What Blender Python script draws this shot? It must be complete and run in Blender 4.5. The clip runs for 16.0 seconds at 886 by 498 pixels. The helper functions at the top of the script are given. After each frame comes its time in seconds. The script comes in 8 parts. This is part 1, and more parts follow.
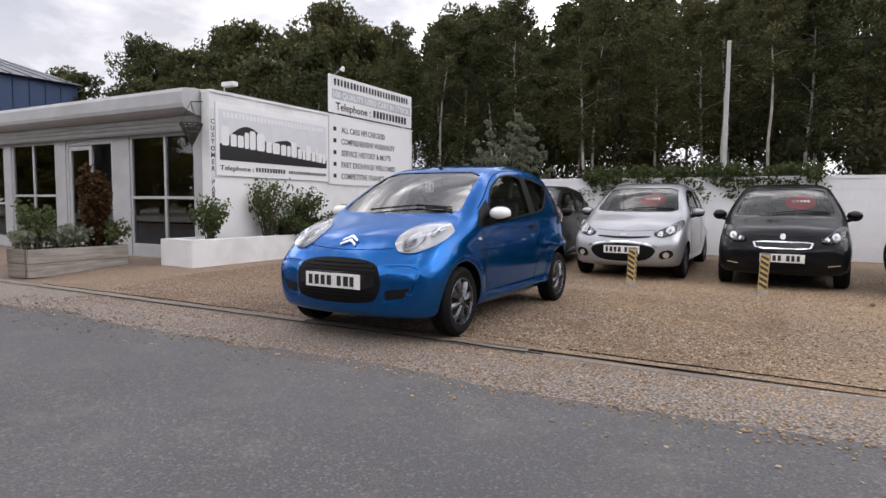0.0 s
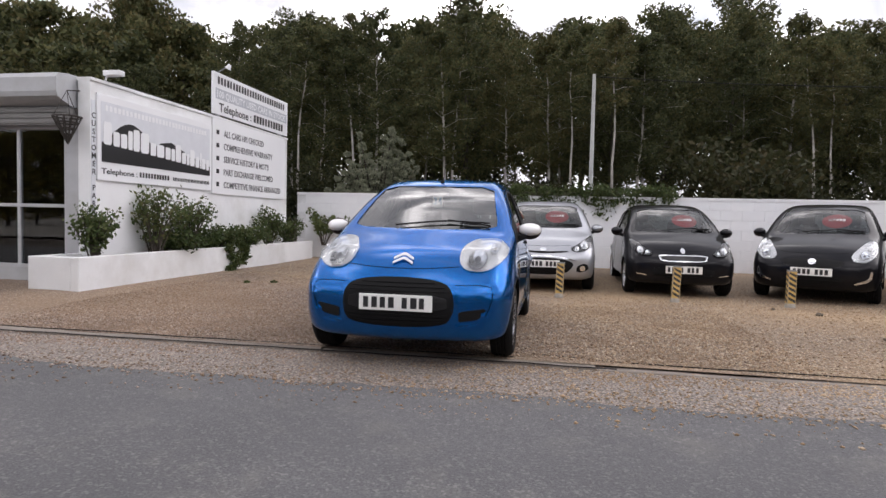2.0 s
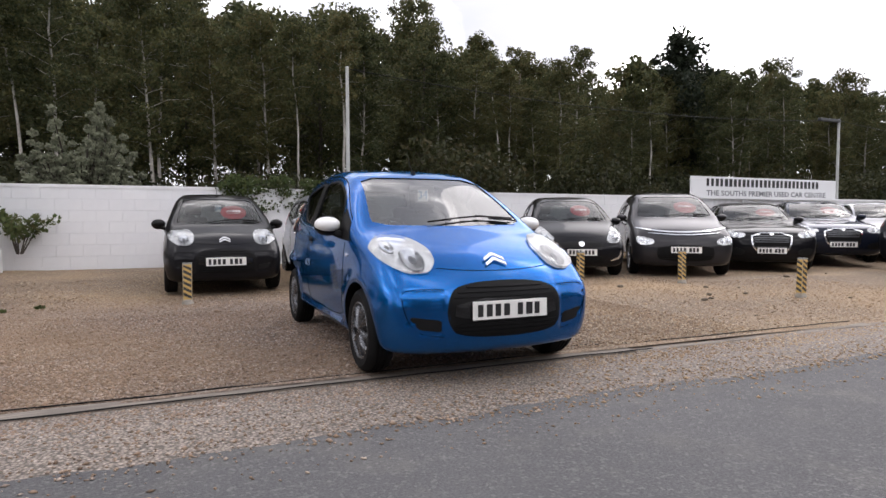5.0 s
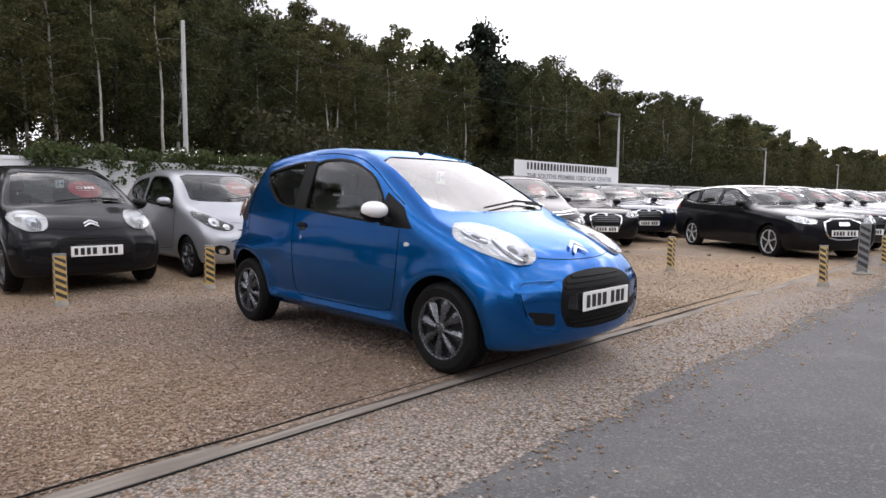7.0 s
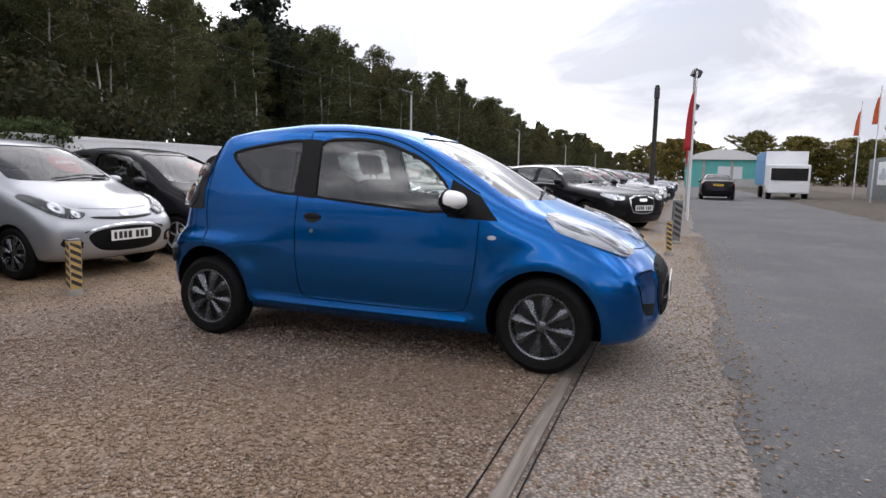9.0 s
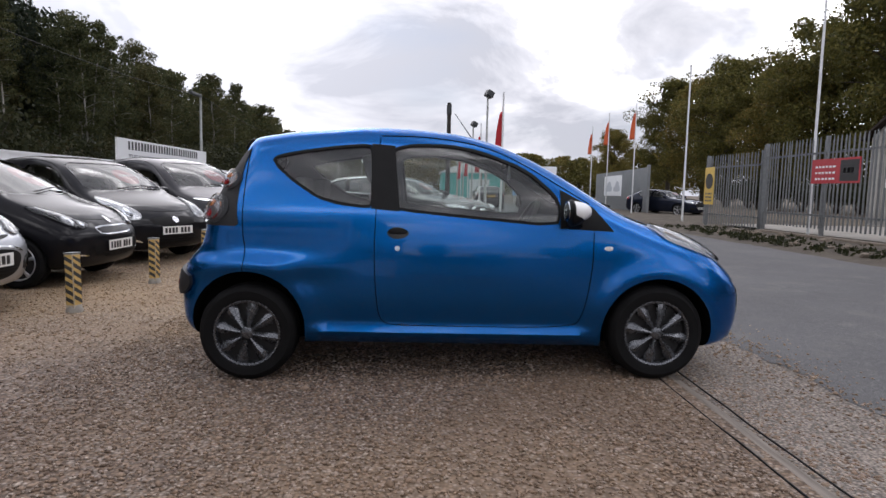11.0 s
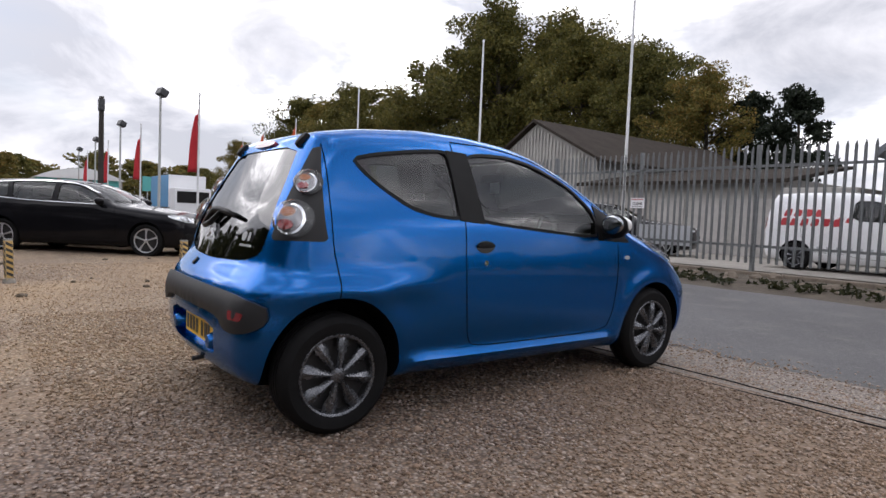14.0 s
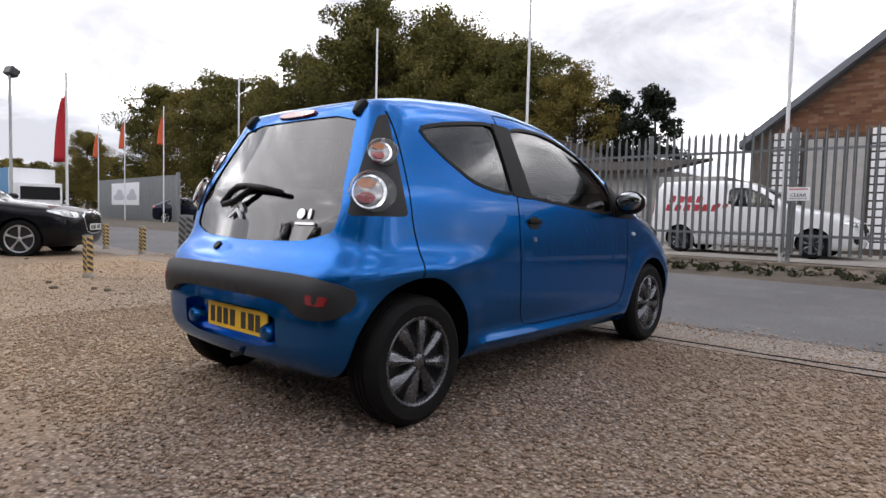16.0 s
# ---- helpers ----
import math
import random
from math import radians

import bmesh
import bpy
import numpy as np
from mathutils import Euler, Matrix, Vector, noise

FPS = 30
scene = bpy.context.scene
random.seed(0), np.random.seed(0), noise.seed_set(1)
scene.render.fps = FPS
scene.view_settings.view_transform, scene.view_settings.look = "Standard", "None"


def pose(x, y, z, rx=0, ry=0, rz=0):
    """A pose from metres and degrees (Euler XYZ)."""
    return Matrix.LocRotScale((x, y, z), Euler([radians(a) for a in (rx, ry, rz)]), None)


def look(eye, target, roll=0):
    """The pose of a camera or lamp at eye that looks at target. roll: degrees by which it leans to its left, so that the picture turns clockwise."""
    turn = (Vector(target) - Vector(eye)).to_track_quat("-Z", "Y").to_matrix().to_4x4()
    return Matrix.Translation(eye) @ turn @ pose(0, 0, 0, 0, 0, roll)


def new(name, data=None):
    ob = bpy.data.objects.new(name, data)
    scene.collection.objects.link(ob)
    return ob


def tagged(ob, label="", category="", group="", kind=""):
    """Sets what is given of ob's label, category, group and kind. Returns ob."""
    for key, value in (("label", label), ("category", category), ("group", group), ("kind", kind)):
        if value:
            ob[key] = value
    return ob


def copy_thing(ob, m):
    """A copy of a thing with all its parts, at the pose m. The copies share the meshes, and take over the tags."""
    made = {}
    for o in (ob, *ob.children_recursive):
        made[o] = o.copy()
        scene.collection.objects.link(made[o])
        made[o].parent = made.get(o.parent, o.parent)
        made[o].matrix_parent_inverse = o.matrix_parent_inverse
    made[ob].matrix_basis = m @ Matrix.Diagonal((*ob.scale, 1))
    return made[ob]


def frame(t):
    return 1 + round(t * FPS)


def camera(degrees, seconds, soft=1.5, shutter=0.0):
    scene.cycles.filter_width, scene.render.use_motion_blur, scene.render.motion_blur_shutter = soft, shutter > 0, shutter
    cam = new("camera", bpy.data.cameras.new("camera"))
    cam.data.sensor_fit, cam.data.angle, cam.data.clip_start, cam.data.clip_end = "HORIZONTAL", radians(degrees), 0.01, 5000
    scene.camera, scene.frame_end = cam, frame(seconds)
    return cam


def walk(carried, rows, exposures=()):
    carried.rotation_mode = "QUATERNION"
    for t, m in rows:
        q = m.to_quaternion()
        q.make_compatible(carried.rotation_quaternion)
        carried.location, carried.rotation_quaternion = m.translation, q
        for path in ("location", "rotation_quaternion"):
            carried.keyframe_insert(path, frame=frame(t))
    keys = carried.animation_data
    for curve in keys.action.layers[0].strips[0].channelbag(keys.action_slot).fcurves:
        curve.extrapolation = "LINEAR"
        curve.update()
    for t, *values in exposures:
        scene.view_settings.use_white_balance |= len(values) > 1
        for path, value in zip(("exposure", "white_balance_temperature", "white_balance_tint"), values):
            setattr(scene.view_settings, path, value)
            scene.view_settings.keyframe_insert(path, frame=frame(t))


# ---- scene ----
cam = camera(71.9, 16.0)
PATH = [
    (0, (2.955, -4.26, 1.058), (1.978, -2.521, 0.912), 0.5),
    (0.5, (2.569, -4.404, 1.05), (1.693, -2.607, 0.996), 0.8),
    (1, (2.05, -4.523, 1.057), (1.355, -2.65, 0.964), 0.4),
    (1.5, (1.571, -4.601, 1.085), (0.995, -2.688, 1.01), 2.0),
    (2, (1.05, -4.709, 1.048), (0.684, -2.745, 0.955), 1.3),
    (2.5, (0.547, -4.696, 1.044), (0.37, -2.706, 0.952), 1.7),
    (3, (0.012, -4.679, 1.038), (0.046, -2.683, 0.923), 1.2),
    (3.5, (-0.483, -4.557, 1.035), (-0.244, -2.575, 0.921), 1.4),
    (4, (-1.017, -4.422, 1.03), (-0.548, -2.481, 0.907), 0.7),
    (4.2, (-1.217, -4.318, 1.015), (-0.689, -2.39, 0.935), 0.4),
    (6.3, (-2.893, -3.102, 1.068), (-1.669, -1.531, 0.882), 0.6),
    (6.5, (-3.03, -2.947, 1.055), (-1.768, -1.406, 0.875), 0.7),
    (7, (-3.347, -2.53, 1.076), (-1.93, -1.129, 0.905), 0.6),
    (7.5, (-3.601, -2.095, 1.101), (-2.039, -0.862, 0.906), -0.0),
    (8, (-3.82, -1.624, 1.126), (-2.148, -0.547, 0.915), 1.6),
    (8.5, (-3.997, -1.163, 1.136), (-2.229, -0.255, 0.914), 1.0),
    (10.8, (-4.262, 1.141, 1.102), (-2.273, 1.149, 0.89), 2.3),
    (11, (-4.225, 1.341, 1.087), (-2.235, 1.283, 0.895), 1.3),
    (11.5, (-4.125, 1.762, 1.077), (-2.148, 1.518, 0.895), 2.0),
    (12, (-4.016, 2.227, 1.055), (-2.08, 1.755, 0.879), 1.2),
    (12.5, (-3.852, 2.616, 1.039), (-1.971, 1.968, 0.84), 3.1),
    (13, (-3.667, 3.012, 1.028), (-1.857, 2.173, 0.883), 1.7),
    (13.5, (-3.455, 3.313, 1.007), (-1.73, 2.309, 0.889), 1.4),
    (14, (-3.261, 3.603, 0.998), (-1.657, 2.413, 0.889), 2.4),
    (14.5, (-3.064, 3.826, 0.975), (-1.534, 2.541, 0.893), 2.0),
    (15, (-2.831, 3.956, 0.94), (-1.413, 2.548, 0.859), 2.0),
    (15.5, (-2.638, 4.09, 0.901), (-1.336, 2.575, 0.803), 0.6),
    (16, (-2.539, 4.181, 0.874), (-1.22, 2.681, 0.761), 1.5),
]
walk(cam, [(t, look(eye, target, roll)) for t, eye, target, roll in PATH],
     exposures=[(0, -0.05, 6450, 16), (2, 0.0, 6450, 17), (4, 0.1, 6450, 16), (7, 0.1, 6380, 16), (8.5, -0.09, 6300, 15), (11, -0.32, 6250, 16), (12, -0.32, 6250, 16), (13.5, -0.22, 6280, 16), (15, -0.14, 6330, 15), (16, -0.05, 6380, 15)])

# ---- world, sun and exposure ----
SUN_EL, SUN_AZ = 36.0, 60.0
world = bpy.data.worlds.new("overcast_sky")
scene.world = world
world.use_nodes = True
wn, wl = world.node_tree.nodes, world.node_tree.links
wn.clear()
w_out = wn.new("ShaderNodeOutputWorld")
sky = wn.new("ShaderNodeTexSky")
sky.sky_type, sky.sun_disc = "NISHITA", False
sky.sun_elevation, sky.sun_rotation = radians(SUN_EL), radians(SUN_AZ)
bg_sky = wn.new("ShaderNodeBackground")
bg_sky.inputs["Strength"].default_value = 0.12
wl.new(sky.outputs[0], bg_sky.inputs["Color"])
w_co = wn.new("ShaderNodeTexCoord")
w_map = wn.new("ShaderNodeMapping")
w_map.inputs["Location"].default_value, w_map.inputs["Scale"].default_value = (7.3, 2.1, 5.5), (1.0, 1.0, 2.2)
wl.new(w_co.outputs["Generated"], w_map.inputs["Vector"])
w_n1 = wn.new("ShaderNodeTexNoise")
w_n1.inputs["Scale"].default_value, w_n1.inputs["Detail"].default_value = 3.0, 9.0
w_n1.inputs["Roughness"].default_value, w_n1.inputs["Distortion"].default_value = 0.58, 0.5
wl.new(w_map.outputs[0], w_n1.inputs["Vector"])
w_r1 = wn.new("ShaderNodeValToRGB")
w_r1.color_ramp.elements[0].position, w_r1.color_ramp.elements[0].color = 0.39, (0.68, 0.70, 0.74, 1)
w_r1.color_ramp.elements[1].position, w_r1.color_ramp.elements[1].color = 0.49, (0.98, 0.99, 1.01, 1)
w_e = w_r1.color_ramp.elements.new(0.55)
w_e.color = (1.5, 1.5, 1.5, 1)
w_e = w_r1.color_ramp.elements.new(0.64)
w_e.color = (4.2, 4.15, 4.05, 1)
# the cloud is thicker high up to the north, over the wood
w_nd, w_thick, w_bias = wn.new("ShaderNodeVectorMath"), wn.new("ShaderNodeMapRange"), wn.new("ShaderNodeMath")
w_nd.operation, w_bias.operation, w_thick.interpolation_type = "DOT_PRODUCT", "SUBTRACT", "SMOOTHSTEP"
w_nd.inputs[1].default_value = Vector((0.30, 0.36, 0.883))
wl.new(w_co.outputs["Generated"], w_nd.inputs[0])
for k, v in (("From Min", 0.90), ("From Max", 1.0), ("To Max", 0.15)):
    w_thick.inputs[k].default_value = v
wl.new(w_nd.outputs["Value"], w_thick.inputs["Value"])
wl.new(w_n1.outputs["Fac"], w_bias.inputs[0])
wl.new(w_thick.outputs[0], w_bias.inputs[1])
wl.new(w_bias.outputs[0], w_r1.inputs[0])
bg_cloud = wn.new("ShaderNodeBackground")
bg_cloud.inputs["Strength"].default_value = 1.42
wl.new(w_r1.outputs[0], bg_cloud.inputs["Color"])
# the cloud is thin and bright round the hidden sun
w_nrm, w_dot = wn.new("ShaderNodeVectorMath"), wn.new("ShaderNodeVectorMath")
w_nrm.operation, w_dot.operation = "NORMALIZE", "DOT_PRODUCT"
_az, _el = radians(SUN_AZ), radians(SUN_EL)
sun_dir = Vector((math.sin(_az) * math.cos(_el), math.cos(_az) * math.cos(_el), math.sin(_el)))
w_dot.inputs[1].default_value = sun_dir
wl.new(w_co.outputs["Generated"], w_nrm.inputs[0])
wl.new(w_nrm.outputs[0], w_dot.inputs[0])
w_up, w_pow, w_glow = wn.new("ShaderNodeMath"), wn.new("ShaderNodeMath"), wn.new("ShaderNodeMath")
w_up.operation, w_pow.operation, w_glow.operation = "MAXIMUM", "POWER", "MULTIPLY_ADD"
w_up.inputs[1].default_value, w_pow.inputs[1].default_value = 0.0, 9.0
w_glow.inputs[1].default_value, w_glow.inputs[2].default_value = 1.1, 1.12
wl.new(w_dot.outputs["Value"], w_up.inputs[0])
wl.new(w_up.outputs[0], w_pow.inputs[0])
wl.new(w_pow.outputs[0], w_glow.inputs[0])
wl.new(w_glow.outputs[0], bg_cloud.inputs["Strength"])
w_n2 = wn.new("ShaderNodeTexNoise")
w_n2.inputs["Scale"].default_value, w_n2.inputs["Detail"].default_value = 3.1, 6.0
w_map2 = wn.new("ShaderNodeMapping")
w_map2.inputs["Location"].default_value, w_map2.inputs["Scale"].default_value = (4.2, 1.7, 0.4), (1.0, 1.0, 2.6)
wl.new(w_co.outputs["Generated"], w_map2.inputs["Vector"])
wl.new(w_map2.outputs[0], w_n2.inputs["Vector"])
w_r2 = wn.new("ShaderNodeValToRGB")
w_r2.color_ramp.elements[0].position, w_r2.color_ramp.elements[0].color = 0.24, (0.55, 0.55, 0.55, 1)
w_r2.color_ramp.elements[1].position, w_r2.color_ramp.elements[1].color = 0.52, (1, 1, 1, 1)
wl.new(w_n2.outputs["Fac"], w_r2.inputs[0])
w_mix = wn.new("ShaderNodeMixShader")
wl.new(w_r2.outputs[0], w_mix.inputs[0])
wl.new(bg_sky.outputs[0], w_mix.inputs[1])
wl.new(bg_cloud.outputs[0], w_mix.inputs[2])
wl.new(w_mix.outputs[0], w_out.inputs["Surface"])

sun = new("sun", bpy.data.lights.new("sun", "SUN"))
sun.data.energy, sun.data.angle, sun.data.color = 0.5, radians(40), (1.0, 0.96, 0.9)
sun.matrix_world = look(sun_dir * 40, (0, 0, 0))

# ---- materials ----
def ramp(nt, fac, stops):
    r = nt.nodes.new("ShaderNodeValToRGB")
    while len(r.color_ramp.elements) < len(stops):
        r.color_ramp.elements.new(0.5)
    for e, (p, c) in zip(r.color_ramp.elements, stops):
        e.position, e.color = p, (*c, 1)
    nt.links.new(fac, r.inputs[0])
    return r.outputs[0]


def tex(nt, scale, detail=4.0, rough=0.55, kind="noise", coord="Object", stretch=None):
    co = nt.nodes.new("ShaderNodeTexCoord")
    src = co.outputs[coord]
    if stretch:
        mp = nt.nodes.new("ShaderNodeMapping")
        mp.inputs["Scale"].default_value = stretch
        nt.links.new(src, mp.inputs["Vector"])
        src = mp.outputs[0]
    if kind == "voronoi":
        n = nt.nodes.new("ShaderNodeTexVoronoi")
        n.inputs["Scale"].default_value = scale
        nt.links.new(src, n.inputs["Vector"])
        return n
    n = nt.nodes.new("ShaderNodeTexNoise")
    n.inputs["Scale"].default_value, n.inputs["Detail"].default_value, n.inputs["Roughness"].default_value = scale, detail, rough
    nt.links.new(src, n.inputs["Vector"])
    return n


def mixc(nt, fac, a, b, mode="MIX"):
    m = nt.nodes.new("ShaderNodeMix")
    m.data_type, m.blend_type = "RGBA", mode
    for sock, v in ((m.inputs[0], fac), (m.inputs[6], a), (m.inputs[7], b)):
        if isinstance(v, (int, float)):
            sock.default_value = v
        elif isinstance(v, tuple):
            sock.default_value = (*v, 1)
        else:
            nt.links.new(v, sock)
    return m.outputs[2]


def bump(nt, height, strength, distance, prev=None):
    b = nt.nodes.new("ShaderNodeBump")
    b.inputs["Strength"].default_value, b.inputs["Distance"].default_value = strength, distance
    nt.links.new(height, b.inputs["Height"])
    if prev is not None:
        nt.links.new(prev, b.inputs["Normal"])
    return b.outputs[0]


def base(name):
    m = bpy.data.materials.new(name)
    m.use_nodes = True
    return m, m.node_tree, m.node_tree.nodes["Principled BSDF"]


def surface(name, colour, rough=0.6, metal=0.0, vary=0.12, scale=6.0, fine=60.0, relief=0.0, coat=0.0, spec=0.5, dirt=None):
    """A plain surface with broad and fine variation of its colour and roughness."""
    m, nt, p = base(name)
    n1, n2 = tex(nt, scale), tex(nt, fine, 3.0)
    dark = tuple(c * (1 - vary) for c in colour)
    lite = tuple(min(1, c * (1 + vary)) for c in colour)
    col = ramp(nt, n1.outputs["Fac"], [(0.3, dark), (0.7, lite)])
    col = mixc(nt, 0.35 * min(1, vary * 4), col, ramp(nt, n2.outputs["Fac"], [(0.35, dark), (0.65, lite)]))
    if dirt:
        n3 = tex(nt, dirt[1], 6.0, 0.65)
        col = mixc(nt, ramp(nt, n3.outputs["Fac"], [(0.48, (0, 0, 0)), (0.68, (dirt[2],) * 3)]), col, dirt[0])
    nt.links.new(col, p.inputs["Base Color"])
    r = nt.nodes.new("ShaderNodeMapRange")
    r.inputs["To Min"].default_value, r.inputs["To Max"].default_value = max(0.02, rough - 0.08), min(1, rough + 0.08)
    nt.links.new(n2.outputs["Fac"], r.inputs["Value"])
    nt.links.new(r.outputs[0], p.inputs["Roughness"])
    p.inputs["Metallic"].default_value = metal
    p.inputs["Coat Weight"].default_value = coat
    p.inputs["Coat Roughness"].default_value = 0.04
    p.inputs["Specular IOR Level"].default_value = spec
    if relief:
        nt.links.new(bump(nt, n2.outputs["Fac"], 0.5, relief), p.inputs["Normal"])
    return m


def paint(name, colour, metal=0.3, rough=0.32, coat=1.0):
    """Car paint with fine flakes under a clear coat and a film of dust."""
    m, nt, p = base(name)
    fl = tex(nt, 900.0, 1.0)
    dust = tex(nt, 3.0, 6.0)
    lite = tuple(min(1, c * 1.25 + 0.004) for c in colour)
    col = ramp(nt, fl.outputs["Fac"], [(0.35, colour), (0.7, lite)])
    col = mixc(nt, ramp(nt, dust.outputs["Fac"], [(0.45, (0, 0, 0)), (0.75, (0.008,) * 3)]), col, (0.32, 0.29, 0.25))
    nt.links.new(col, p.inputs["Base Color"])
    p.inputs["Metallic"].default_value, p.inputs["Roughness"].default_value = metal, rough
    p.inputs["Specular IOR Level"].default_value = 0.05
    p.inputs["Coat Weight"].default_value, p.inputs["Coat Roughness"].default_value = coat, 0.03
    p.inputs["Coat IOR"].default_value = 1.32
    p.inputs["Specular Tint"].default_value = (*[(c / max(colour)) ** 0.4 for c in colour], 1)
    return m


def glass(name, tint, gloss=1.0, ior=1.5):
    """A thin pane: clear with a tint, and a mirror sheen that grows at grazing angles."""
    m, nt, p = base(name)
    nt.nodes.remove(p)
    out = nt.nodes["Material Output"]
    tr, gl = nt.nodes.new("ShaderNodeBsdfTransparent"), nt.nodes.new("ShaderNodeBsdfGlossy")
    tr.inputs[0].default_value = (*tint, 1)
    gl.inputs["Color"].default_value, gl.inputs["Roughness"].default_value = (gloss, gloss, gloss, 1), 0.015
    fr, mx = nt.nodes.new("ShaderNodeFresnel"), nt.nodes.new("ShaderNodeMixShader")
    fr.inputs["IOR"].default_value = ior
    nt.links.new(fr.outputs[0], mx.inputs[0])
    nt.links.new(tr.outputs[0], mx.inputs[1])
    nt.links.new(gl.outputs[0], mx.inputs[2])
    nt.links.new(mx.outputs[0], out.inputs["Surface"])
    return m


def asphalt_mat():
    m, nt, p = base("asphalt")
    agg = tex(nt, 190.0, kind="voronoi")
    n1, n2, n3 = tex(nt, 0.35, 5.0, 0.6), tex(nt, 2.2, 6.0, 0.65), tex(nt, 90.0, 3.0)
    col = ramp(nt, n1.outputs["Fac"], [(0.38, (0.050, 0.0495, 0.054)), (0.64, (0.104, 0.102, 0.107))])
    col = mixc(nt, 0.34, col, ramp(nt, n3.outputs["Fac"], [(0.35, (0.045, 0.046, 0.049)), (0.68, (0.24, 0.238, 0.236))]))
    col = mixc(nt, ramp(nt, n2.outputs["Fac"], [(0.52, (0, 0, 0)), (0.75, (0.5,) * 3)]), col, (0.20, 0.187, 0.168))
    chip = tex(nt, 75.0, kind="voronoi")
    sepc = nt.nodes.new("ShaderNodeSeparateColor")
    nt.links.new(chip.outputs["Color"], sepc.inputs[0])
    col = mixc(nt, ramp(nt, sepc.outputs[0], [(0.80, (0, 0, 0)), (0.95, (0.38,) * 3)]), col, (0.27, 0.262, 0.25))
    col = mixc(nt, ramp(nt, sepc.outputs[1], [(0.80, (0, 0, 0)), (0.95, (0.35,) * 3)]), col, (0.05, 0.05, 0.052))
    trk = tex(nt, 0.5, 5.0, 0.6, stretch=(0.12, 1.4, 1.0))
    col = mixc(nt, ramp(nt, trk.outputs["Fac"], [(0.42, (0.30,) * 3), (0.62, (0, 0, 0))]), col, (0.075, 0.075, 0.079))
    nt.links.new(col, p.inputs["Base Color"])
    p.inputs["Roughness"].default_value = 0.82
    nt.links.new(bump(nt, agg.outputs["Distance"], 0.6, 0.004, bump(nt, n2.outputs["Fac"], 0.4, 0.01)), p.inputs["Normal"])
    return m


def gravel_mat(name, tones, island=False, damp=True):
    """Gravel: many small stones in buff, grey and brown, with darker damp patches that have a shape of their own."""
    m, nt, p = base(name)
    if island:
        g = nt.nodes.new("ShaderNodeNewGeometry")
        col = ramp(nt, g.outputs["Random Per Island"], [(i / (len(tones) - 1), t) for i, t in enumerate(tones)])
    else:
        v = tex(nt, 62.0, kind="voronoi")
        sep = nt.nodes.new("ShaderNodeSeparateColor")
        nt.links.new(v.outputs["Color"], sep.inputs[0])
        col = ramp(nt, sep.outputs[0], [(i / (len(tones) - 1), t) for i, t in enumerate(tones)])
        # shade in the gaps between stones, multiplied into the colour towards each rim
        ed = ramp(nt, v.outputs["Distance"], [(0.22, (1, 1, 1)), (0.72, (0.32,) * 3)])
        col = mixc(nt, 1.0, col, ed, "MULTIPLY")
        nt.links.new(bump(nt, v.outputs["Distance"], -0.9, 0.012), p.inputs["Normal"])
    n1, n2 = tex(nt, 0.8, 6.0, 0.62), tex(nt, 0.23, 4.0)
    if damp:
        col = mixc(nt, ramp(nt, n1.outputs["Fac"], [(0.48, (0, 0, 0)), (0.68, (0.5,) * 3)]), col, (0.125, 0.082, 0.057))
        col = mixc(nt, ramp(nt, n2.outputs["Fac"], [(0.42, (0, 0, 0)), (0.62, (0.35,) * 3)]), col, (0.40, 0.275, 0.165))
    if damp:
        # fresher, yellower gravel towards the rows of cars
        co, sx, n4 = nt.nodes.new("ShaderNodeTexCoord"), nt.nodes.new("ShaderNodeSeparateXYZ"), tex(nt, 0.9, 5.0, 0.6)
        nt.links.new(co.outputs["Object"], sx.inputs[0])
        steps = []
        for k, (lo, hi) in enumerate(((-0.6, 1.6), (3.6, 5.6))):
            mr = nt.nodes.new("ShaderNodeMapRange")
            mr.interpolation_type = "SMOOTHSTEP"
            mr.inputs["From Min"].default_value, mr.inputs["From Max"].default_value = lo, hi
            wv = nt.nodes.new("ShaderNodeMath")
            wv.operation = "MULTIPLY_ADD"
            wv.inputs[1].default_value = 2.2
            nt.links.new(n4.outputs["Fac"], wv.inputs[0])
            off = nt.nodes.new("ShaderNodeMath")
            off.operation = "SUBTRACT"
            off.inputs[1].default_value = 1.1
            nt.links.new(sx.outputs[k], off.inputs[0])
            nt.links.new(off.outputs[0], wv.inputs[2])
            nt.links.new(wv.outputs[0], mr.inputs["Value"])
            steps.append(mr.outputs[0])
        mx = nt.nodes.new("ShaderNodeMath")
        mx.operation = "MAXIMUM"
        nt.links.new(steps[0], mx.inputs[0])
        nt.links.new(steps[1], mx.inputs[1])
        col = mixc(nt, mx.outputs[0], col, (1.30, 1.28, 1.12), "MULTIPLY")
    nt.links.new(col, p.inputs["Base Color"])
    p.inputs["Roughness"].default_value = 0.85
    return m


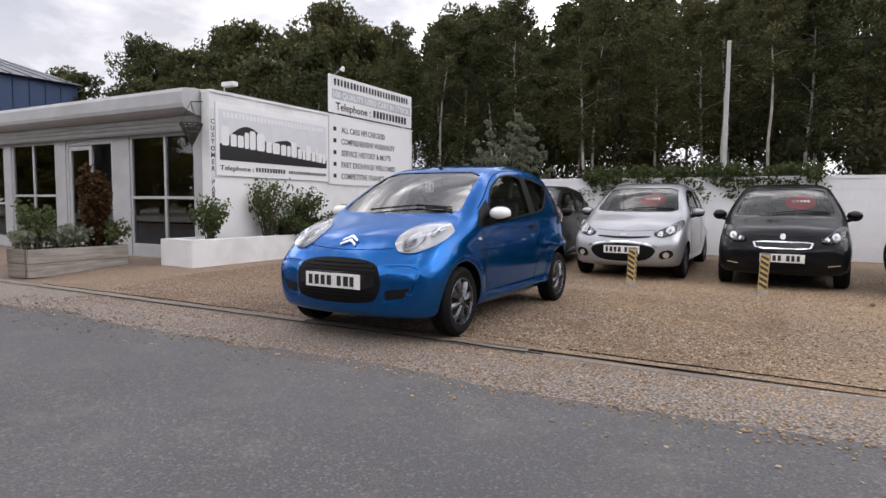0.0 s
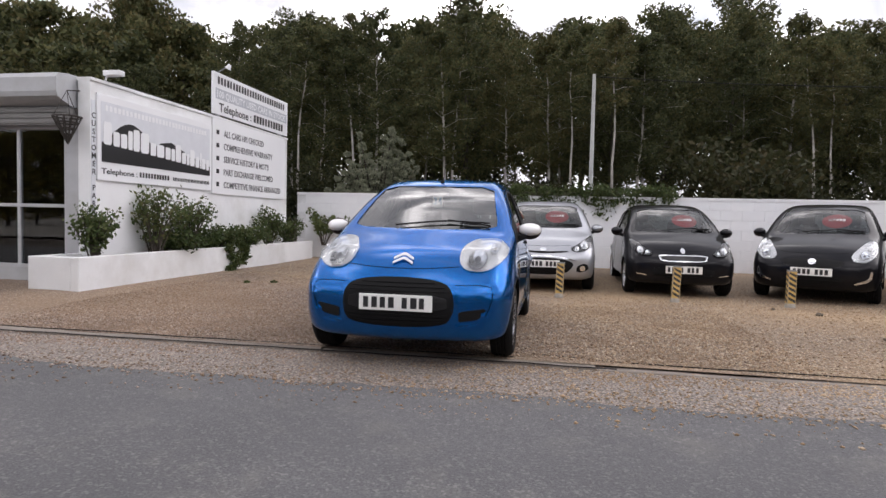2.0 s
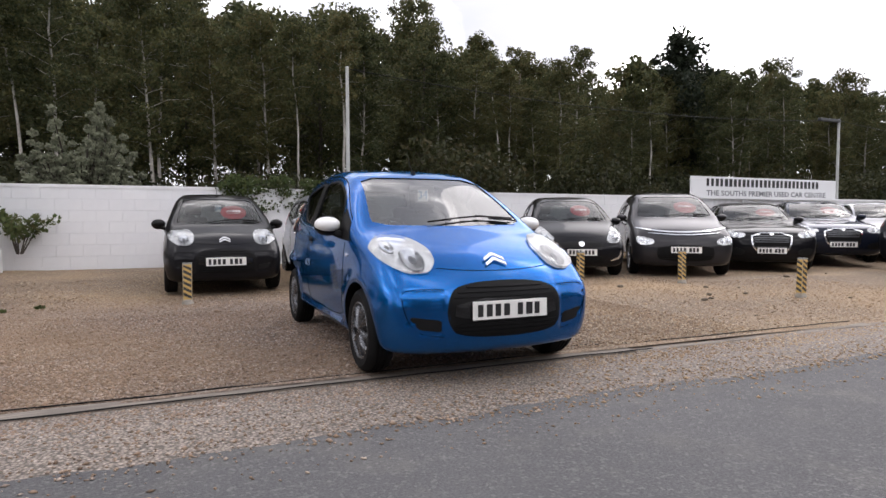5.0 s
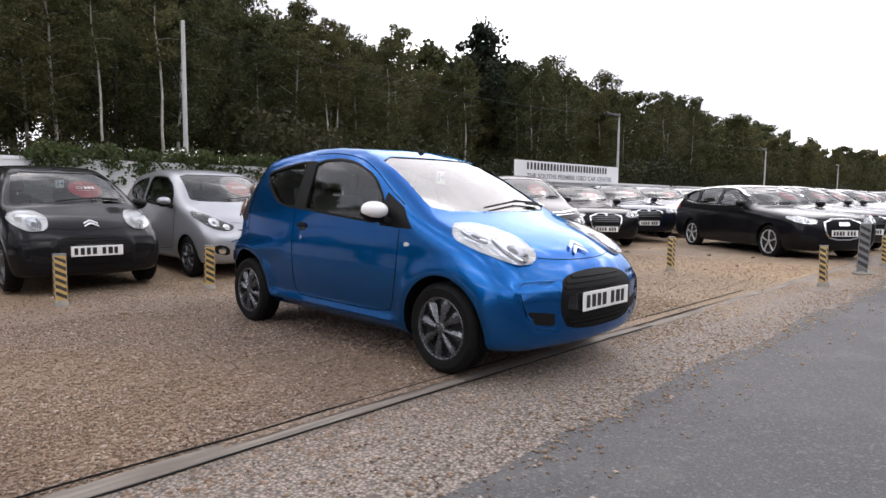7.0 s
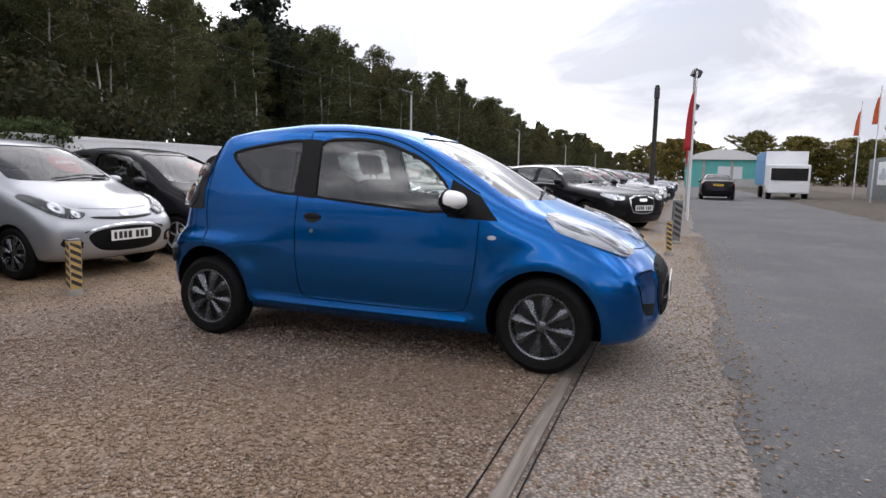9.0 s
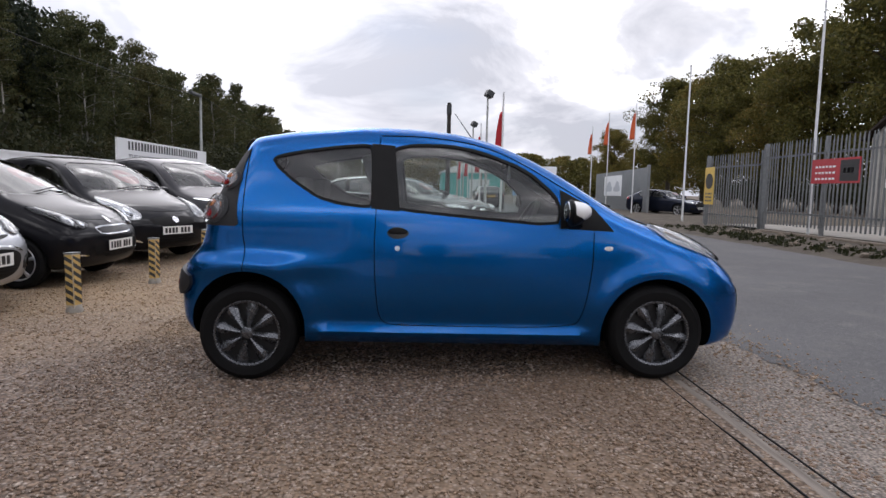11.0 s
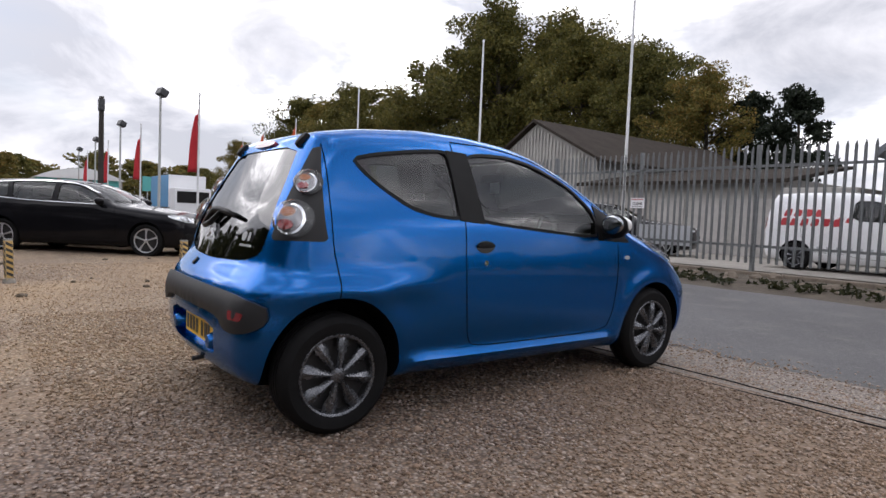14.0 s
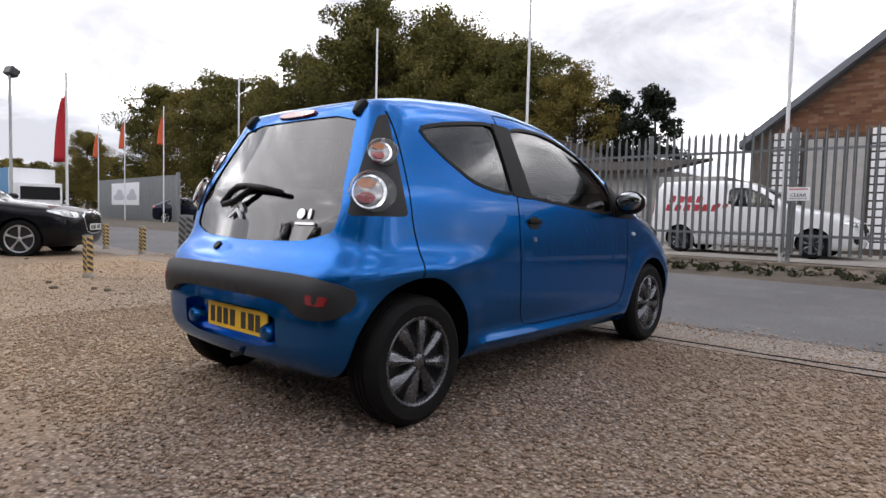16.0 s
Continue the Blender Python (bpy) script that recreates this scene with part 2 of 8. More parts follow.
def block_paint_mat():
    m, nt, p = base("white_masonry_paint")
    n1, n2, n3 = tex(nt, 1.1, 6.0, 0.65), tex(nt, 14.0, 5.0), tex(nt, 0.5, 5.0, stretch=(3.0, 3.0, 0.35))
    oi = nt.nodes.new("ShaderNodeObjectInfo")
    col = ramp(nt, n1.outputs["Fac"], [(0.32, (0.70, 0.715, 0.745)), (0.6, (0.84, 0.85, 0.875))])
    col = mixc(nt, ramp(nt, n3.outputs["Fac"], [(0.55, (0, 0, 0)), (0.8, (0.5,) * 3)]), col, (0.45, 0.44, 0.41))
    col = mixc(nt, 0.6, col, ramp(nt, oi.outputs["Random"], [(0, (0.79, 0.80, 0.83)), (1, (0.84, 0.85, 0.87))]))
    nt.links.new(col, p.inputs["Base Color"])
    p.inputs["Roughness"].default_value = 0.78
    nt.links.new(bump(nt, n2.outputs["Fac"], 0.5, 0.004), p.inputs["Normal"])
    return m


def wood_mat(name, dark, lite, along=(0.6, 9.0, 9.0)):
    m, nt, p = base(name)
    g = tex(nt, 4.0, 7.0, 0.6, stretch=along)
    n = tex(nt, 1.4, 4.0)
    col = ramp(nt, g.outputs["Fac"], [(0.3, dark), (0.65, lite)])
    col = mixc(nt, ramp(nt, n.outputs["Fac"], [(0.5, (0, 0, 0)), (0.7, (0.5,) * 3)]), col, tuple(c * 0.6 for c in dark))
    nt.links.new(col, p.inputs["Base Color"])
    p.inputs["Roughness"].default_value = 0.85
    nt.links.new(bump(nt, g.outputs["Fac"], 0.5, 0.006), p.inputs["Normal"])
    return m


def leaf_mat(name, tones, through_light=0.35):
    m, nt, p = base(name)
    g, oi = nt.nodes.new("ShaderNodeNewGeometry"), nt.nodes.new("ShaderNodeObjectInfo")
    add = nt.nodes.new("ShaderNodeMath")
    add.operation = "MULTIPLY_ADD"
    nt.links.new(oi.outputs["Random"], add.inputs[0])
    add.inputs[1].default_value = 0.35
    sc = nt.nodes.new("ShaderNodeMath")
    sc.operation = "MULTIPLY"
    sc.inputs[1].default_value = 0.65
    nt.links.new(g.outputs["Random Per Island"], sc.inputs[0])
    nt.links.new(sc.outputs[0], add.inputs[2])
    col = ramp(nt, add.outputs[0], [(i / (len(tones) - 1), t) for i, t in enumerate(tones)])
    nt.links.new(col, p.inputs["Base Color"])
    p.inputs["Roughness"].default_value = 0.6
    p.inputs["Specular IOR Level"].default_value = 0.2
    if through_light:
        tl, mx = nt.nodes.new("ShaderNodeBsdfTranslucent"), nt.nodes.new("ShaderNodeMixShader")
        mx.inputs[0].default_value = through_light
        nt.links.new(col, tl.inputs["Color"])
        nt.links.new(p.outputs[0], mx.inputs[1])
        nt.links.new(tl.outputs[0], mx.inputs[2])
        nt.links.new(mx.outputs[0], nt.nodes["Material Output"].inputs["Surface"])
    return m


M = {}
M["asphalt"] = asphalt_mat()
STONE = [(0.078, 0.050, 0.036), (0.182, 0.122, 0.086), (0.267, 0.184, 0.131), (0.329, 0.240, 0.176), (0.209, 0.164, 0.139), (0.472, 0.396, 0.338), (0.134, 0.085, 0.061)]
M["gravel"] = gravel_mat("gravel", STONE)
M["stone"] = gravel_mat("gravel_stone", STONE, island=True)
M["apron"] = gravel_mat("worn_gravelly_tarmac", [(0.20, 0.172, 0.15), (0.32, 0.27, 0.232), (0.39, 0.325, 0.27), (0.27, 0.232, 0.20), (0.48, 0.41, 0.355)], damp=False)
M["soil"] = surface("rough_soil", (0.12, 0.095, 0.07), 0.95, vary=0.4, scale=1.5, fine=30, relief=0.03)
M["verge"] = surface("dark_weedy_soil", (0.072, 0.057, 0.042), 0.95, vary=0.45, scale=1.8, fine=30, relief=0.03, dirt=((0.15, 0.125, 0.095), 2.2, 0.5))
M["white_block"] = block_paint_mat()
M["mortar"] = surface("painted_joint", (0.70, 0.71, 0.73), 0.9, vary=0.15)
M["render_white"] = surface("white_rendered_wall", (0.78, 0.79, 0.80), 0.75, vary=0.07, scale=1.2, fine=40, relief=0.002, dirt=((0.5, 0.49, 0.46), 0.9, 0.5))
M["sign_white"] = surface("white_sign_board", (0.80, 0.81, 0.83), 0.35, vary=0.03, scale=1.0)
M["sign_grey"] = surface("grey_print", (0.46, 0.48, 0.52), 0.4, vary=0.05)
M["sign_pale"] = surface("pale_print", (0.66, 0.68, 0.72), 0.4, vary=0.04)
M["sign_black"] = surface("black_print", (0.018, 0.018, 0.02), 0.4, vary=0.2)
M["sign_dark"] = surface("dark_grey_print", (0.07, 0.07, 0.08), 0.45, vary=0.2)
M["sign_red"] = surface("red_print", (0.42, 0.03, 0.04), 0.4, vary=0.1)
M["sign_yellow"] = surface("yellow_print", (0.62, 0.42, 0.08), 0.45, vary=0.1)
# white frames, piers and fascia: the front's shade is put into these greys
M["white_frame"] = surface("shaded_white_upvc", (0.44, 0.45, 0.465), 0.4, vary=0.08)
M["pier_paint"] = surface("shaded_grubby_paint", (0.43, 0.44, 0.455), 0.7, vary=0.12, scale=2.0, fine=40, dirt=((0.32, 0.31, 0.29), 1.3, 0.5))
M["timber"] = wood_mat("weathered_timber", (0.13, 0.110, 0.094), (0.27, 0.235, 0.20), (0.5, 8.0, 8.0))
M["timber_y"] = wood_mat("weathered_planter_board", (0.16, 0.145, 0.125), (0.36, 0.335, 0.30), (8.0, 0.5, 8.0))
M["galv"] = surface("galvanised_steel", (0.225, 0.236, 0.244), 0.5, metal=0.55, vary=0.16, scale=8, fine=120)
M["shutter"] = surface("dull_grey_shutter", (0.20, 0.195, 0.19), 0.6, vary=0.15, scale=4, fine=60)
M["pole_white"] = surface("white_pole_paint", (0.72, 0.73, 0.74), 0.4, vary=0.06)
M["concrete"] = surface("old_concrete", (0.30, 0.28, 0.25), 0.9, vary=0.22, scale=2.0, fine=40, relief=0.006)
M["rubble"] = surface("earthy_rubble", (0.17, 0.14, 0.11), 0.95, vary=0.35, scale=5.0, fine=40, relief=0.006)
M["pole_grey"] = surface("concrete_pole", (0.42, 0.43, 0.42), 0.8, vary=0.12, scale=3.0)
M["bollard_y"] = surface("faded_yellow_tape", (0.55, 0.37, 0.12), 0.55, vary=0.18, scale=12)
M["bollard_k"] = surface("worn_black_tape", (0.035, 0.034, 0.034), 0.55, vary=0.4, scale=12)
M["bollard_body"] = surface("pale_post_paint", (0.42, 0.37, 0.29), 0.65, vary=0.2, scale=10)
M["liner"] = surface("black_arch_liner", (0.005, 0.005, 0.005), 0.95, vary=0.3, spec=0.05)
M["rubber"] = surface("tyre_rubber", (0.008, 0.008, 0.0085), 0.72, vary=0.3, scale=9, fine=90, spec=0.12)
M["black_plastic"] = surface("black_plastic", (0.009, 0.009, 0.0095), 0.5, spec=0.14, vary=0.15, scale=12, fine=200, relief=0.0004)
M["gloss_black"] = surface("gloss_black_trim", (0.010, 0.010, 0.011), 0.18, vary=0.1)
M["grille_black"] = surface("black_grille_plastic", (0.006, 0.006, 0.0065), 0.55, spec=0.12, vary=0.15, scale=12)
M["grey_plastic"] = surface("dark_grey_bumper_plastic", (0.019, 0.019, 0.0205), 0.5, spec=0.3, vary=0.1, scale=10, fine=220, relief=0.0003)
M["hubcap"] = surface("grey_wheel_trim", (0.125, 0.13, 0.142), 0.27, metal=0.75, vary=0.1, scale=18)
M["alloy"] = surface("silver_alloy", (0.62, 0.63, 0.65), 0.3, metal=0.75, vary=0.08)
M["dark_metal"] = surface("brake_dark_metal", (0.03, 0.03, 0.032), 0.6, metal=0.3, vary=0.3)
M["chrome"] = surface("chrome", (0.82, 0.83, 0.85), 0.10, metal=1.0, vary=0.03)
M["silver_badge"] = surface("silver_badge", (0.78, 0.79, 0.81), 0.22, metal=0.6, vary=0.03)
M["lamp_silver"] = surface("silvered_lamp_bowl", (0.80, 0.81, 0.83), 0.12, metal=0.95, vary=0.12, scale=45, fine=50, relief=0.001)
M["lamp_grey"] = surface("grey_lamp_inner", (0.14, 0.145, 0.155), 0.3, metal=0.7, vary=0.3, scale=70)
M["reflector"] = surface("lamp_reflector", (0.90, 0.91, 0.92), 0.17, metal=0.7, vary=0.08, scale=30, fine=34, relief=0.0015)
M["amber"] = surface("amber_lens", (0.42, 0.14, 0.04), 0.2, vary=0.1)
M["red_dark"] = surface("dark_red_reflector", (0.20, 0.007, 0.009), 0.25, vary=0.2)
M["red_lens"] = surface("red_lens", (0.30, 0.012, 0.014), 0.15, vary=0.15, coat=1.0)
M["white_cap"] = surface("white_mirror_paint", (0.80, 0.80, 0.80), 0.3, vary=0.02, coat=0.8)
M["plate_white"] = surface("white_number_plate", (0.80, 0.80, 0.78), 0.35, vary=0.05)
M["plate_yellow"] = surface("yellow_number_plate", (0.85, 0.52, 0.03), 0.35, vary=0.05)
M["cloth"] = surface("grey_seat_cloth", (0.10, 0.10, 0.105), 0.9, vary=0.2, scale=20, fine=200, relief=0.001)
M["cabin"] = surface("grey_cabin_lining", (0.13, 0.13, 0.135), 0.85, vary=0.1)
M["dash"] = surface("dark_dashboard", (0.035, 0.035, 0.038), 0.65, vary=0.1)
M["sticker_red"] = surface("red_price_sticker", (0.42, 0.025, 0.035), 0.5, vary=0.05)
M["sticker_white"] = surface("white_lettering", (0.75, 0.72, 0.72), 0.5, vary=0.03)
M["glass_car"] = glass("car_glass", (0.80, 0.86, 0.83), ior=1.72)
M["glass_front"] = glass("clear_windscreen", (0.50, 0.56, 0.54), ior=1.45)
M["glass_screen"] = glass("windscreen_glass", (0.58, 0.66, 0.62), ior=2.15)
M["glass_rear"] = glass("privacy_glass", (0.11, 0.125, 0.125), ior=1.68)
M["lamp_clear"] = surface("ribbed_clear_lens", (0.30, 0.29, 0.30), 0.2, metal=0.7, vary=0.15, scale=60)
M["glass_lamp"] = glass("lamp_cover_glass", (0.95, 0.96, 0.97), ior=1.5)
M["glass_dark"] = glass("smoked_glass", (0.22, 0.22, 0.23))
M["glass_shop"] = glass("shop_window_glass", (0.62, 0.64, 0.66), ior=1.75)
M["mirror"] = surface("mirror_glass", (0.40, 0.42, 0.44), 0.03, metal=1.0, vary=0.0)
M["blue"] = paint("bright_blue_metallic", (0.0004, 0.087, 0.305), 0.92, 0.27)
M["black"] = paint("black_paint", (0.004, 0.004, 0.0055), 0.0, 0.35, 0.7)
M["silver"] = paint("silver_metallic", (0.36, 0.37, 0.395), 0.65, 0.36)
M["graphite"] = paint("graphite_metallic", (0.024, 0.023, 0.026), 0.3, 0.36, 0.8)
M["navy"] = paint("dark_navy_metallic", (0.008, 0.011, 0.022), 0.3, 0.35)
M["car_white"] = paint("white_car_paint", (0.72, 0.73, 0.75), 0.0, 0.4)
M["bark_birch"] = surface("pale_birch_bark", (0.32, 0.30, 0.27), 0.9, vary=0.45, scale=2.5, fine=20, relief=0.01)
M["bark"] = surface("dark_bark", (0.06, 0.05, 0.04), 0.95, vary=0.3, scale=6, fine=25, relief=0.02)
M["leaf_birch"] = leaf_mat("birch_leaves", [(0.028, 0.036, 0.017), (0.048, 0.058, 0.025), (0.075, 0.083, 0.034), (0.112, 0.108, 0.042), (0.128, 0.100, 0.042)])
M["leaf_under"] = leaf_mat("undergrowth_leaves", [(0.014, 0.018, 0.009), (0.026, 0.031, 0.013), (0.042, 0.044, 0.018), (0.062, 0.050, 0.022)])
M["leaf_oak"] = leaf_mat("broad_leaves", [(0.055, 0.060, 0.018), (0.105, 0.104, 0.028), (0.17, 0.142, 0.038), (0.26, 0.165, 0.044)])
M["leaf_pine"] = leaf_mat("pine_needles", [(0.012, 0.018, 0.012), (0.022, 0.030, 0.018), (0.035, 0.042, 0.024)])
M["leaf_shrub"] = leaf_mat("shrub_leaves", [(0.035, 0.055, 0.02), (0.07, 0.10, 0.035), (0.11, 0.13, 0.05), (0.13, 0.11, 0.05)])
M["leaf_grey"] = leaf_mat("grey_green_leaves", [(0.13, 0.145, 0.10), (0.20, 0.215, 0.15), (0.28, 0.29, 0.205)])
M["leaf_rust"] = leaf_mat("browned_conifer", [(0.035, 0.02, 0.010), (0.075, 0.038, 0.016), (0.055, 0.042, 0.016)])
M["leaf_ivy"] = leaf_mat("ivy_leaves", [(0.03, 0.05, 0.018), (0.06, 0.085, 0.03), (0.10, 0.11, 0.04)])
M["flag_red"] = surface("red_flag_cloth", (0.50, 0.025, 0.035), 0.8, vary=0.1)
M["flag_orange"] = surface("orange_flag_cloth", (0.62, 0.12, 0.04), 0.8, vary=0.1)
M["clad_blue"] = surface("blue_metal_cladding", (0.035, 0.065, 0.14), 0.5, metal=0.2, vary=0.1, scale=1)
M["roof_grey"] = surface("grey_sheet_roof", (0.16, 0.17, 0.19), 0.55, metal=0.3, vary=0.15, scale=1.0)
M["roof_old"] = surface("mossy_cement_roof", (0.040, 0.033, 0.028), 0.95, spec=0.1, vary=0.3, scale=1.5, fine=12, relief=0.01)
M["clad_old"] = surface("weathered_pale_cladding", (0.36, 0.35, 0.33), 0.85, vary=0.2, scale=1.2, fine=10)
M["brick"] = leaf_mat("red_brick", [(0.022, 0.017, 0.017), (0.062, 0.032, 0.026), (0.124, 0.059, 0.037), (0.192, 0.094, 0.052), (0.260, 0.166, 0.104), (0.034, 0.024, 0.022)], 0.0)
M["brick_joint"] = surface("dark_mortar", (0.12, 0.098, 0.082), 0.95, vary=0.2)
M["teal"] = surface("teal_sheet", (0.10, 0.42, 0.40), 0.55, vary=0.08, scale=1)
M["lorry_blue"] = surface("blue_curtain", (0.06, 0.24, 0.46), 0.55, vary=0.08)
M["dark_wood"] = surface("dark_creosoted_pole", (0.035, 0.03, 0.026), 0.9, vary=0.3, scale=4)
M["steel_dark"] = surface("dark_floodlight", (0.05, 0.052, 0.055), 0.45, metal=0.4, vary=0.15)
M["room_dark"] = surface("dim_room_wall", (0.40, 0.385, 0.37), 0.9, vary=0.1)
M["room_floor"] = surface("dim_carpet", (0.09, 0.088, 0.09), 0.95, vary=0.2)


# ---- mesh helpers ----
def mesh_ob(name, verts, faces, mats, parent=None, label="", smooth=False, index=None):
    me = bpy.data.meshes.new(name)
    me.from_pydata([tuple(v) for v in verts], [], [tuple(f) for f in faces])
    for m in (mats if isinstance(mats, (list, tuple)) else [mats]):
        me.materials.append(m)
    if index is not None:
        me.polygons.foreach_set("material_index", index)
    if smooth:
        me.polygons.foreach_set("use_smooth", [True] * len(me.polygons))
    me.update()
    ob = new(name, me)
    ob.parent = parent
    if label:
        ob["label"] = label
    return ob


def part(name, bm, material, parent=None, label="", smooth=False):
    me = bpy.data.meshes.new(name)
    bmesh.ops.recalc_face_normals(bm, faces=bm.faces)
    bm.to_mesh(me)
    bm.free()
    me.materials.append(material)
    if smooth:
        sharpen(me, 40)
    ob = new(name, me)
    ob.parent = parent
    if label:
        ob["label"] = label
    return ob


def sharpen(me, degrees):
    """Smooth faces, with edges sharp above the angle."""
    bm = bmesh.new()
    bm.from_mesh(me)
    lim = radians(degrees)
    for f in bm.faces:
        f.smooth = True
    for e in bm.edges:
        e.smooth = not (len(e.link_faces) == 2 and e.calc_face_angle(0) > lim)
    bm.to_mesh(me)
    bm.free()


def empty(name, label, category, group="", m=None):
    ob = new(name)
    ob.empty_display_size = 0.2
    if m is not None:
        ob.matrix_basis = m
    return tagged(ob, label, category, group)


def add_box(bm, x0, x1, y0, y1, z0, z1, bevel=0.0, m=None):
    g = bmesh.ops.create_cube(bm, size=1.0)
    vs = g["verts"]
    for v in vs:
        v.co = Vector((x0 + (v.co.x + 0.5) * (x1 - x0), y0 + (v.co.y + 0.5) * (y1 - y0), z0 + (v.co.z + 0.5) * (z1 - z0)))
    if bevel:
        es = list({e for v in vs for e in v.link_edges})
        r = bmesh.ops.bevel(bm, geom=es, offset=bevel, segments=2, affect="EDGES", profile=0.6)
        vs = list({v for f in r["faces"] for v in f.verts} | {v for v in vs if v.is_valid})
    if m is not None:
        bmesh.ops.transform(bm, matrix=m, verts=vs)
    return vs


def box(name, x0, x1, y0, y1, z0, z1, material, parent=None, label="", bevel=0.0, m=None):
    bm = bmesh.new()
    add_box(bm, x0, x1, y0, y1, z0, z1, bevel, m)
    return part(name, bm, material, parent, label)


def add_tube(bm, a, b, r0, r1=None, seg=10, caps=True):
    a, b = Vector(a), Vector(b)
    r1 = r0 if r1 is None else r1
    d = b - a
    g = bmesh.ops.create_cone(bm, cap_ends=caps, segments=seg, radius1=r0, radius2=r1, depth=d.length)
    bmesh.ops.transform(bm, matrix=Matrix.Translation((a + b) / 2) @ d.to_track_quat("Z", "Y").to_matrix().to_4x4(), verts=g["verts"])
    return g["verts"]


def tube(name, a, b, r0, material, parent=None, r1=None, seg=10, label=""):
    bm = bmesh.new()
    add_tube(bm, a, b, r0, r1, seg)
    return part(name, bm, material, parent, label, smooth=True)


def lathe(name, prof, material, parent=None, seg=40, axis="X", label="", m=None):
    """Turns a profile of (radius, along) round an axis."""
    vs, fs = [], []
    n = len(prof)
    for i in range(seg):
        a = 2 * math.pi * i / seg
        c, s = math.cos(a), math.sin(a)
        for r, h in prof:
            vs.append((h, r * c, r * s) if axis == "X" else (r * c, r * s, h))
    for i in range(seg):
        j = (i + 1) % seg
        for k in range(n - 1):
            fs.append((i * n + k, j * n + k, j * n + k + 1, i * n + k + 1))
    bm = bmesh.new()
    bv = [bm.verts.new(m @ Vector(v) if m is not None else v) for v in vs]
    for f in fs:
        bm.faces.new([bv[q] for q in f])
    return part(name, bm, material, parent, label, smooth=True)


def prism(name, poly, axis, a, b, mats, parent=None, index=0, label=""):
    """A closed outline pushed from a to b along an axis."""
    def at(p, d):
        return {"x": (d, p[0], p[1]), "y": (p[0], d, p[1]), "z": (p[0], p[1], d)}[axis]
    n = len(poly)
    bm = bmesh.new()
    lo, hi = [bm.verts.new(at(p, a)) for p in poly], [bm.verts.new(at(p, b)) for p in poly]
    bm.faces.new(lo), bm.faces.new(hi)
    for i in range(n):
        j = (i + 1) % n
        bm.faces.new((lo[i], lo[j], hi[j], hi[i]))
    bmesh.ops.recalc_face_normals(bm, faces=bm.faces)
    me = bpy.data.meshes.new(name)
    for f in bm.faces:
        f.material_index = index
    bm.to_mesh(me)
    bm.free()
    for m in (mats if isinstance(mats, (list, tuple)) else [mats]):
        me.materials.append(m)
    ob = new(name, me)
    ob.parent = parent
    if label:
        ob["label"] = label
    return ob


def words(name, text, height, m, material, parent=None, width=None, align="LEFT", label=""):
    """Raised lettering in the built-in font. height: of a capital. m: its place, x along the line and z out of the face."""
    cu = bpy.data.curves.new(name, "FONT")
    cu.body, cu.size, cu.extrude, cu.align_x = text, height / 0.70, 0.002, align
    cu.resolution_u = 2
    cu.offset = height * 0.022
    tmp = bpy.data.objects.new(name, cu)
    me = bpy.data.meshes.new_from_object(tmp)
    bpy.data.objects.remove(tmp)
    bpy.data.curves.remove(cu)
    if width:
        xs = [v.co.x for v in me.vertices]
        k = width / max(1e-6, max(xs) - min(xs))
        x0 = min(xs) if align == "LEFT" else (max(xs) + min(xs)) / 2
        for v in me.vertices:
            v.co.x = (v.co.x - x0) * k
    me.materials.clear()
    me.materials.append(material)
    ob = new(name, me)
    ob.parent = parent
    ob.matrix_basis = m
    if label:
        ob["label"] = label
    return ob


BAR = {}


def bars(name, count, length, height, m, material, parent=None, gap=0.25, seed=1, thick=0.0025):
    """A row of upright bars in place of characters, each a piece of its own on one shared mesh."""
    rnd = random.Random(seed)
    if material.name not in BAR:
        bm = bmesh.new()
        add_box(bm, 0, 1, 0, 1, 0, 1)
        BAR[material.name] = bpy.data.meshes.new("bar")
        bm.to_mesh(BAR[material.name])
        bm.free()
        BAR[material.name].materials.append(material)
    step = length / count
    for i in range(count):
        w = step * (1 - gap) * rnd.uniform(0.75, 1.0)
        ob = new("bar", BAR[material.name])
        ob.parent = parent
        ob.matrix_basis = m @ Matrix.Translation((i * step, 0, 0)) @ Matrix.Diagonal((w, height, thick, 1))


def sweep(name, line, radii, material, parent=None, seg=8, label=""):
    """One round bar along a bent line."""
    pts = [Vector(p) for p in line]
    vs, fs = [], []
    for i, p in enumerate(pts):
        d = (pts[min(len(pts) - 1, i + 1)] - pts[max(0, i - 1)]).normalized()
        u = d.cross(Vector((0, 0, 1)) if abs(d.z) < 0.9 else Vector((1, 0, 0))).normalized()
        w = d.cross(u)
        for k in range(seg):
            a = 2 * math.pi * k / seg
            vs.append(p + (u * math.cos(a) + w * math.sin(a)) * radii[i])
    for i in range(len(pts) - 1):
        for k in range(seg):
            j = (k + 1) % seg
            fs.append((i * seg + k, i * seg + j, (i + 1) * seg + j, (i + 1) * seg + k))
    fs += [tuple(range(seg))[::-1], tuple((len(pts) - 1) * seg + k for k in range(seg))]
    return mesh_ob(name, vs, fs, material, parent, label, smooth=True)


FACE_PX = Matrix(((0, 0, 1, 0), (1, 0, 0, 0), (0, 1, 0, 0), (0, 0, 0, 1)))      # lettering on a face that looks to +x, reading along +y
FACE_NY = Matrix(((1, 0, 0, 0), (0, 0, -1, 0), (0, 1, 0, 0), (0, 0, 0, 1)))     # on a face that looks to -y, reading along +x
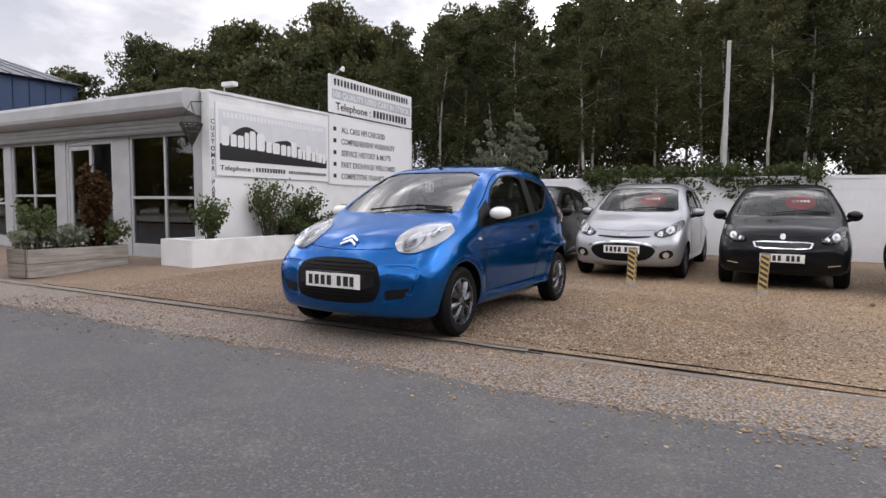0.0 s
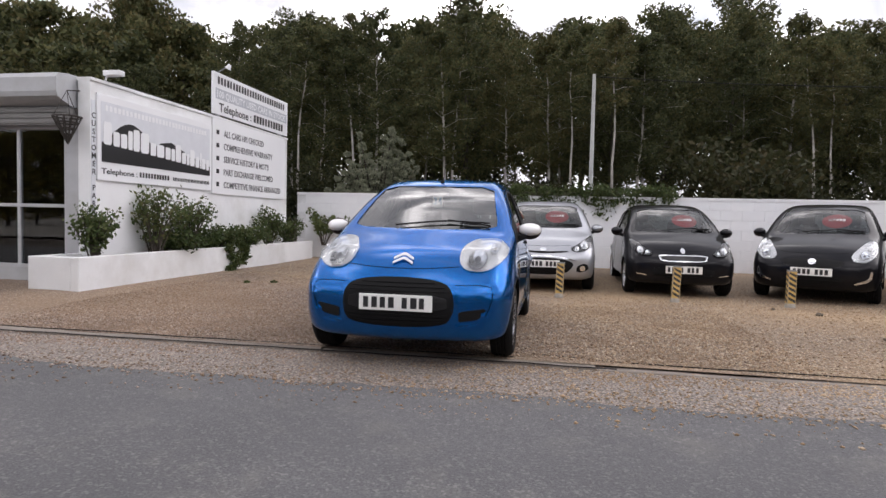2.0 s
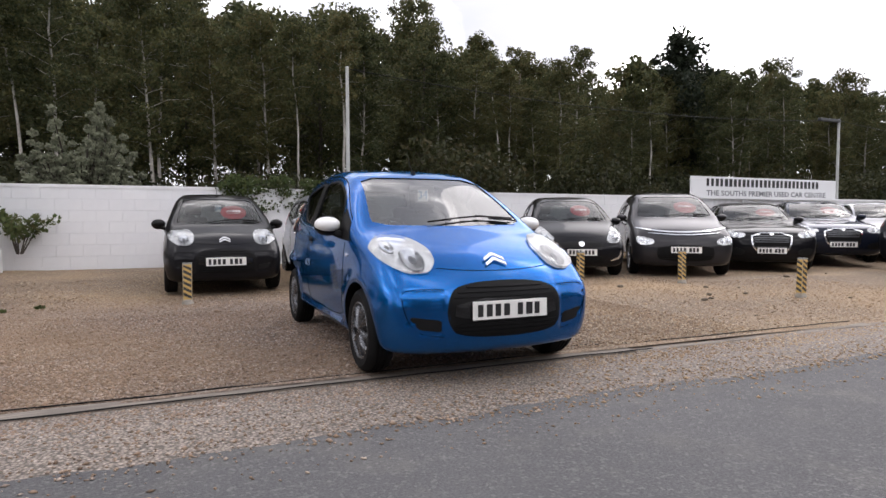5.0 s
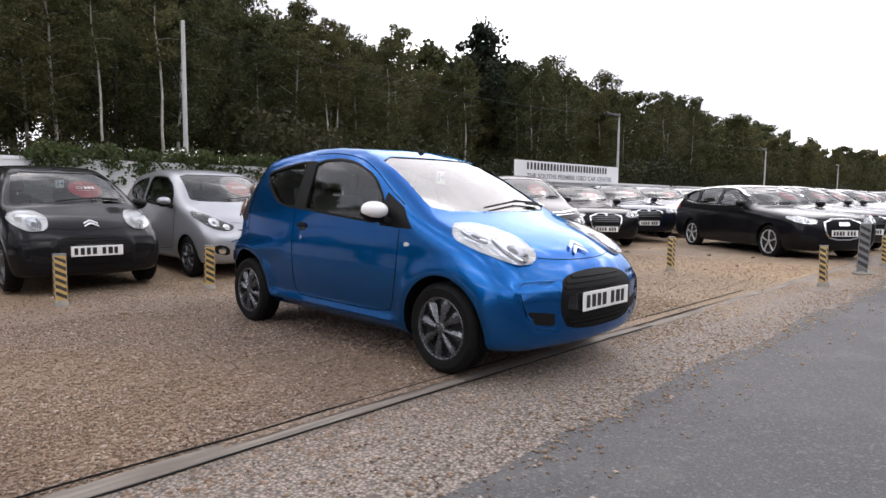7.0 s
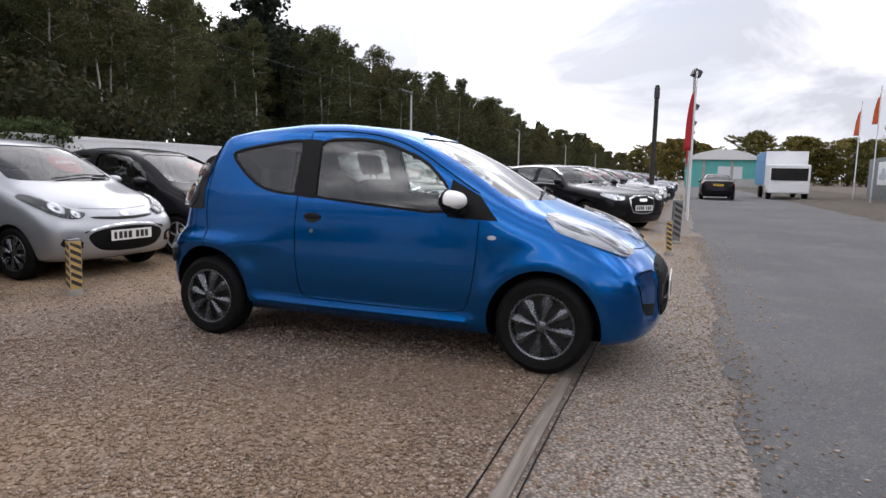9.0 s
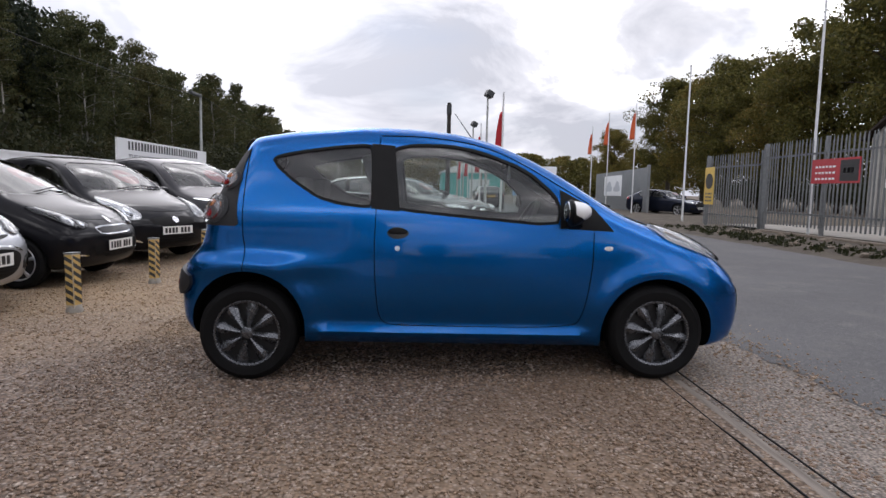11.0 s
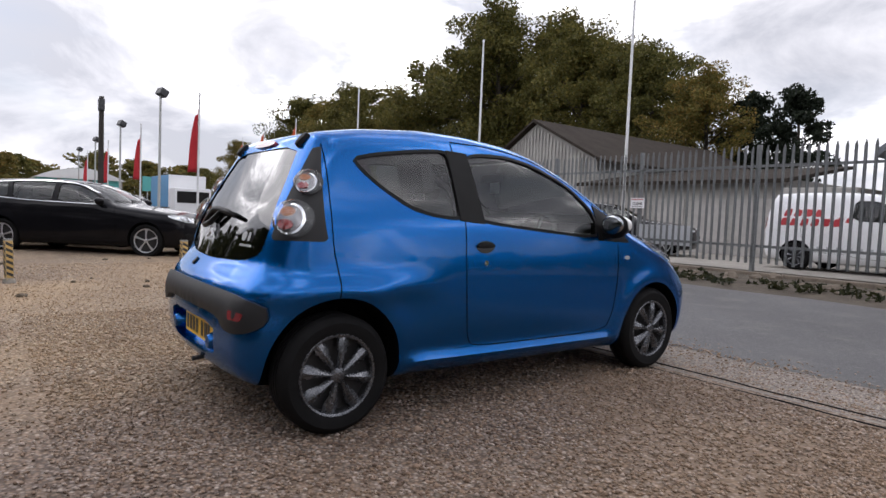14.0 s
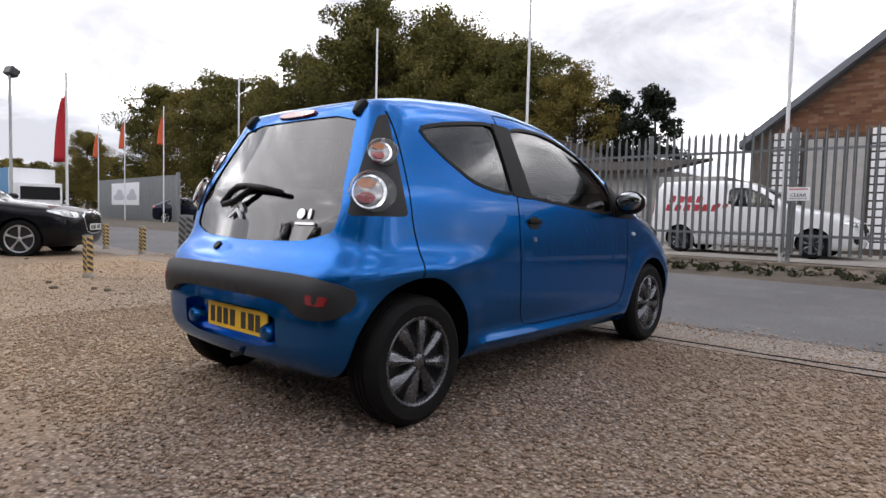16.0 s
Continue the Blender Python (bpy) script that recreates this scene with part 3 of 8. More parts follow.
FACE_PY = Matrix(((-1, 0, 0, 0), (0, 0, 1, 0), (0, 1, 0, 0), (0, 0, 0, 1)))     # on a face that looks to +y, reading along -x

from mathutils.geometry import delaunay_2d_cdt


# ---- cars: a body shell from a few profiles ----
def curve_of(pts, blur=0.05):
    xs, ys = np.array([p[0] for p in pts], float), np.array([p[1] for p in pts], float)
    t = np.linspace(xs[0] - 0.6, xs[-1] + 0.6, 900)
    v = np.interp(t, xs, ys)
    lo, hi = t < xs[0], t > xs[-1]
    v[lo] = ys[0] + (t[lo] - xs[0]) * (ys[1] - ys[0]) / (xs[1] - xs[0])
    v[hi] = ys[-1] + (t[hi] - xs[-1]) * (ys[-1] - ys[-2]) / (xs[-1] - xs[-2])
    k = np.exp(-0.5 * (np.arange(-60, 61) * (t[1] - t[0]) / blur) ** 2)
    v = np.convolve(np.pad(v, 60, mode="reflect", reflect_type="odd"), k / k.sum(), "valid")
    return lambda q: np.interp(q, t, v)


def smax(a, b, r):
    h = np.maximum(r - np.abs(a - b), 0) / r
    return np.maximum(a, b) + h * h * r * 0.25


class Shell:
    """The outer form of a car: inside where value() is below 0. x to the side, y to the rear from the front axle, z up."""

    def __init__(s, c):
        s.top, s.front, s.rear = curve_of(c["top"], c.get("blur", 0.05)), curve_of(c["front"], 0.03), curve_of(c["rear"], 0.03)
        s.side, s.plan = curve_of(c["side"], 0.035), curve_of(c["plan"], 0.15)
        s.c = c

    def value(s, p):
        c = s.c
        x, y, z = np.abs(p[..., 0]), p[..., 1], p[..., 2]
        yy = y - c["wrap"] * x * x
        e = 0.02
        sl = (s.top(yy + e) - s.top(yy - e)) / (2 * e)
        top = (z - s.top(yy) + c["crown"] * x * x) / np.sqrt(1 + sl * sl)
        sf = (s.front(z + e) - s.front(z - e)) / (2 * e)
        dip = 0.0
        if "scoop" in c:
            # the bumper corner is sunk below a ledge, round the lamp opening
            zl = 0.312 + 0.28 * np.clip((x - 0.50) / 0.165, 0, 1) ** 3
            dip = c["scoop"] * np.clip((x - 0.385) / 0.03, 0, 1) * np.clip((0.604 - z) / 0.016, 0, 1) * np.clip((z - zl) / 0.022, 0, 1)
        front = (s.front(z) + dip + c["nose"] * x ** 2.2 - y) / np.sqrt(1 + sf * sf + (2 * c["nose"] * x) ** 2)
        sr = (s.rear(z + e) - s.rear(z - e)) / (2 * e)
        rear = (y - s.rear(z) + c["tail"] * x ** 2.2) / np.sqrt(1 + sr * sr + (2 * c["tail"] * x) ** 2)
        w = s.side(z) * s.plan(y)
        for ya in (0.0, c["base"]):
            d = np.sqrt((y - ya) ** 2 + (z - c.get("arch_z", c["wheel"])) ** 2)
            w = w + c["flare"] * np.exp(-((d - c["arch"] - 0.02) / 0.07) ** 2)
        if "swage" in c:
            y0, z0, y1, z1, a = c["swage"]
            zc = z0 + (z1 - z0) * np.clip((y - y0) / (y1 - y0), 0, 1)
            u = np.clip((y - y0) / (y1 - y0), 0, 1)
            w = w + a * np.exp(-((z - zc) / c.get("swage_w", 0.07)) ** 2) * u * u * (3 - 2 * u)
        if "sill" in c:
            y0, y1, zs, a = c["sill"]
            u = np.clip((y - y0) / 0.12, 0, 1) * np.clip((y1 - y) / 0.12, 0, 1)
            w = w + a * np.exp(-((z - zs) / 0.036) ** 2) * u
        ss = (s.side(z + e) - s.side(z - e)) / (2 * e)
        side = (x - w) / np.sqrt(1 + ss * ss)
        f = smax(top, front, c["r_front"])
        f = smax(f, rear, c["r_rear"])
        f = smax(f, side, c["r_side"] + 0.05 * np.clip((0.95 - z) * 4, 0, 1))
        return smax(f, c["bottom"] - z, 0.07)

    def hit(s, eye, way, level=0.0, far=3.0):
        lo, hi = np.zeros(len(way)), np.full(len(way), far)
        for _ in range(26):
            mid = (lo + hi) / 2
            inside = s.value(eye + way * mid[:, None]) < level
            lo, hi = np.where(inside, mid, lo), np.where(inside, hi, mid)
        return eye + way * lo[:, None]

    def normal(s, p, e=0.006):
        g = np.stack([s.value(p + d) - s.value(p - d) for d in np.eye(3) * e], -1)
        return g / np.maximum(1e-9, np.linalg.norm(g, axis=-1, keepdims=True))

    def grid(s, rows, cols, level=0.0, zmin=None):
        """The closed skin, as rays from a line inside the car."""
        c = s.c
        y0, y1, z0 = c["core"]
        eyes, ways = [], []
        ang = [2 * math.pi * (j + 0.5 + 0.0) / cols for j in range(cols)]
        cap = rows // 4
        for i in range(rows):
            if i < cap:
                e, yc = -math.pi / 2 * (1 - (i + 0.6) / (cap + 0.6)), y0
            elif i < rows - cap:
                e, yc = 0.0, y0 + (y1 - y0) * (i - cap) / (rows - 2 * cap - 1)
            else:
                e, yc = math.pi / 2 * ((i - rows + cap + 1) / (cap + 0.6)), y1
            for a in ang:
                eyes.append((0, yc, z0))
                ways.append((math.cos(a) * math.cos(e), math.sin(e), math.sin(a) * math.cos(e)))
        eyes += [(0, y0, z0), (0, y1, z0)]
        ways += [(0, -1, 0), (0, 1, 0)]
        v = s.hit(np.array(eyes, float), np.array(ways, float), level)
        if zmin is not None:
            low = v[:, 2] < zmin
            mid = (y0 + y1) / 2
            v[low] = np.stack([v[low, 0] * 0.86, mid + (v[low, 1] - mid) * 0.86, np.full(low.sum(), zmin)], 1)
        f = []
        for i in range(rows - 1):
            for j in range(cols):
                k = (j + 1) % cols
                f.append((i * cols + j, i * cols + k, (i + 1) * cols + k, (i + 1) * cols + j))
        a, b = rows * cols, rows * cols + 1
        for j in range(cols):
            k = (j + 1) % cols
            f.append((a, k, j))
            f.append((b, (rows - 1) * cols + j, (rows - 1) * cols + k))
        return v, f

    def lay(s, pts, axis, lift):
        """Points of an outline on the skin. axis: 'l' left, 'r' right side as (y, z); 'f' front, 'b' rear as (x, z); 't' top as (x, y); '1', '2' rear corners, right and left, as (inwards, z)."""
        q = np.array(pts, float)
        n = len(q)
        o, z = np.zeros(n), np.ones(n)
        if axis in "lr":
            d = 1.0 if axis == "l" else -1.0
            eye, way = np.stack([o, q[:, 0], q[:, 1]], 1), np.stack([z * d, o, o], 1)
        elif axis in "fb":
            d = -1.0 if axis == "f" else 1.0
            ym = s.c["mid"]
            eye, way = np.stack([q[:, 0], o + ym, q[:, 1]], 1), np.stack([o, z * d, o], 1)
        elif axis in "12":
            d = -1.0 if axis == "1" else 1.0
            eye, way = np.stack([d * -0.70 * q[:, 0], 1.85 + 0.71 * q[:, 0], q[:, 1]], 1), np.stack([z * d * 0.71, z * 0.70, o], 1)
        else:
            eye, way = np.stack([q[:, 0], q[:, 1], o + s.c["core"][2]], 1), np.stack([o, o, z], 1)
        p = s.hit(eye, way)
        return p + s.normal(p) * lift


def rounded(poly, n=2, keep=0.25):
    """Cuts the corners of an outline, n times over."""
    for _ in range(n):
        out = []
        for i, a in enumerate(poly):
            b = poly[(i + 1) % len(poly)]
            out += [(a[0] + (b[0] - a[0]) * keep, a[1] + (b[1] - a[1]) * keep), (b[0] + (a[0] - b[0]) * keep, b[1] + (a[1] - b[1]) * keep)]
        poly = out
    return poly


def inside(poly, x, y):
    r = False
    for i, (ax, ay) in enumerate(poly):
        bx, by = poly[i - 1]
        if (ay > y) != (by > y) and x < (bx - ax) * (y - ay) / (by - ay) + ax:
            r = not r
    return r


def dense(poly, step):
    """Adds points along the edges of an outline that are longer than the step."""
    out = []
    for a, b in zip(poly, list(poly[1:]) + [poly[0]]):
        n = max(1, int(math.hypot(b[0] - a[0], b[1] - a[1]) / step))
        out += [(a[0] + (b[0] - a[0]) * i / n, a[1] + (b[1] - a[1]) * i / n) for i in range(n)]
    return out


def patch(name, sh, poly, axis, material, parent, lift=0.003, depth=0.012, step=0.05, label="", bulge=0.0):
    """A panel that lies on the skin inside an outline, with a rim of its own thickness."""
    poly = dense(poly, max(0.02, step))
    xs, ys = [p[0] for p in poly], [p[1] for p in poly]
    pts = [Vector(p) for p in poly]
    nb = len(pts)
    nx, ny = int((max(xs) - min(xs)) / step) + 1, int((max(ys) - min(ys)) / step) + 1
    edge = [Vector(p) for p in poly]
    for i in range(1, nx):
        for j in range(1, ny):
            q = Vector((min(xs) + (max(xs) - min(xs)) * i / nx, min(ys) + (max(ys) - min(ys)) * j / ny))
            if inside(poly, q.x, q.y) and min((q - e).length for e in edge) > step * 0.35:
                pts.append(q)
    v2, _, f2, *_ = delaunay_2d_cdt(pts, [], [list(range(nb))], 1, 1e-6)
    flat = np.array([(v.x, v.y) for v in v2])
    top = sh.lay(flat, axis, lift)
    if bulge:
        d = np.array([min((Vector(q) - e).length for e in edge) for q in flat])
        d = np.sqrt(np.clip(d / max(1e-6, d.max()), 0, 1))
        top = top + sh.normal(top) * (bulge * d)[:, None]
    low = sh.lay(flat, axis, lift - depth)
    n = len(flat)
    used = {}
    for f in f2:
        for a, b in zip(f, f[1:] + f[:1]):
            used[(a, b)] = used.get((a, b), 0) + 1
    faces = [tuple(f) for f in f2]
    rim = [(a, b) for a, b in used if (b, a) not in used]
    bm = bmesh.new()
    bt = [bm.verts.new(p) for p in top]
    bl = {}
    for a, b in rim:
        for q in (a, b):
            if q not in bl:
                bl[q] = bm.verts.new(low[q])
    for f in faces:
        try:
            bm.faces.new([bt[q] for q in f])
        except ValueError:
            pass
    for a, b in rim:
        bm.faces.new((bt[b], bt[a], bl[a], bl[b]))
    for v in [v for v in bm.verts if not v.link_faces]:
        bm.verts.remove(v)
    return part(name, bm, material, parent, label, smooth=True)


def ellipse(cx, cy, rx, ry, n=20, turn=0.0):
    t = radians(turn)
    return [(cx + rx * math.cos(a) * math.cos(t) - ry * math.sin(a) * math.sin(t), cy + rx * math.cos(a) * math.sin(t) + ry * math.sin(a) * math.cos(t))
            for a in (2 * math.pi * i / n for i in range(n))]


def ribbon(line, w):
    """A thin closed outline along an open line."""
    left, right = [], []
    for i, p in enumerate(line):
        a, b = Vector(line[max(0, i - 1)]), Vector(line[min(len(line) - 1, i + 1)])
        d = (b - a).normalized()
        left.append((p[0] - d.y * w / 2, p[1] + d.x * w / 2))
        right.append((p[0] + d.y * w / 2, p[1] - d.x * w / 2))
    return left + right[::-1]


def soft_line(line, n=2):
    for _ in range(n):
        out = [line[0]]
        for a, b in zip(line, line[1:]):
            out += [(a[0] * 0.75 + b[0] * 0.25, a[1] * 0.75 + b[1] * 0.25), (a[0] * 0.25 + b[0] * 0.75, a[1] * 0.25 + b[1] * 0.75)]
        line = out + [line[-1]]
    return line


def carve(body, cutters):
    """Cuts the cutters out of the body mesh for good."""
    for c in cutters:
        md = body.modifiers.new("cut", "BOOLEAN")
        md.operation, md.solver, md.object = "DIFFERENCE", "EXACT", c
    dg = bpy.context.evaluated_depsgraph_get()
    me = bpy.data.meshes.new_from_object(body.evaluated_get(dg))
    body.modifiers.clear()
    old = body.data
    body.data = me
    bpy.data.meshes.remove(old)
    for c in cutters:
        cm = c.data
        bpy.data.objects.remove(c)
        bpy.data.meshes.remove(cm)
    sharpen(me, 32)


def make_wheel(car, x, y, r, side, style, rim_r, name="wheel"):
    """side: -1 or 1, the way the outer face looks. Built round the axle, then set in place."""
    w = new(name)
    w.empty_display_size = 0.1
    w.parent = car
    w.location = (x, y, r)
    s = side
    tw = 0.085
    lathe("tyre", [(rim_r - 0.005, s * (tw - 0.012)), (rim_r + 0.012, s * (tw - 0.002)), (rim_r + 0.03, s * tw), (r - 0.035, s * (tw + 0.004)), (r - 0.012, s * (tw - 0.012)), (r, s * (tw - 0.035))] +
          [(r - d, s * (g + e)) for g in (0.030, 0.004, -0.026) for e, d in ((0.0075, 0), (0.006, 0.008), (-0.003, 0.008), (-0.0045, 0))] +
          [(r, -s * 0.055), (r - 0.015, -s * (tw - 0.008)), (rim_r, -s * tw), (rim_r - 0.02, -s * tw)], M["rubber"], w, seg=48)
    lathe("rim_barrel", [(rim_r, s * (tw - 0.014)), (rim_r - 0.008, s * (tw - 0.02)), (rim_r - 0.014, s * 0.03), (0.001, s * 0.028)], M["dark_metal"], w, seg=40)
    face = s * (tw - 0.016)
    mat = M["hubcap"] if style == "trim" else M["alloy"]
    n = {"trim": 8, "alloy": 5, "alloy_y": 7}[style]
    bm = bmesh.new()
    for i in range(n):
        a = 2 * math.pi * (i + 0.25) / n
        if style == "trim":
            sec = [(0.035, 0.30), (rim_r * 0.50, 0.21), (rim_r * 0.80, 0.235), (rim_r * 0.97, 0.16)]
        else:
            sec = [(0.03, 0.5), (rim_r * 0.45, 0.16), (rim_r * 0.75, 0.12), (rim_r * 0.98, 0.14)]
        ring = []
        for k, (rr, ha) in enumerate(sec):
            bow = (0.010, 0.012, 0.006, -0.004)[k]
            row = []
            for q, up in (((-1, -0.014), (-0.86, -0.001), (-0.15, 0.009), (0.55, 0.001), (1, -0.016)) if style == "trim" else ((-1, -0.012), (-0.6, 0.004), (0, 0.007), (0.6, 0.004), (1, -0.012))):
                b = a + q * ha * (1.0 if style == "trim" else 1.0)
                row.append(bm.verts.new((face + s * (bow + up), rr * math.cos(b), rr * math.sin(b))))
            ring.append(row)
        for r0, r1 in zip(ring, ring[1:]):
            for q in range(4):
                bm.faces.new((r0[q], r0[q + 1], r1[q + 1], r1[q]))
    part("wheel_spokes", bm, mat, w, smooth=True)
    lathe("rim_ring", [(rim_r + 0.008, s * (tw - 0.010)), (rim_r + 0.002, s * (tw - 0.002)), (rim_r * 0.955, s * (tw - 0.006)), (rim_r * 0.93, s * (tw - 0.02))], mat, w, seg=40)
    lathe("hub_cap", [(0.001, face + s * 0.016), (0.026, face + s * 0.015), (0.036, face + s * 0.008), (0.04, face - s * 0.01)], mat, w, seg=20)
    return w


def make_plate(car, m, colour, seed, width=0.52, height=0.112):
    p = box("number_plate", -width / 2, width / 2, 0, height, 0, 0.008, M[colour], car, bevel=0.003)
    p.matrix_basis = m
    bars("plate_characters", 4, width * 0.46, height * 0.66, Matrix.Translation((-width * 0.44, height * 0.17, 0.0085)), M["sign_black"], p, 0.26, seed)
    bars("plate_characters", 3, width * 0.35, height * 0.66, Matrix.Translation((width * 0.09, height * 0.17, 0.0085)), M["sign_black"], p, 0.26, seed + 5)
    return p


def make_seat(car, x, y, z, w=0.46, rake=16, head=True):
    s = new("seat")
    s.empty_display_size = 0.1
    s.parent = car
    s.location = (x, y, z)
    box("seat_cushion", -w / 2, w / 2, -0.28, 0.22, 0.0, 0.16, M["cloth"], s, bevel=0.05)
    tilt = pose(0, 0.2, 0.12, -rake, 0, 0)
    box("seat_back", -w / 2 * 0.96, w / 2 * 0.96, -0.06, 0.07, 0, 0.56, M["cloth"], s, bevel=0.055, m=tilt)
    if head:
        box("headrest", -0.13, 0.13, -0.05, 0.05, 0.60, 0.79, M["cloth"], s, bevel=0.045, m=tilt)
        bm = bmesh.new()
        for q in (-0.05, 0.05):
            vs = add_tube(bm, (q, 0, 0.54), (q, 0, 0.63), 0.007, seg=6)
            bmesh.ops.transform(bm, matrix=tilt, verts=vs)
        part("headrest_posts", bm, M["chrome"], s)
    return s


def make_mirror(car, x, y, z, side, cap, glass_mat):
    """A door mirror on a short arm."""
    h = new("door_mirror")
    h.scale = (0.92, 1.25, 1.02)
    h.empty_display_size = 0.1
    h.parent = car
    h.location = (x, y, z)
    bm = bmesh.new()
    bmesh.ops.create_uvsphere(bm, u_segments=24, v_segments=14, radius=1.0)
    for v in bm.verts:
        d = v.co
        sx = 0.105 * (1.0 if d.x * side > 0 else 0.95)
        v.co = Vector((d.x * sx, (0.0 if d.y > 0.02 else d.y * 0.085) + (0.03 if d.y > 0.02 else 0.03), (abs(d.z) ** 0.85) * (1 if d.z > 0 else -1) * 0.057))
    ob = part("mirror_cap", bm, cap, h, smooth=True)
    ob.location = (side * 0.095, 0, 0.02)
    bm = bmesh.new()
    bmesh.ops.create_uvsphere(bm, u_segments=24, v_segments=10, radius=1.0)
    for v in bm.verts:
        d = v.co.copy()
        v.co = Vector((d.x * 0.107, 0.03 + d.y * 0.018, d.z * 0.069))
    for v in bm.verts:
        if v.co.z < -0.01 and v.co.y < 0.03:
            v.co.y = 0.03 + (v.co.y - 0.03) * 4.0
            v.co.z *= 1.12
    ob = part("mirror_rim", bm, M["black_plastic"], h, smooth=True)
    ob.location = (side * 0.095, 0.006, 0.016)
    bm = bmesh.new()
    bmesh.ops.create_uvsphere(bm, u_segments=24, v_segments=10, radius=1.0)
    for v in bm.verts:
        d = v.co.copy()
        v.co = Vector((d.x * 0.09, 0.048 + d.y * 0.012, d.z * 0.056))
    g = part("mirror_glass", bm, M["mirror"], h, smooth=True)
    g.location = (side * 0.095, 0.005, 0.02)
    bm = bmesh.new()
    add_box(bm, -0.045, 0.06, -0.03, 0.035, -0.075, -0.025, 0.012, pose(0, 0, 0, 0, side * -20, 0))
    part("mirror_arm", bm, M["black_plastic"], h, smooth=True)
    return h


def make_wiper(car, pts, material, name="wiper"):
    line = [pts[0][0]] + [b for _, b, _ in pts]
    return sweep(name, line, [pts[0][2]] + [r for _, _, r in pts], material, car, 6)


def chevrons(car, sh, axis, cx, cz, w, material):
    """Two bent strokes, one above the other."""
    for k in range(2):
        z = cz + k * w * 0.30
        q = [(cx - w / 2, z - w * 0.16), (cx - w / 2, z - w * 0.32), (cx - w * 0.06, z - w * 0.02), (cx + w * 0.06, z - w * 0.02), (cx + w / 2, z - w * 0.32), (cx + w / 2, z - w * 0.16), (cx + w * 0.07, z + w * 0.16), (cx - w * 0.07, z + w * 0.16)]
        if axis == "f":
            p = Vector(sh.lay([(cx, cz)], "f", 0.014)[0])
            b = prism("badge", [(x - cx, z - cz) for x, z in q], "y", -0.003, 0.003, material, car)
            b.matrix_basis = Matrix.Translation(p) @ Matrix.Rotation(radians(-48), 4, "X")
        else:
            patch("badge", sh, q, axis, material, car, 0.010, 0.012, 0.05)


def make_car(name, label, c, colour, m, group="cars on the forecourt"):
    """c: the numbers of the model. Parts: body, panes, lamps, wheels, plates, mirrors, seats, wipers."""
    sh = Shell(c)
    car = empty(name, label, "car", group, m)
    v, f = sh.grid(c["rows"], c["cols"])
    vi, fi = sh.grid(c["rows"] // 2, c["cols"] // 2, -0.045, c["floor"])
    nv = len(v)
    mats = [M[colour], M["cabin"], M["liner"]]
    faces = [tuple(reversed(q)) for q in f] + [tuple(nv + k for k in q) for q in fi]
    index = [0] * len(f) + [1] * len(fi)
    body = mesh_ob("body", np.vstack([v, vi]), faces, mats, None, index=index)
    bm = bmesh.new()
    bm.from_mesh(body.data)
    # the outer skin looks out, the inner skin looks into the cabin
    vol = sum((q.calc_center_median() - Vector((0, c["base"] / 2, 0.7))).dot(q.normal) * q.calc_area() for q in bm.faces if q.material_index == 0)
    if vol < 0:
        bmesh.ops.reverse_faces(bm, faces=list(bm.faces))
    bm.to_mesh(body.data)
    bm.free()
    cut = []
    for q in c["side_glass"]:
        cut.append(prism("cutter", q, "x", -1.2, 1.2, mats, index=2))
    cut.append(prism("cutter", c["screen"], "y", -0.9, c["screen_to"], mats, index=2))
    cut.append(prism("cutter", c["back"], "y", c["back_from"], 6.0, mats, index=2))
    for y in (0.0, c["base"]):
        for s in (-1, 1):
            ring = [(y + c["arch"] * math.cos(2 * math.pi * i / 40), c.get("arch_z", c["wheel"]) + c["arch"] * math.sin(2 * math.pi * i / 40)) for i in range(40)]
            cut.append(prism("cutter", ring, "x", s * (c["track"] - 0.22), s * 1.3, mats, index=2))
    if "recess" in c:
        x0, x1, y0, z0, z1 = c["recess"]
        cut.append(prism("cutter", rounded([(x0, z0), (x1, z0), (x1, z1), (x0, z1)], 1, 0.15), "y", y0, 4.0, mats, index=0))
    carve(body, cut)
    body.parent = car
    # panes
    for q in c["side_glass"]:
        for s in "lr":
            patch("side_window", sh, q, s, M["glass_car"], car, -0.006, 0.004, 0.06).visible_shadow = False
            k = len(q) // 2
            for half in (q[:k + 1], q[k:] + q[:1]):
                patch("window_seal", sh, ribbon(half, 0.016), s, M["black_plastic"], car, 0.003, 0.010, 0.05)
    patch("windscreen", sh, c["screen"], "f", M[c.get("screen_glass", "glass_front")], car, -0.006, 0.004, 0.09).visible_shadow = False
    patch("rear_window", sh, c["back"], "b", M["glass_rear"], car, -0.006, 0.004, 0.09).visible_shadow = False
    for q in c.get("side_black", []):
        for s in "lr":
            patch("window_trim", sh, q, s, M["black_plastic"], car, 0.005, 0.014, 0.03)
    for line in c.get("seams", []):
        for s in "lr":
            patch("panel_gap", sh, ribbon(soft_line(line), 0.0048), s, M["liner"], car, 0.0015, 0.005, 0.022)
    for line in c.get("seams_f", []):
        patch("panel_gap", sh, ribbon(soft_line(line), 0.0032), "f", M["liner"], car, 0.0012, 0.004, 0.022)
    for line in c.get("seams_b", []):
        patch("panel_gap", sh, ribbon(soft_line(line), 0.007), "b", M["liner"], car, 0.0008, 0.004, 0.06)
    for q, mat, lift in c.get("front_bits", []):
        patch("front_trim", sh, q, "f", M[mat], car, lift, lift + 0.006, 0.04)
    for q, mat, lift in c.get("rear_bits", []):
        patch("rear_trim", sh, q, "b", M[mat], car, lift, 0.012, 0.07)
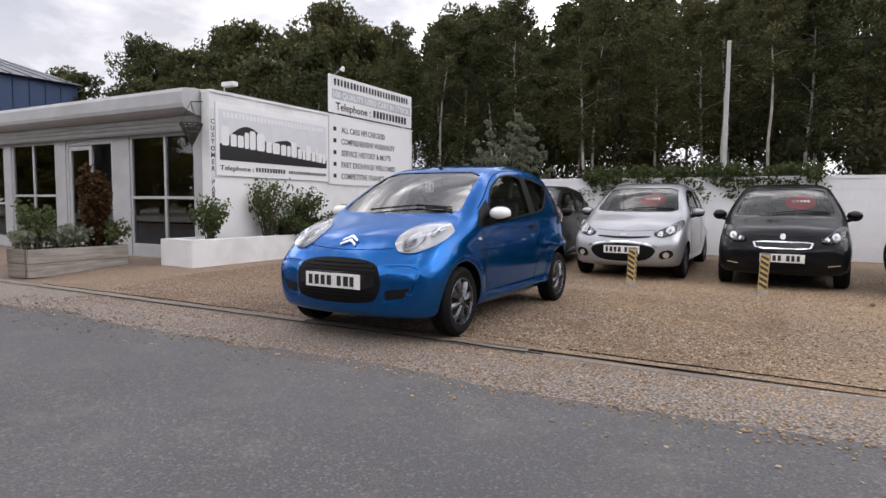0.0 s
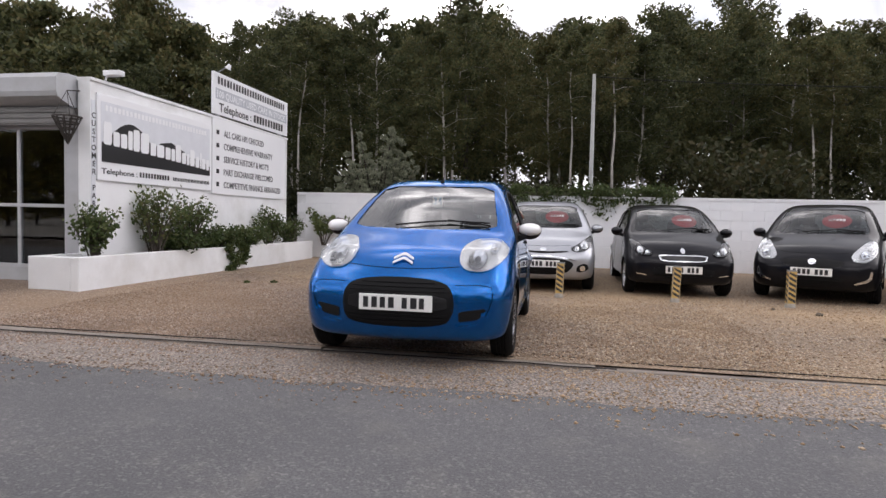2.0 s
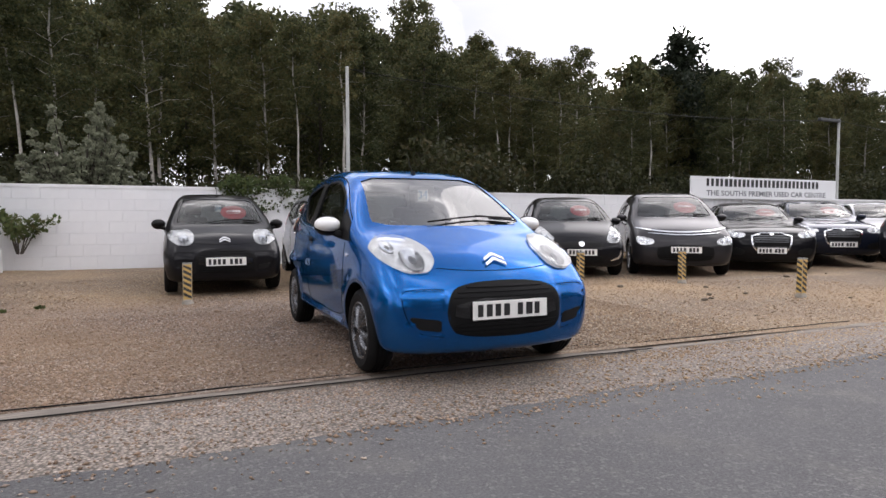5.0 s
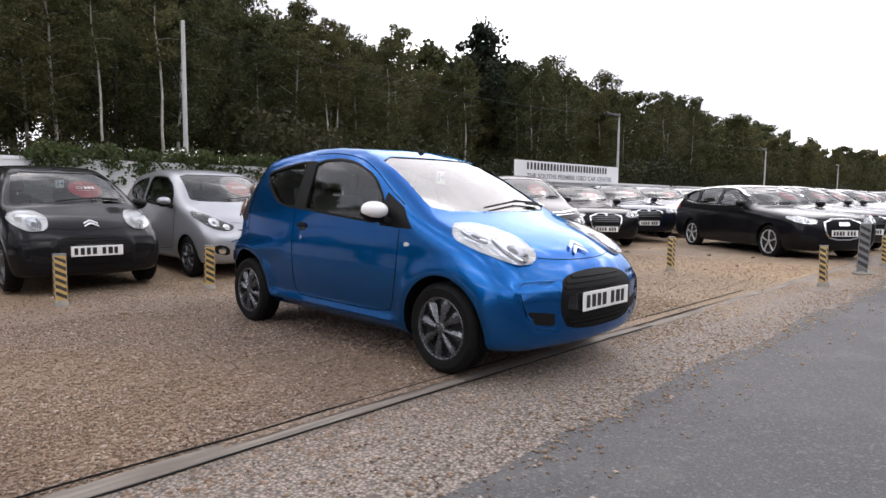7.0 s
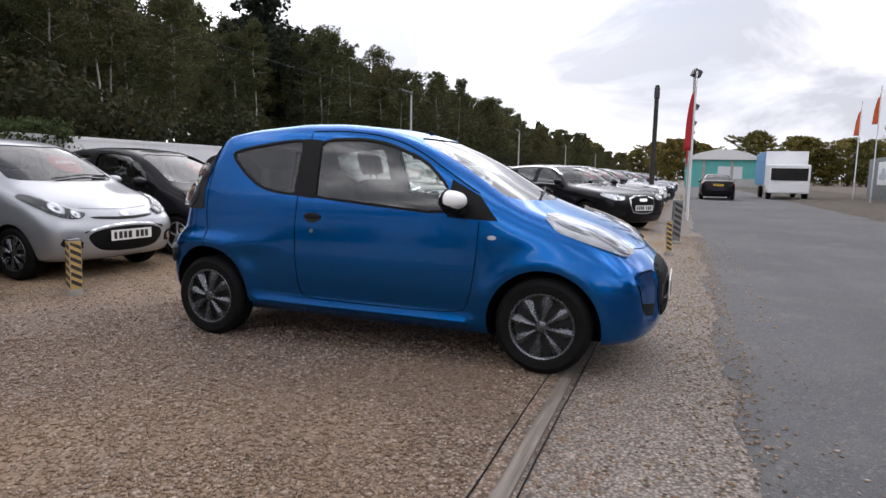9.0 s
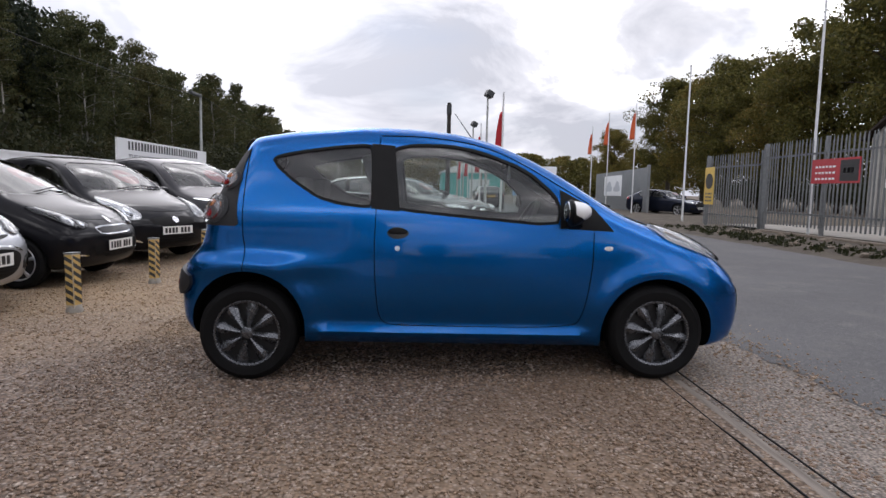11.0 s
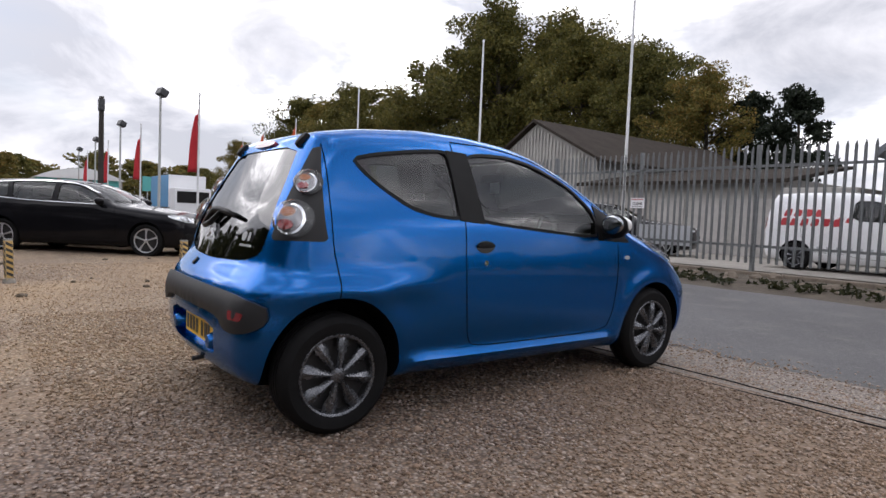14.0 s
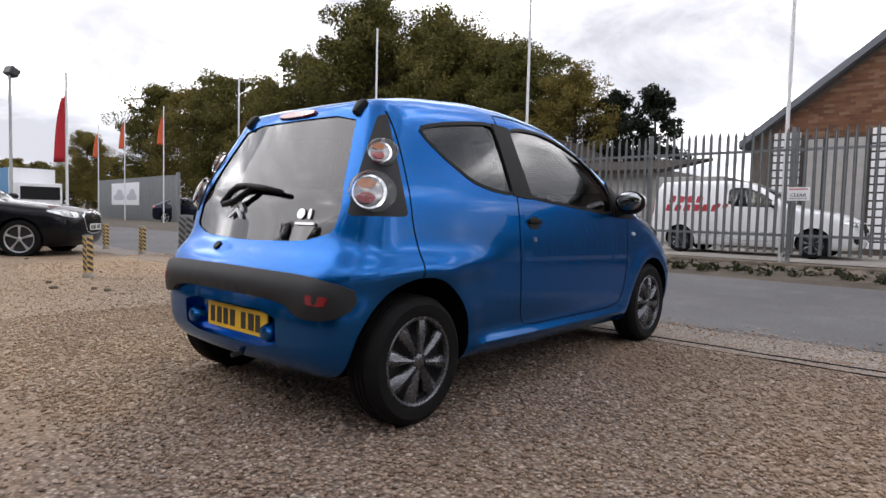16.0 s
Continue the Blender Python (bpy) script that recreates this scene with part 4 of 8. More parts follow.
    for q, mat, lift in c.get("side_bits", []):
        for s in "lr":
            patch("side_trim", sh, q, s, M[mat], car, lift, 0.012, 0.07)
    # lamps
    for s in (-1, 1):
        q = [(s * a, b) for a, b in c["lamp"]]
        h = patch("headlight", sh, q, "f", M[c.get("lamp_back", "reflector")], car, 0.002, 0.015, 0.03)
        for cx, cz, r, mat in c["bowls"]:
            patch("bowl_rim", sh, ellipse(s * cx, cz, r * 1.07, r * 1.07, 22), "f", M["lamp_grey"], h, 0.0045, 0.003, 0.03)
            patch("lamp_bowl", sh, ellipse(s * cx, cz, r, r, 22), "f", M[mat], h, 0.017, 0.016, 0.02, bulge=-0.012)
            patch("bulb_shield", sh, ellipse(s * cx, cz - r * 0.05, r * 0.34, r * 0.34, 14), "f", M["lamp_grey"], h, 0.010, 0.008, 0.02, bulge=0.006)
        patch("lamp_cover", sh, q, "f", M["glass_lamp"], h, 0.021, 0.019, 0.04, bulge=c.get("lamp_bulge", 0.01)).visible_shadow = False
        if "tail_lamp" in c:
            ax = "r" if s < 0 else "l"
            patch("tail_lamp", sh, c["tail_lamp"], ax, M["red_lens"], car, 0.004, 0.012, 0.06)
    # grille bars
    if "grille" in c:
        g = patch("grille", sh, c["grille"], "f", M[c.get("grille_mat", "grille_black")], car, 0.0025, 0.010, 0.03)
        xs, zs = [q[0] for q in c["grille"]], [q[1] for q in c["grille"]]
        for z in c.get("slats", []):
            row = [x for x in np.linspace(min(xs), max(xs), 60) if inside(c["grille"], x - 0.02, z) and inside(c["grille"], x + 0.02, z) and inside(c["grille"], x, z - 0.012) and inside(c["grille"], x, z + 0.012)]
            if len(row) > 4:
                patch("grille_slat", sh, [(row[0], z - 0.008), (row[-1], z - 0.008), (row[-1], z + 0.008), (row[0], z + 0.008)], "f", M[c.get("slat_mat", "grille_black")], g, 0.008, 0.008, 0.03)
    # number plates
    fp = sh.lay([(0, c["plate_z"])], "f", 0)[0]
    make_plate(car, Matrix.Translation((0, fp[1] - 0.010, c["plate_z"] - 0.055)) @ FACE_NY, "plate_white", c["seed"])
    if "rear_plate_z" in c:
        rp = sh.lay([(0, c["rear_plate_z"])], "b", 0)[0]
        make_plate(car, Matrix.Translation((c.get("rear_plate_x", 0), c.get("rear_plate_y", rp[1] + 0.01), c["rear_plate_z"] - 0.055)) @ FACE_PY, "plate_yellow", c["seed"], 0.50)
    # wheels
    for y in (0.0, c["base"]):
        for s in (-1, 1):
            w = make_wheel(car, s * (c["track"] - 0.085), y, c["wheel"], s, c["rims"], c["rim_r"])
            w.location.z += c.get("wheel_dz", (0, 0))[1 if y else 0]
    # mirrors
    for s, a in ((-1, "r"), (1, "l")):
        mp = sh.lay([c["mirror"]], a, 0)[0]
        make_mirror(car, mp[0] + s * 0.02, c["mirror"][0], c["mirror"][1], s, M[c.get("cap", colour)], M["mirror"])
    # cabin
    if c.get("cabin", True):
        z = c["floor"] - 0.05
        for x in (-0.34, 0.34):
            make_seat(car, x, c["seat_y"], z + c.get("seat_dz", 0))
        bm = bmesh.new()
        wb = c.get("bench_w", 0.56)
        add_box(bm, -wb, wb, c["bench_y"] - 0.05, c["bench_y"] + 0.07, z + 0.1, z + 0.42, 0.05, None)
        part("rear_bench", bm, M["cloth"], car)
        for x in (-0.33, 0.33):
            box("rear_headrest", x - 0.12, x + 0.12, c["bench_y"] - 0.02, c["bench_y"] + 0.07, z + 0.43, z + 0.58, M["cloth"], car, bevel=0.04)
        dy = c["dash_y"]
        box("dashboard", -c.get("dash_w", 0.6), c.get("dash_w", 0.6), dy - 0.14, dy + 0.18, c["floor"] + 0.02, c["floor"] + c.get("dash_h", 0.3), M["dash"], car, bevel=0.06)
        bm = bmesh.new()
        ringm = pose(-0.34, dy + 0.33, c["floor"] + 0.25, -62, 0, 0)
        sweep("steering_wheel", [ringm @ Vector((0.18 * math.cos(2 * math.pi * i / 24), 0.18 * math.sin(2 * math.pi * i / 24), 0)) for i in range(25)], [0.016] * 25, M["dash"], car, 6)
        for a in (0, 180, 270):
            vs = add_tube(bm, (0, 0, 0.0), (0.18 * math.cos(radians(a)), 0.18 * math.sin(radians(a)), 0), 0.02, 0.014, 6)
            bmesh.ops.transform(bm, matrix=ringm, verts=vs)
        part("steering_hub", bm, M["dash"], car, smooth=True)
        box("rear_view_mirror", -0.11, 0.11, c["rv"][0], c["rv"][0] + 0.02, c["rv"][1] - 0.03, c["rv"][1] + 0.03, M["black_plastic"], car, bevel=0.008)
    # wipers on the windscreen
    for line in c.get("wipers", []):
        p = [Vector(q) for q in sh.lay(soft_line(line), "f", 0.016)]
        make_wiper(car, [(a, b, 0.007) for a, b in zip(p, p[1:])], M["black_plastic"])
    if "sticker" in c:
        x, z, rx, rz, text = c["sticker"]
        st = patch("price_sticker", sh, ellipse(x, z, rx, rz, 28), "f", M["sticker_red"], car, -0.016, 0.003, 0.06, "red oval price sticker on the windscreen")
        p = sh.lay([(x, z), (x, z + 0.04)], "f", 0)
        up = Vector(p[1] - p[0]).normalized()
        nm = Vector((1, 0, 0)).cross(up)
        rot = Matrix((Vector((1, 0, 0)), up, nm)).transposed().to_4x4()
        words("price", text, rz * 0.62, Matrix.Translation(Vector(p[0]) + nm * -0.008 + up * (-rz * 0.1)) @ rot, M["sticker_white"], st, rx * 1.15, "CENTER")
    return car, sh

# ---- ground ----
def ss(x, a, b):
    t = min(1.0, max(0.0, (x - a) / (b - a)))
    return t * t * (3 - 2 * t)


def gz(x, y):
    """Height of the forecourt: level by the road, rising a little to the walls."""
    fall = (0.018 - 0.0155 * min(2.34, max(0.0, y))) * ss(-abs(x), -3.2, -1.4) * (1 - ss(y, 2.8, 4.4))
    fall -= 0.035 * ss(y, 3.4, 4.4) * (1 - ss(y, 6.4, 8.2)) * ss(x, -3.2, -2.4)
    return max(0.07 * ss(y, 5.5, 9.2), 0.10 * ss(-x, 2.8, 5.0) * ss(y, 0.0, 1.6)) + fall


def sheet(name, x0, x1, y0, y1, nx, ny, zf, material, label, edge=None):
    vs, fs = [], []
    for j in range(ny + 1):
        for i in range(nx + 1):
            x, y = x0 + (x1 - x0) * i / nx, y0 + (y1 - y0) * j / ny
            if edge and j in (0, ny):
                y += edge(x, j)
            vs.append((x, y, zf(x, y)))
    for j in range(ny):
        for i in range(nx):
            a = j * (nx + 1) + i
            fs.append((a, a + 1, a + nx + 2, a + nx + 1))
    ob = mesh_ob(name, vs, fs, material, smooth=True)
    return tagged(ob, label, "ground", kind="structure")


ob = sheet("ground", -1500, 1500, -1500, 1500, 2, 2, lambda x, y: -0.06, M["soil"], "rough bare soil ground reaching to the horizon")


def wob(s, f, a):
    return lambda x, j: a * (noise.noise((x * f, s, j * 3.0)) + 0.5 * noise.noise((x * f * 3.1, s + 4, j * 3.0)) + 0.3 * noise.noise((x * f * 8.0, s + 9, j * 3.0)))


tagged(sheet("road", -160, 260, -6.25, -1.0, 2600, 4, lambda x, y: -0.012 + 0.004 * noise.noise((x * 0.4, y * 0.6, 0)), M["asphalt"], "worn grey tarmac road with pale aggregate", wob(2.0, 0.8, 0.16)), category="road")
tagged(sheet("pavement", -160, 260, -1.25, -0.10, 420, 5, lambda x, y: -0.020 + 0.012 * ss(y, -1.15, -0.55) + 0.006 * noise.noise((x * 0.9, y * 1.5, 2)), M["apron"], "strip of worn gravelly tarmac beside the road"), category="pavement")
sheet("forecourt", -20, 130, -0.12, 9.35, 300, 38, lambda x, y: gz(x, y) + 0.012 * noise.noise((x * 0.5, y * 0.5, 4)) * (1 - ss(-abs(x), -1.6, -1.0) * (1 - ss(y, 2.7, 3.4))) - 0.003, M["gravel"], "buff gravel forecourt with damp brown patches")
tagged(sheet("verge", -60, 120, -14.5, -6.0, 240, 14, lambda x, y: -0.03 + 0.10 * ss(-y, 6.1, 6.9) + 0.05 * noise.noise((x * 0.8, y * 0.8, 9)) * ss(-y, 6.2, 7.0), M["verge"], "weedy soil verge strewn with rubble by the road", wob(5.0, 0.7, 0.2)), category="verge")
tagged(sheet("yard", -60, 17, -60, -9.0, 20, 10, lambda x, y: 0.14, M["concrete"], "grey concrete yard behind the fence"), category="ground")
tagged(sheet("bank", -160, 260, 9.45, 70, 120, 20, lambda x, y: 0.2 + 0.02 * (y - 9.4) + 0.25 * noise.noise((x * 0.2, y * 0.2, 5)), M["soil"], "shaded woodland floor behind the white wall"), category="ground")


def scatter_stones(name, boxes, size, z_of, material, label, category, seed):
    """Loose stones, thickest where the boxes say."""
    rng = np.random.default_rng(seed)
    octa = np.array([(1, 0, 0), (-1, 0, 0), (0, 1, 0), (0, -1, 0), (0, 0, 1), (0, 0, -0.6)], float)
    tri = np.array([(0, 2, 4), (2, 1, 4), (1, 3, 4), (3, 0, 4), (2, 0, 5), (1, 2, 5), (3, 1, 5), (0, 3, 5)])
    allv, allf, k = [], [], 0
    for x0, x1, y0, y1, n in boxes:
        px, py = rng.uniform(x0, x1, n), rng.uniform(y0, y1, n)
        sc = size * rng.lognormal(0, 0.3, n)
        for i in range(n):
            a = rng.uniform(0, 6.28)
            d = octa * (sc[i] * rng.uniform(0.75, 1.25), sc[i] * rng.uniform(0.6, 1.0), sc[i] * rng.uniform(0.35, 0.7)) * rng.uniform(0.8, 1.2, (6, 1))
            c, s = math.cos(a), math.sin(a)
            d = np.stack([d[:, 0] * c - d[:, 1] * s, d[:, 0] * s + d[:, 1] * c, d[:, 2]], 1)
            allv.append(d + (px[i], py[i], z_of(px[i], py[i]) + 0.003))
            allf.append(tri + k)
            k += 6
    v, f = np.vstack(allv), np.vstack(allf)
    me = bpy.data.meshes.new(name)
    me.vertices.add(len(v))
    me.vertices.foreach_set("co", v.ravel())
    me.loops.add(len(f) * 3)
    me.loops.foreach_set("vertex_index", f.ravel().astype(np.int32))
    me.polygons.add(len(f))
    me.polygons.foreach_set("loop_start", np.arange(0, len(f) * 3, 3, dtype=np.int32))
    me.update(calc_edges=True)
    me.materials.append(material)
    return tagged(new(name, me), label, category, kind="stuff")


scatter_stones("gravel_stones", [(-4.2, 3.0, -0.02, 3.4, 52000), (-4.2, 6.0, 3.4, 5.4, 11000), (-4.2, -2.2, -0.05, 1.2, 8000), (2.5, 8.0, -0.05, 3.4, 9000), (-4.0, 9.0, -0.5, -0.1, 9500), (-4.5, 9.0, -1.15, -0.5, 5500), (-4.5, 9.0, -1.5, -1.15, 500), (-4.2, 9.0, 5.4, 7.4, 7000)], 0.0095,
               lambda x, y: gz(x, y) + 0.012 * noise.noise((x * 0.5, y * 0.5, 4)) * (1 - ss(-abs(x), -1.6, -1.0) * (1 - ss(y, 2.7, 3.4))) - 0.003 if y > -0.1 else -0.012, M["stone"], "loose buff and brown gravel stones on the forecourt", "gravel", 11)

# timber edging between gravel and road
rnd = random.Random(5)
edging = empty("timber_edging", "weathered timber kerb boards half sunk in gravel", "edging", m=Matrix.Identity(4))
tagged(edging, kind="structure")
x = -9.0
while x < 14:
    n = rnd.uniform(2.1, 3.0)
    bm = bmesh.new()
    y = -0.13 + 0.02 * noise.noise((x, 0, 1)) - 0.012 * max(0, x)
    add_box(bm, 0, n - 0.012, -0.06, 0.06, -0.07, -0.003, 0.008)
    bmesh.ops.subdivide_edges(bm, edges=[e for e in bm.edges if abs((e.verts[0].co - e.verts[1].co).x) > 1], cuts=10)
    for v in bm.verts:
        v.co.z += 0.011 * noise.noise((v.co.x * 2 + x, v.co.y * 12, 3))
        v.co.y += 0.006 * noise.noise((v.co.x * 3 + x, 7, v.co.z * 5))
    ob = part("board", bm, M["timber"], edging, smooth=True)
    ob.matrix_basis = pose(x, y, 0.012 if x < 1 else -0.002, 0, 0, rnd.uniform(-0.7, 0.4))
    x += n
# black hose lying along the edging
for pts in ([(0.75, 0.13), (1.1, 0.09), (1.6, 0.0), (2.3, -0.02), (3.0, -0.01), (4.2, -0.03)], [(-5.2, -0.045), (-4.2, -0.055), (-3.1, -0.04), (-2.2, -0.058), (-1.2, -0.045), (-0.3, -0.055), (0.75, -0.05)], [(-5.0, -0.235), (-4.0, -0.215), (-2.8, -0.225), (-1.6, -0.21), (-0.6, -0.22), (0.3, -0.21), (1.5, -0.225)]):
    l = soft_line(pts, 3)
    tagged(sweep("cable", [(a[0], a[1], 0.014 + 0.006 * noise.noise((a[0] * 3, 0, a[1] * 9))) for a in l], [0.0045] * len(l), M["black_plastic"], None, 6), "thin black cable lying along the timber edging", "cable")

# ---- white block wall behind the cars ----
WALL_Y = 9.3
wall_n = box("wall_north", -5.2, 60, WALL_Y + 0.012, WALL_Y + 0.20, -0.05, 1.60, M["mortar"])
tagged(wall_n, "white painted concrete block wall behind the parked cars", "wall", kind="structure")
box("coping", -5.2, 60, WALL_Y - 0.012, WALL_Y + 0.212, 1.603, 1.66, M["white_block"], wall_n)


def block_mesh(w, h, d):
    bm = bmesh.new()
    add_box(bm, 0.002, w - 0.002, 0, d, 0.002, h - 0.002, 0.004)
    me = bpy.data.meshes.new("block")
    bm.to_mesh(me)
    bm.free()
    me.materials.append(M["white_block"])
    return me


BLK = block_mesh(0.44, 0.215, 0.03)
rnd = random.Random(8)
for j in range(8):
    for i in range(40):
        ob = new("block", BLK)
        ob.parent = wall_n
        ob.location = (-5.2 + i * 0.44 + (0.22 if j % 2 else 0), WALL_Y + rnd.uniform(-0.003, 0.004), -0.11 + j * 0.215)

# ---- site office with signs ----
SX, FY = -5.09, 2.46          # the sign wall looks to +x, the shop front to -y
office = tagged(box("office_wall_east", SX - 0.18, SX, FY, 8.46, -0.05, 2.80, M["render_white"]), "white rendered office wall that carries the signs", "wall", kind="structure")
tagged(box("office_wall_north", -14, SX - 0.183, 8.2, 8.4, -0.05, 2.8, M["render_white"]), "white rendered rear wall of the office", "wall", kind="structure")
tagged(box("office_wall_west", -14.2, -14.0, FY, 8.4, -0.05, 2.8, M["render_white"]), "white rendered far end wall of the office", "wall", kind="structure")
tagged(box("office_roof", -14.2, SX - 0.002, FY + 0.3, 8.44, 2.74, 2.86, M["roof_grey"]), "flat grey felt office roof", "roof", kind="structure")
tagged(box("office_floor", -14.0, SX - 0.183, FY + 0.02, 8.2, 0.02, 0.10, M["room_floor"]), "dark office carpet", "floor", kind="structure")
tagged(box("office_ceiling", -14.0, SX - 0.183, FY + 0.32, 8.2, 2.60, 2.70, M["room_dark"]), "dim office ceiling", "ceiling", kind="structure")
tagged(box("wall_partition", -14.0, SX - 0.183, 6.2, 6.3, 0.1, 2.6, M["room_dark"]), "dim partition wall inside the office", "wall", kind="structure")
# canopy fascia
can = empty("canopy", "white fascia canopy over the shop front", "canopy")
tagged(can, kind="structure")
bm = bmesh.new()
prof = [(FY - 0.22, 2.50), (FY - 0.30, 2.54), (FY - 0.32, 2.60), (FY - 0.32, 2.78), (FY - 0.28, 2.84), (FY - 0.1, 2.86), (FY + 0.3, 2.86), (FY + 0.3, 2.44), (FY - 0.05, 2.44)]
rows = [[bm.verts.new((x, *p)) for p in prof] for x in (-14.2, SX - 0.22)]
for i in range(len(prof)):
    j = (i + 1) % len(prof)
    bm.faces.new((rows[0][i], rows[0][j], rows[1][j], rows[1][i]))
bm.faces.new(rows[0]), bm.faces.new(rows[1])
part("fascia", bm, M["pier_paint"], can)
box("roller_box", -14.2, SX - 0.24, FY - 0.10, FY + 0.2, 2.20, 2.438, M["shutter"], can)
for i in range(3):
    box("shutter_slat", -14.2, SX - 0.24, FY - 0.115, FY - 0.10, 2.22 + i * 0.07, 2.275 + i * 0.07, M["shutter"], can, bevel=0.006)
# shop front: piers, windows, door
Z0, Z1 = 0.28, 2.20
front = empty("shop_front", "white framed shop front with dark glass", "shop front")
tagged(front, kind="structure")
for x0, x1 in ((-5.46, SX - 0.183), (-7.64, -7.16), (-9.48, -9.13), (-11.4, -11.10), (-14.2, -13.8)):
    box("pier", x0, x1, FY, FY + 0.18, -0.05, 2.2, M["pier_paint"], front)
box("plinth", -14.2, -5.46, FY + 0.02, FY + 0.16, -0.05, Z0, M["pier_paint"], front)


def window_unit(name, x0, x1, split, rail):
    w = empty(name, "white framed shop window with dark glass", "window")
    tagged(w, kind="structure")
    t = 0.045
    for a, b, z0, z1 in ((x0, x0 + t, Z0, Z1), (x1 - t, x1, Z0, Z1), (x0 + t, x1 - t, Z0, Z0 + t), (x0 + t, x1 - t, Z1 - t, Z1)):
        box("window_frame", a, b, FY + 0.02, FY + 0.08, z0, z1, M["white_frame"], w, bevel=0.004)
    for s in split:
        box("mullion", s - t / 2, s + t / 2, FY + 0.022, FY + 0.078, Z0 + t, Z1 - t, M["white_frame"], w, bevel=0.004)
    edges = [x0 + t] + [q for s in split for q in (s - t / 2, s + t / 2)] + [x1 - t]
    for a, b in zip(edges[::2], edges[1::2]):
        box("transom", a, b, FY + 0.022, FY + 0.078, rail - t / 2, rail + t / 2, M["white_frame"], w, bevel=0.004)
        for z0, z1 in ((Z0 + t, rail - t / 2), (rail + t / 2, Z1 - t)):
            box("pane", a, b, FY + 0.046, FY + 0.052, z0, z1, M["glass_shop"], w).visible_shadow = False


window_unit("window_1", -7.16, -5.46, [-6.23], 1.13)
window_unit("window_2", -11.10, -9.48, [-10.3], 1.16)
window_unit("window_3", -13.8, -11.4, [-12.6], 1.0)
door = empty("door_1", "white framed glazed double door standing partly open", "door")
tagged(door, kind="structure")
for a, b, z0, z1 in ((-9.13, -9.06, 0.12, 2.20), (-7.71, -7.64, 0.12, 2.20), (-9.06, -7.71, 2.10, 2.2)):
    box("door_frame", a, b, FY + 0.02, FY + 0.10, z0, z1, M["white_frame"], door, bevel=0.004)
bm = bmesh.new()
for a, b, z0, z1 in ((-9.055, -8.98, 0.13, 2.09), (-8.40, -8.32, 0.13, 2.09), (-8.98, -8.40, 0.13, 0.24), (-8.98, -8.40, 2.01, 2.09)):
    add_box(bm, a, b, FY + 0.03, FY + 0.075, z0, z1, 0.004)
leaf = part("door_leaf", bm, M["white_frame"], door)
box("door_pane", -8.98, -8.40, FY + 0.05, FY + 0.056, 0.24, 2.01, M["glass_shop"], leaf).visible_shadow = False
box("door_handle", -8.38, -8.355, FY - 0.01, FY + 0.03, 0.95, 1.25, M["chrome"], leaf, bevel=0.005)
# inside: a counter and desks seen dimly through the glass
tagged(box("desk", -6.9, -5.7, 4.0, 4.6, 0.1, 0.85, M["room_dark"], bevel=0.01), "plain grey desk inside the office", "desk")
for x, y, w in ((-6.35, 5.0, 0.5), (-10.6, 4.4, 0.9), (-9.9, 5.2, 0.6)):
    tagged(box("filing_cabinet", x - w / 2, x + w / 2, y, y + 0.5, 0.1, 1.05, M["sign_grey"], bevel=0.01), "pale grey cabinet inside the office", "cabinet")
tagged(box("display_board", -6.6, -5.8, 6.12, 6.195, 1.1, 2.0, M["sign_white"], bevel=0.01), "pale notice board on the office partition", "board")

# signs on the east wall
def board(name, label, y0, y1, z0, z1, material, d=0.03, x=SX):
    b = tagged(box(name, x + 0.002, x + d, y0, y1, z0, z1, M[material], bevel=0.003), label, "sign")
    return b


def on_wall(y, z, d=0.031, x=SX):
    return Matrix.Translation((x + d, y, z)) @ FACE_PX


big = board("company_sign", "large white company sign with a grey field and black swoosh", 2.56, 5.31, 1.49, 2.66, "sign_white")
box("grey_field", SX + 0.0305, SX + 0.033, 2.62, 5.25, 1.74, 2.56, M["sign_pale"], big)
sw = [(2.63, 1.745), (5.25, 1.745), (5.25, 1.90)] + [(5.25 - 0.03 * k, 1.90 + 0.12 * math.sin(min(1.0, k / 22) * math.pi * 0.55)) for k in range(1, 24)] + [(4.5, 2.08), (4.15, 2.19), (3.9, 2.15), (3.72, 2.06)] + [(3.62 - 0.09 * k, 2.05 + 0.28 * math.sin(math.pi * (k + 1) / 11)) for k in range(10)] + [(2.63, 2.0)]
prism("swoosh", sw, "x", SX + 0.0335, SX + 0.0355, M["sign_black"], big)
# the name: plain white blocks
y = 2.66
for k, (w, h) in enumerate(((0.19, 0.31), (0.15, 0.20), (0.15, 0.20), (0.11, 0.27), (0.16, 0.31), (0.22, 0.30), (0.15, 0.19), (0.21, 0.19), (0.15, 0.19), (0.11, 0.19), (0.17, 0.28), (0.13, 0.18), (0.09, 0.18), (0.16, 0.27), (0.13, 0.18), (0.06, 0.27), (0.13, 0.18), (0.10, 0.18))):
    z0 = 1.985 - 0.155 * ((y - 2.66) / 2.56) ** 1.2
    prism("name_block", rounded([(y, z0), (y + w * 0.84, z0), (y + w * 0.84, z0 + h), (y, z0 + h)], 1, 0.12), "x", SX + 0.036, SX + 0.0385, M["sign_white"], big)
    y += w
bars("strapline_bars", 30, 2.45, 0.075, on_wall(2.70, 2.44, 0.0335), M["sign_white"], big, 0.2, 31)
words("sign_lettering", "Telephone :", 0.075, on_wall(2.63, 1.585), M["sign_black"], big, 0.72)
bars("number_bars", 11, 0.72, 0.075, on_wall(3.40, 1.585), M["sign_black"], big, 0.25, 4)
bars("address_bars", 24, 1.05, 0.055, on_wall(4.20, 1.59), M["sign_black"], big, 0.3, 6)
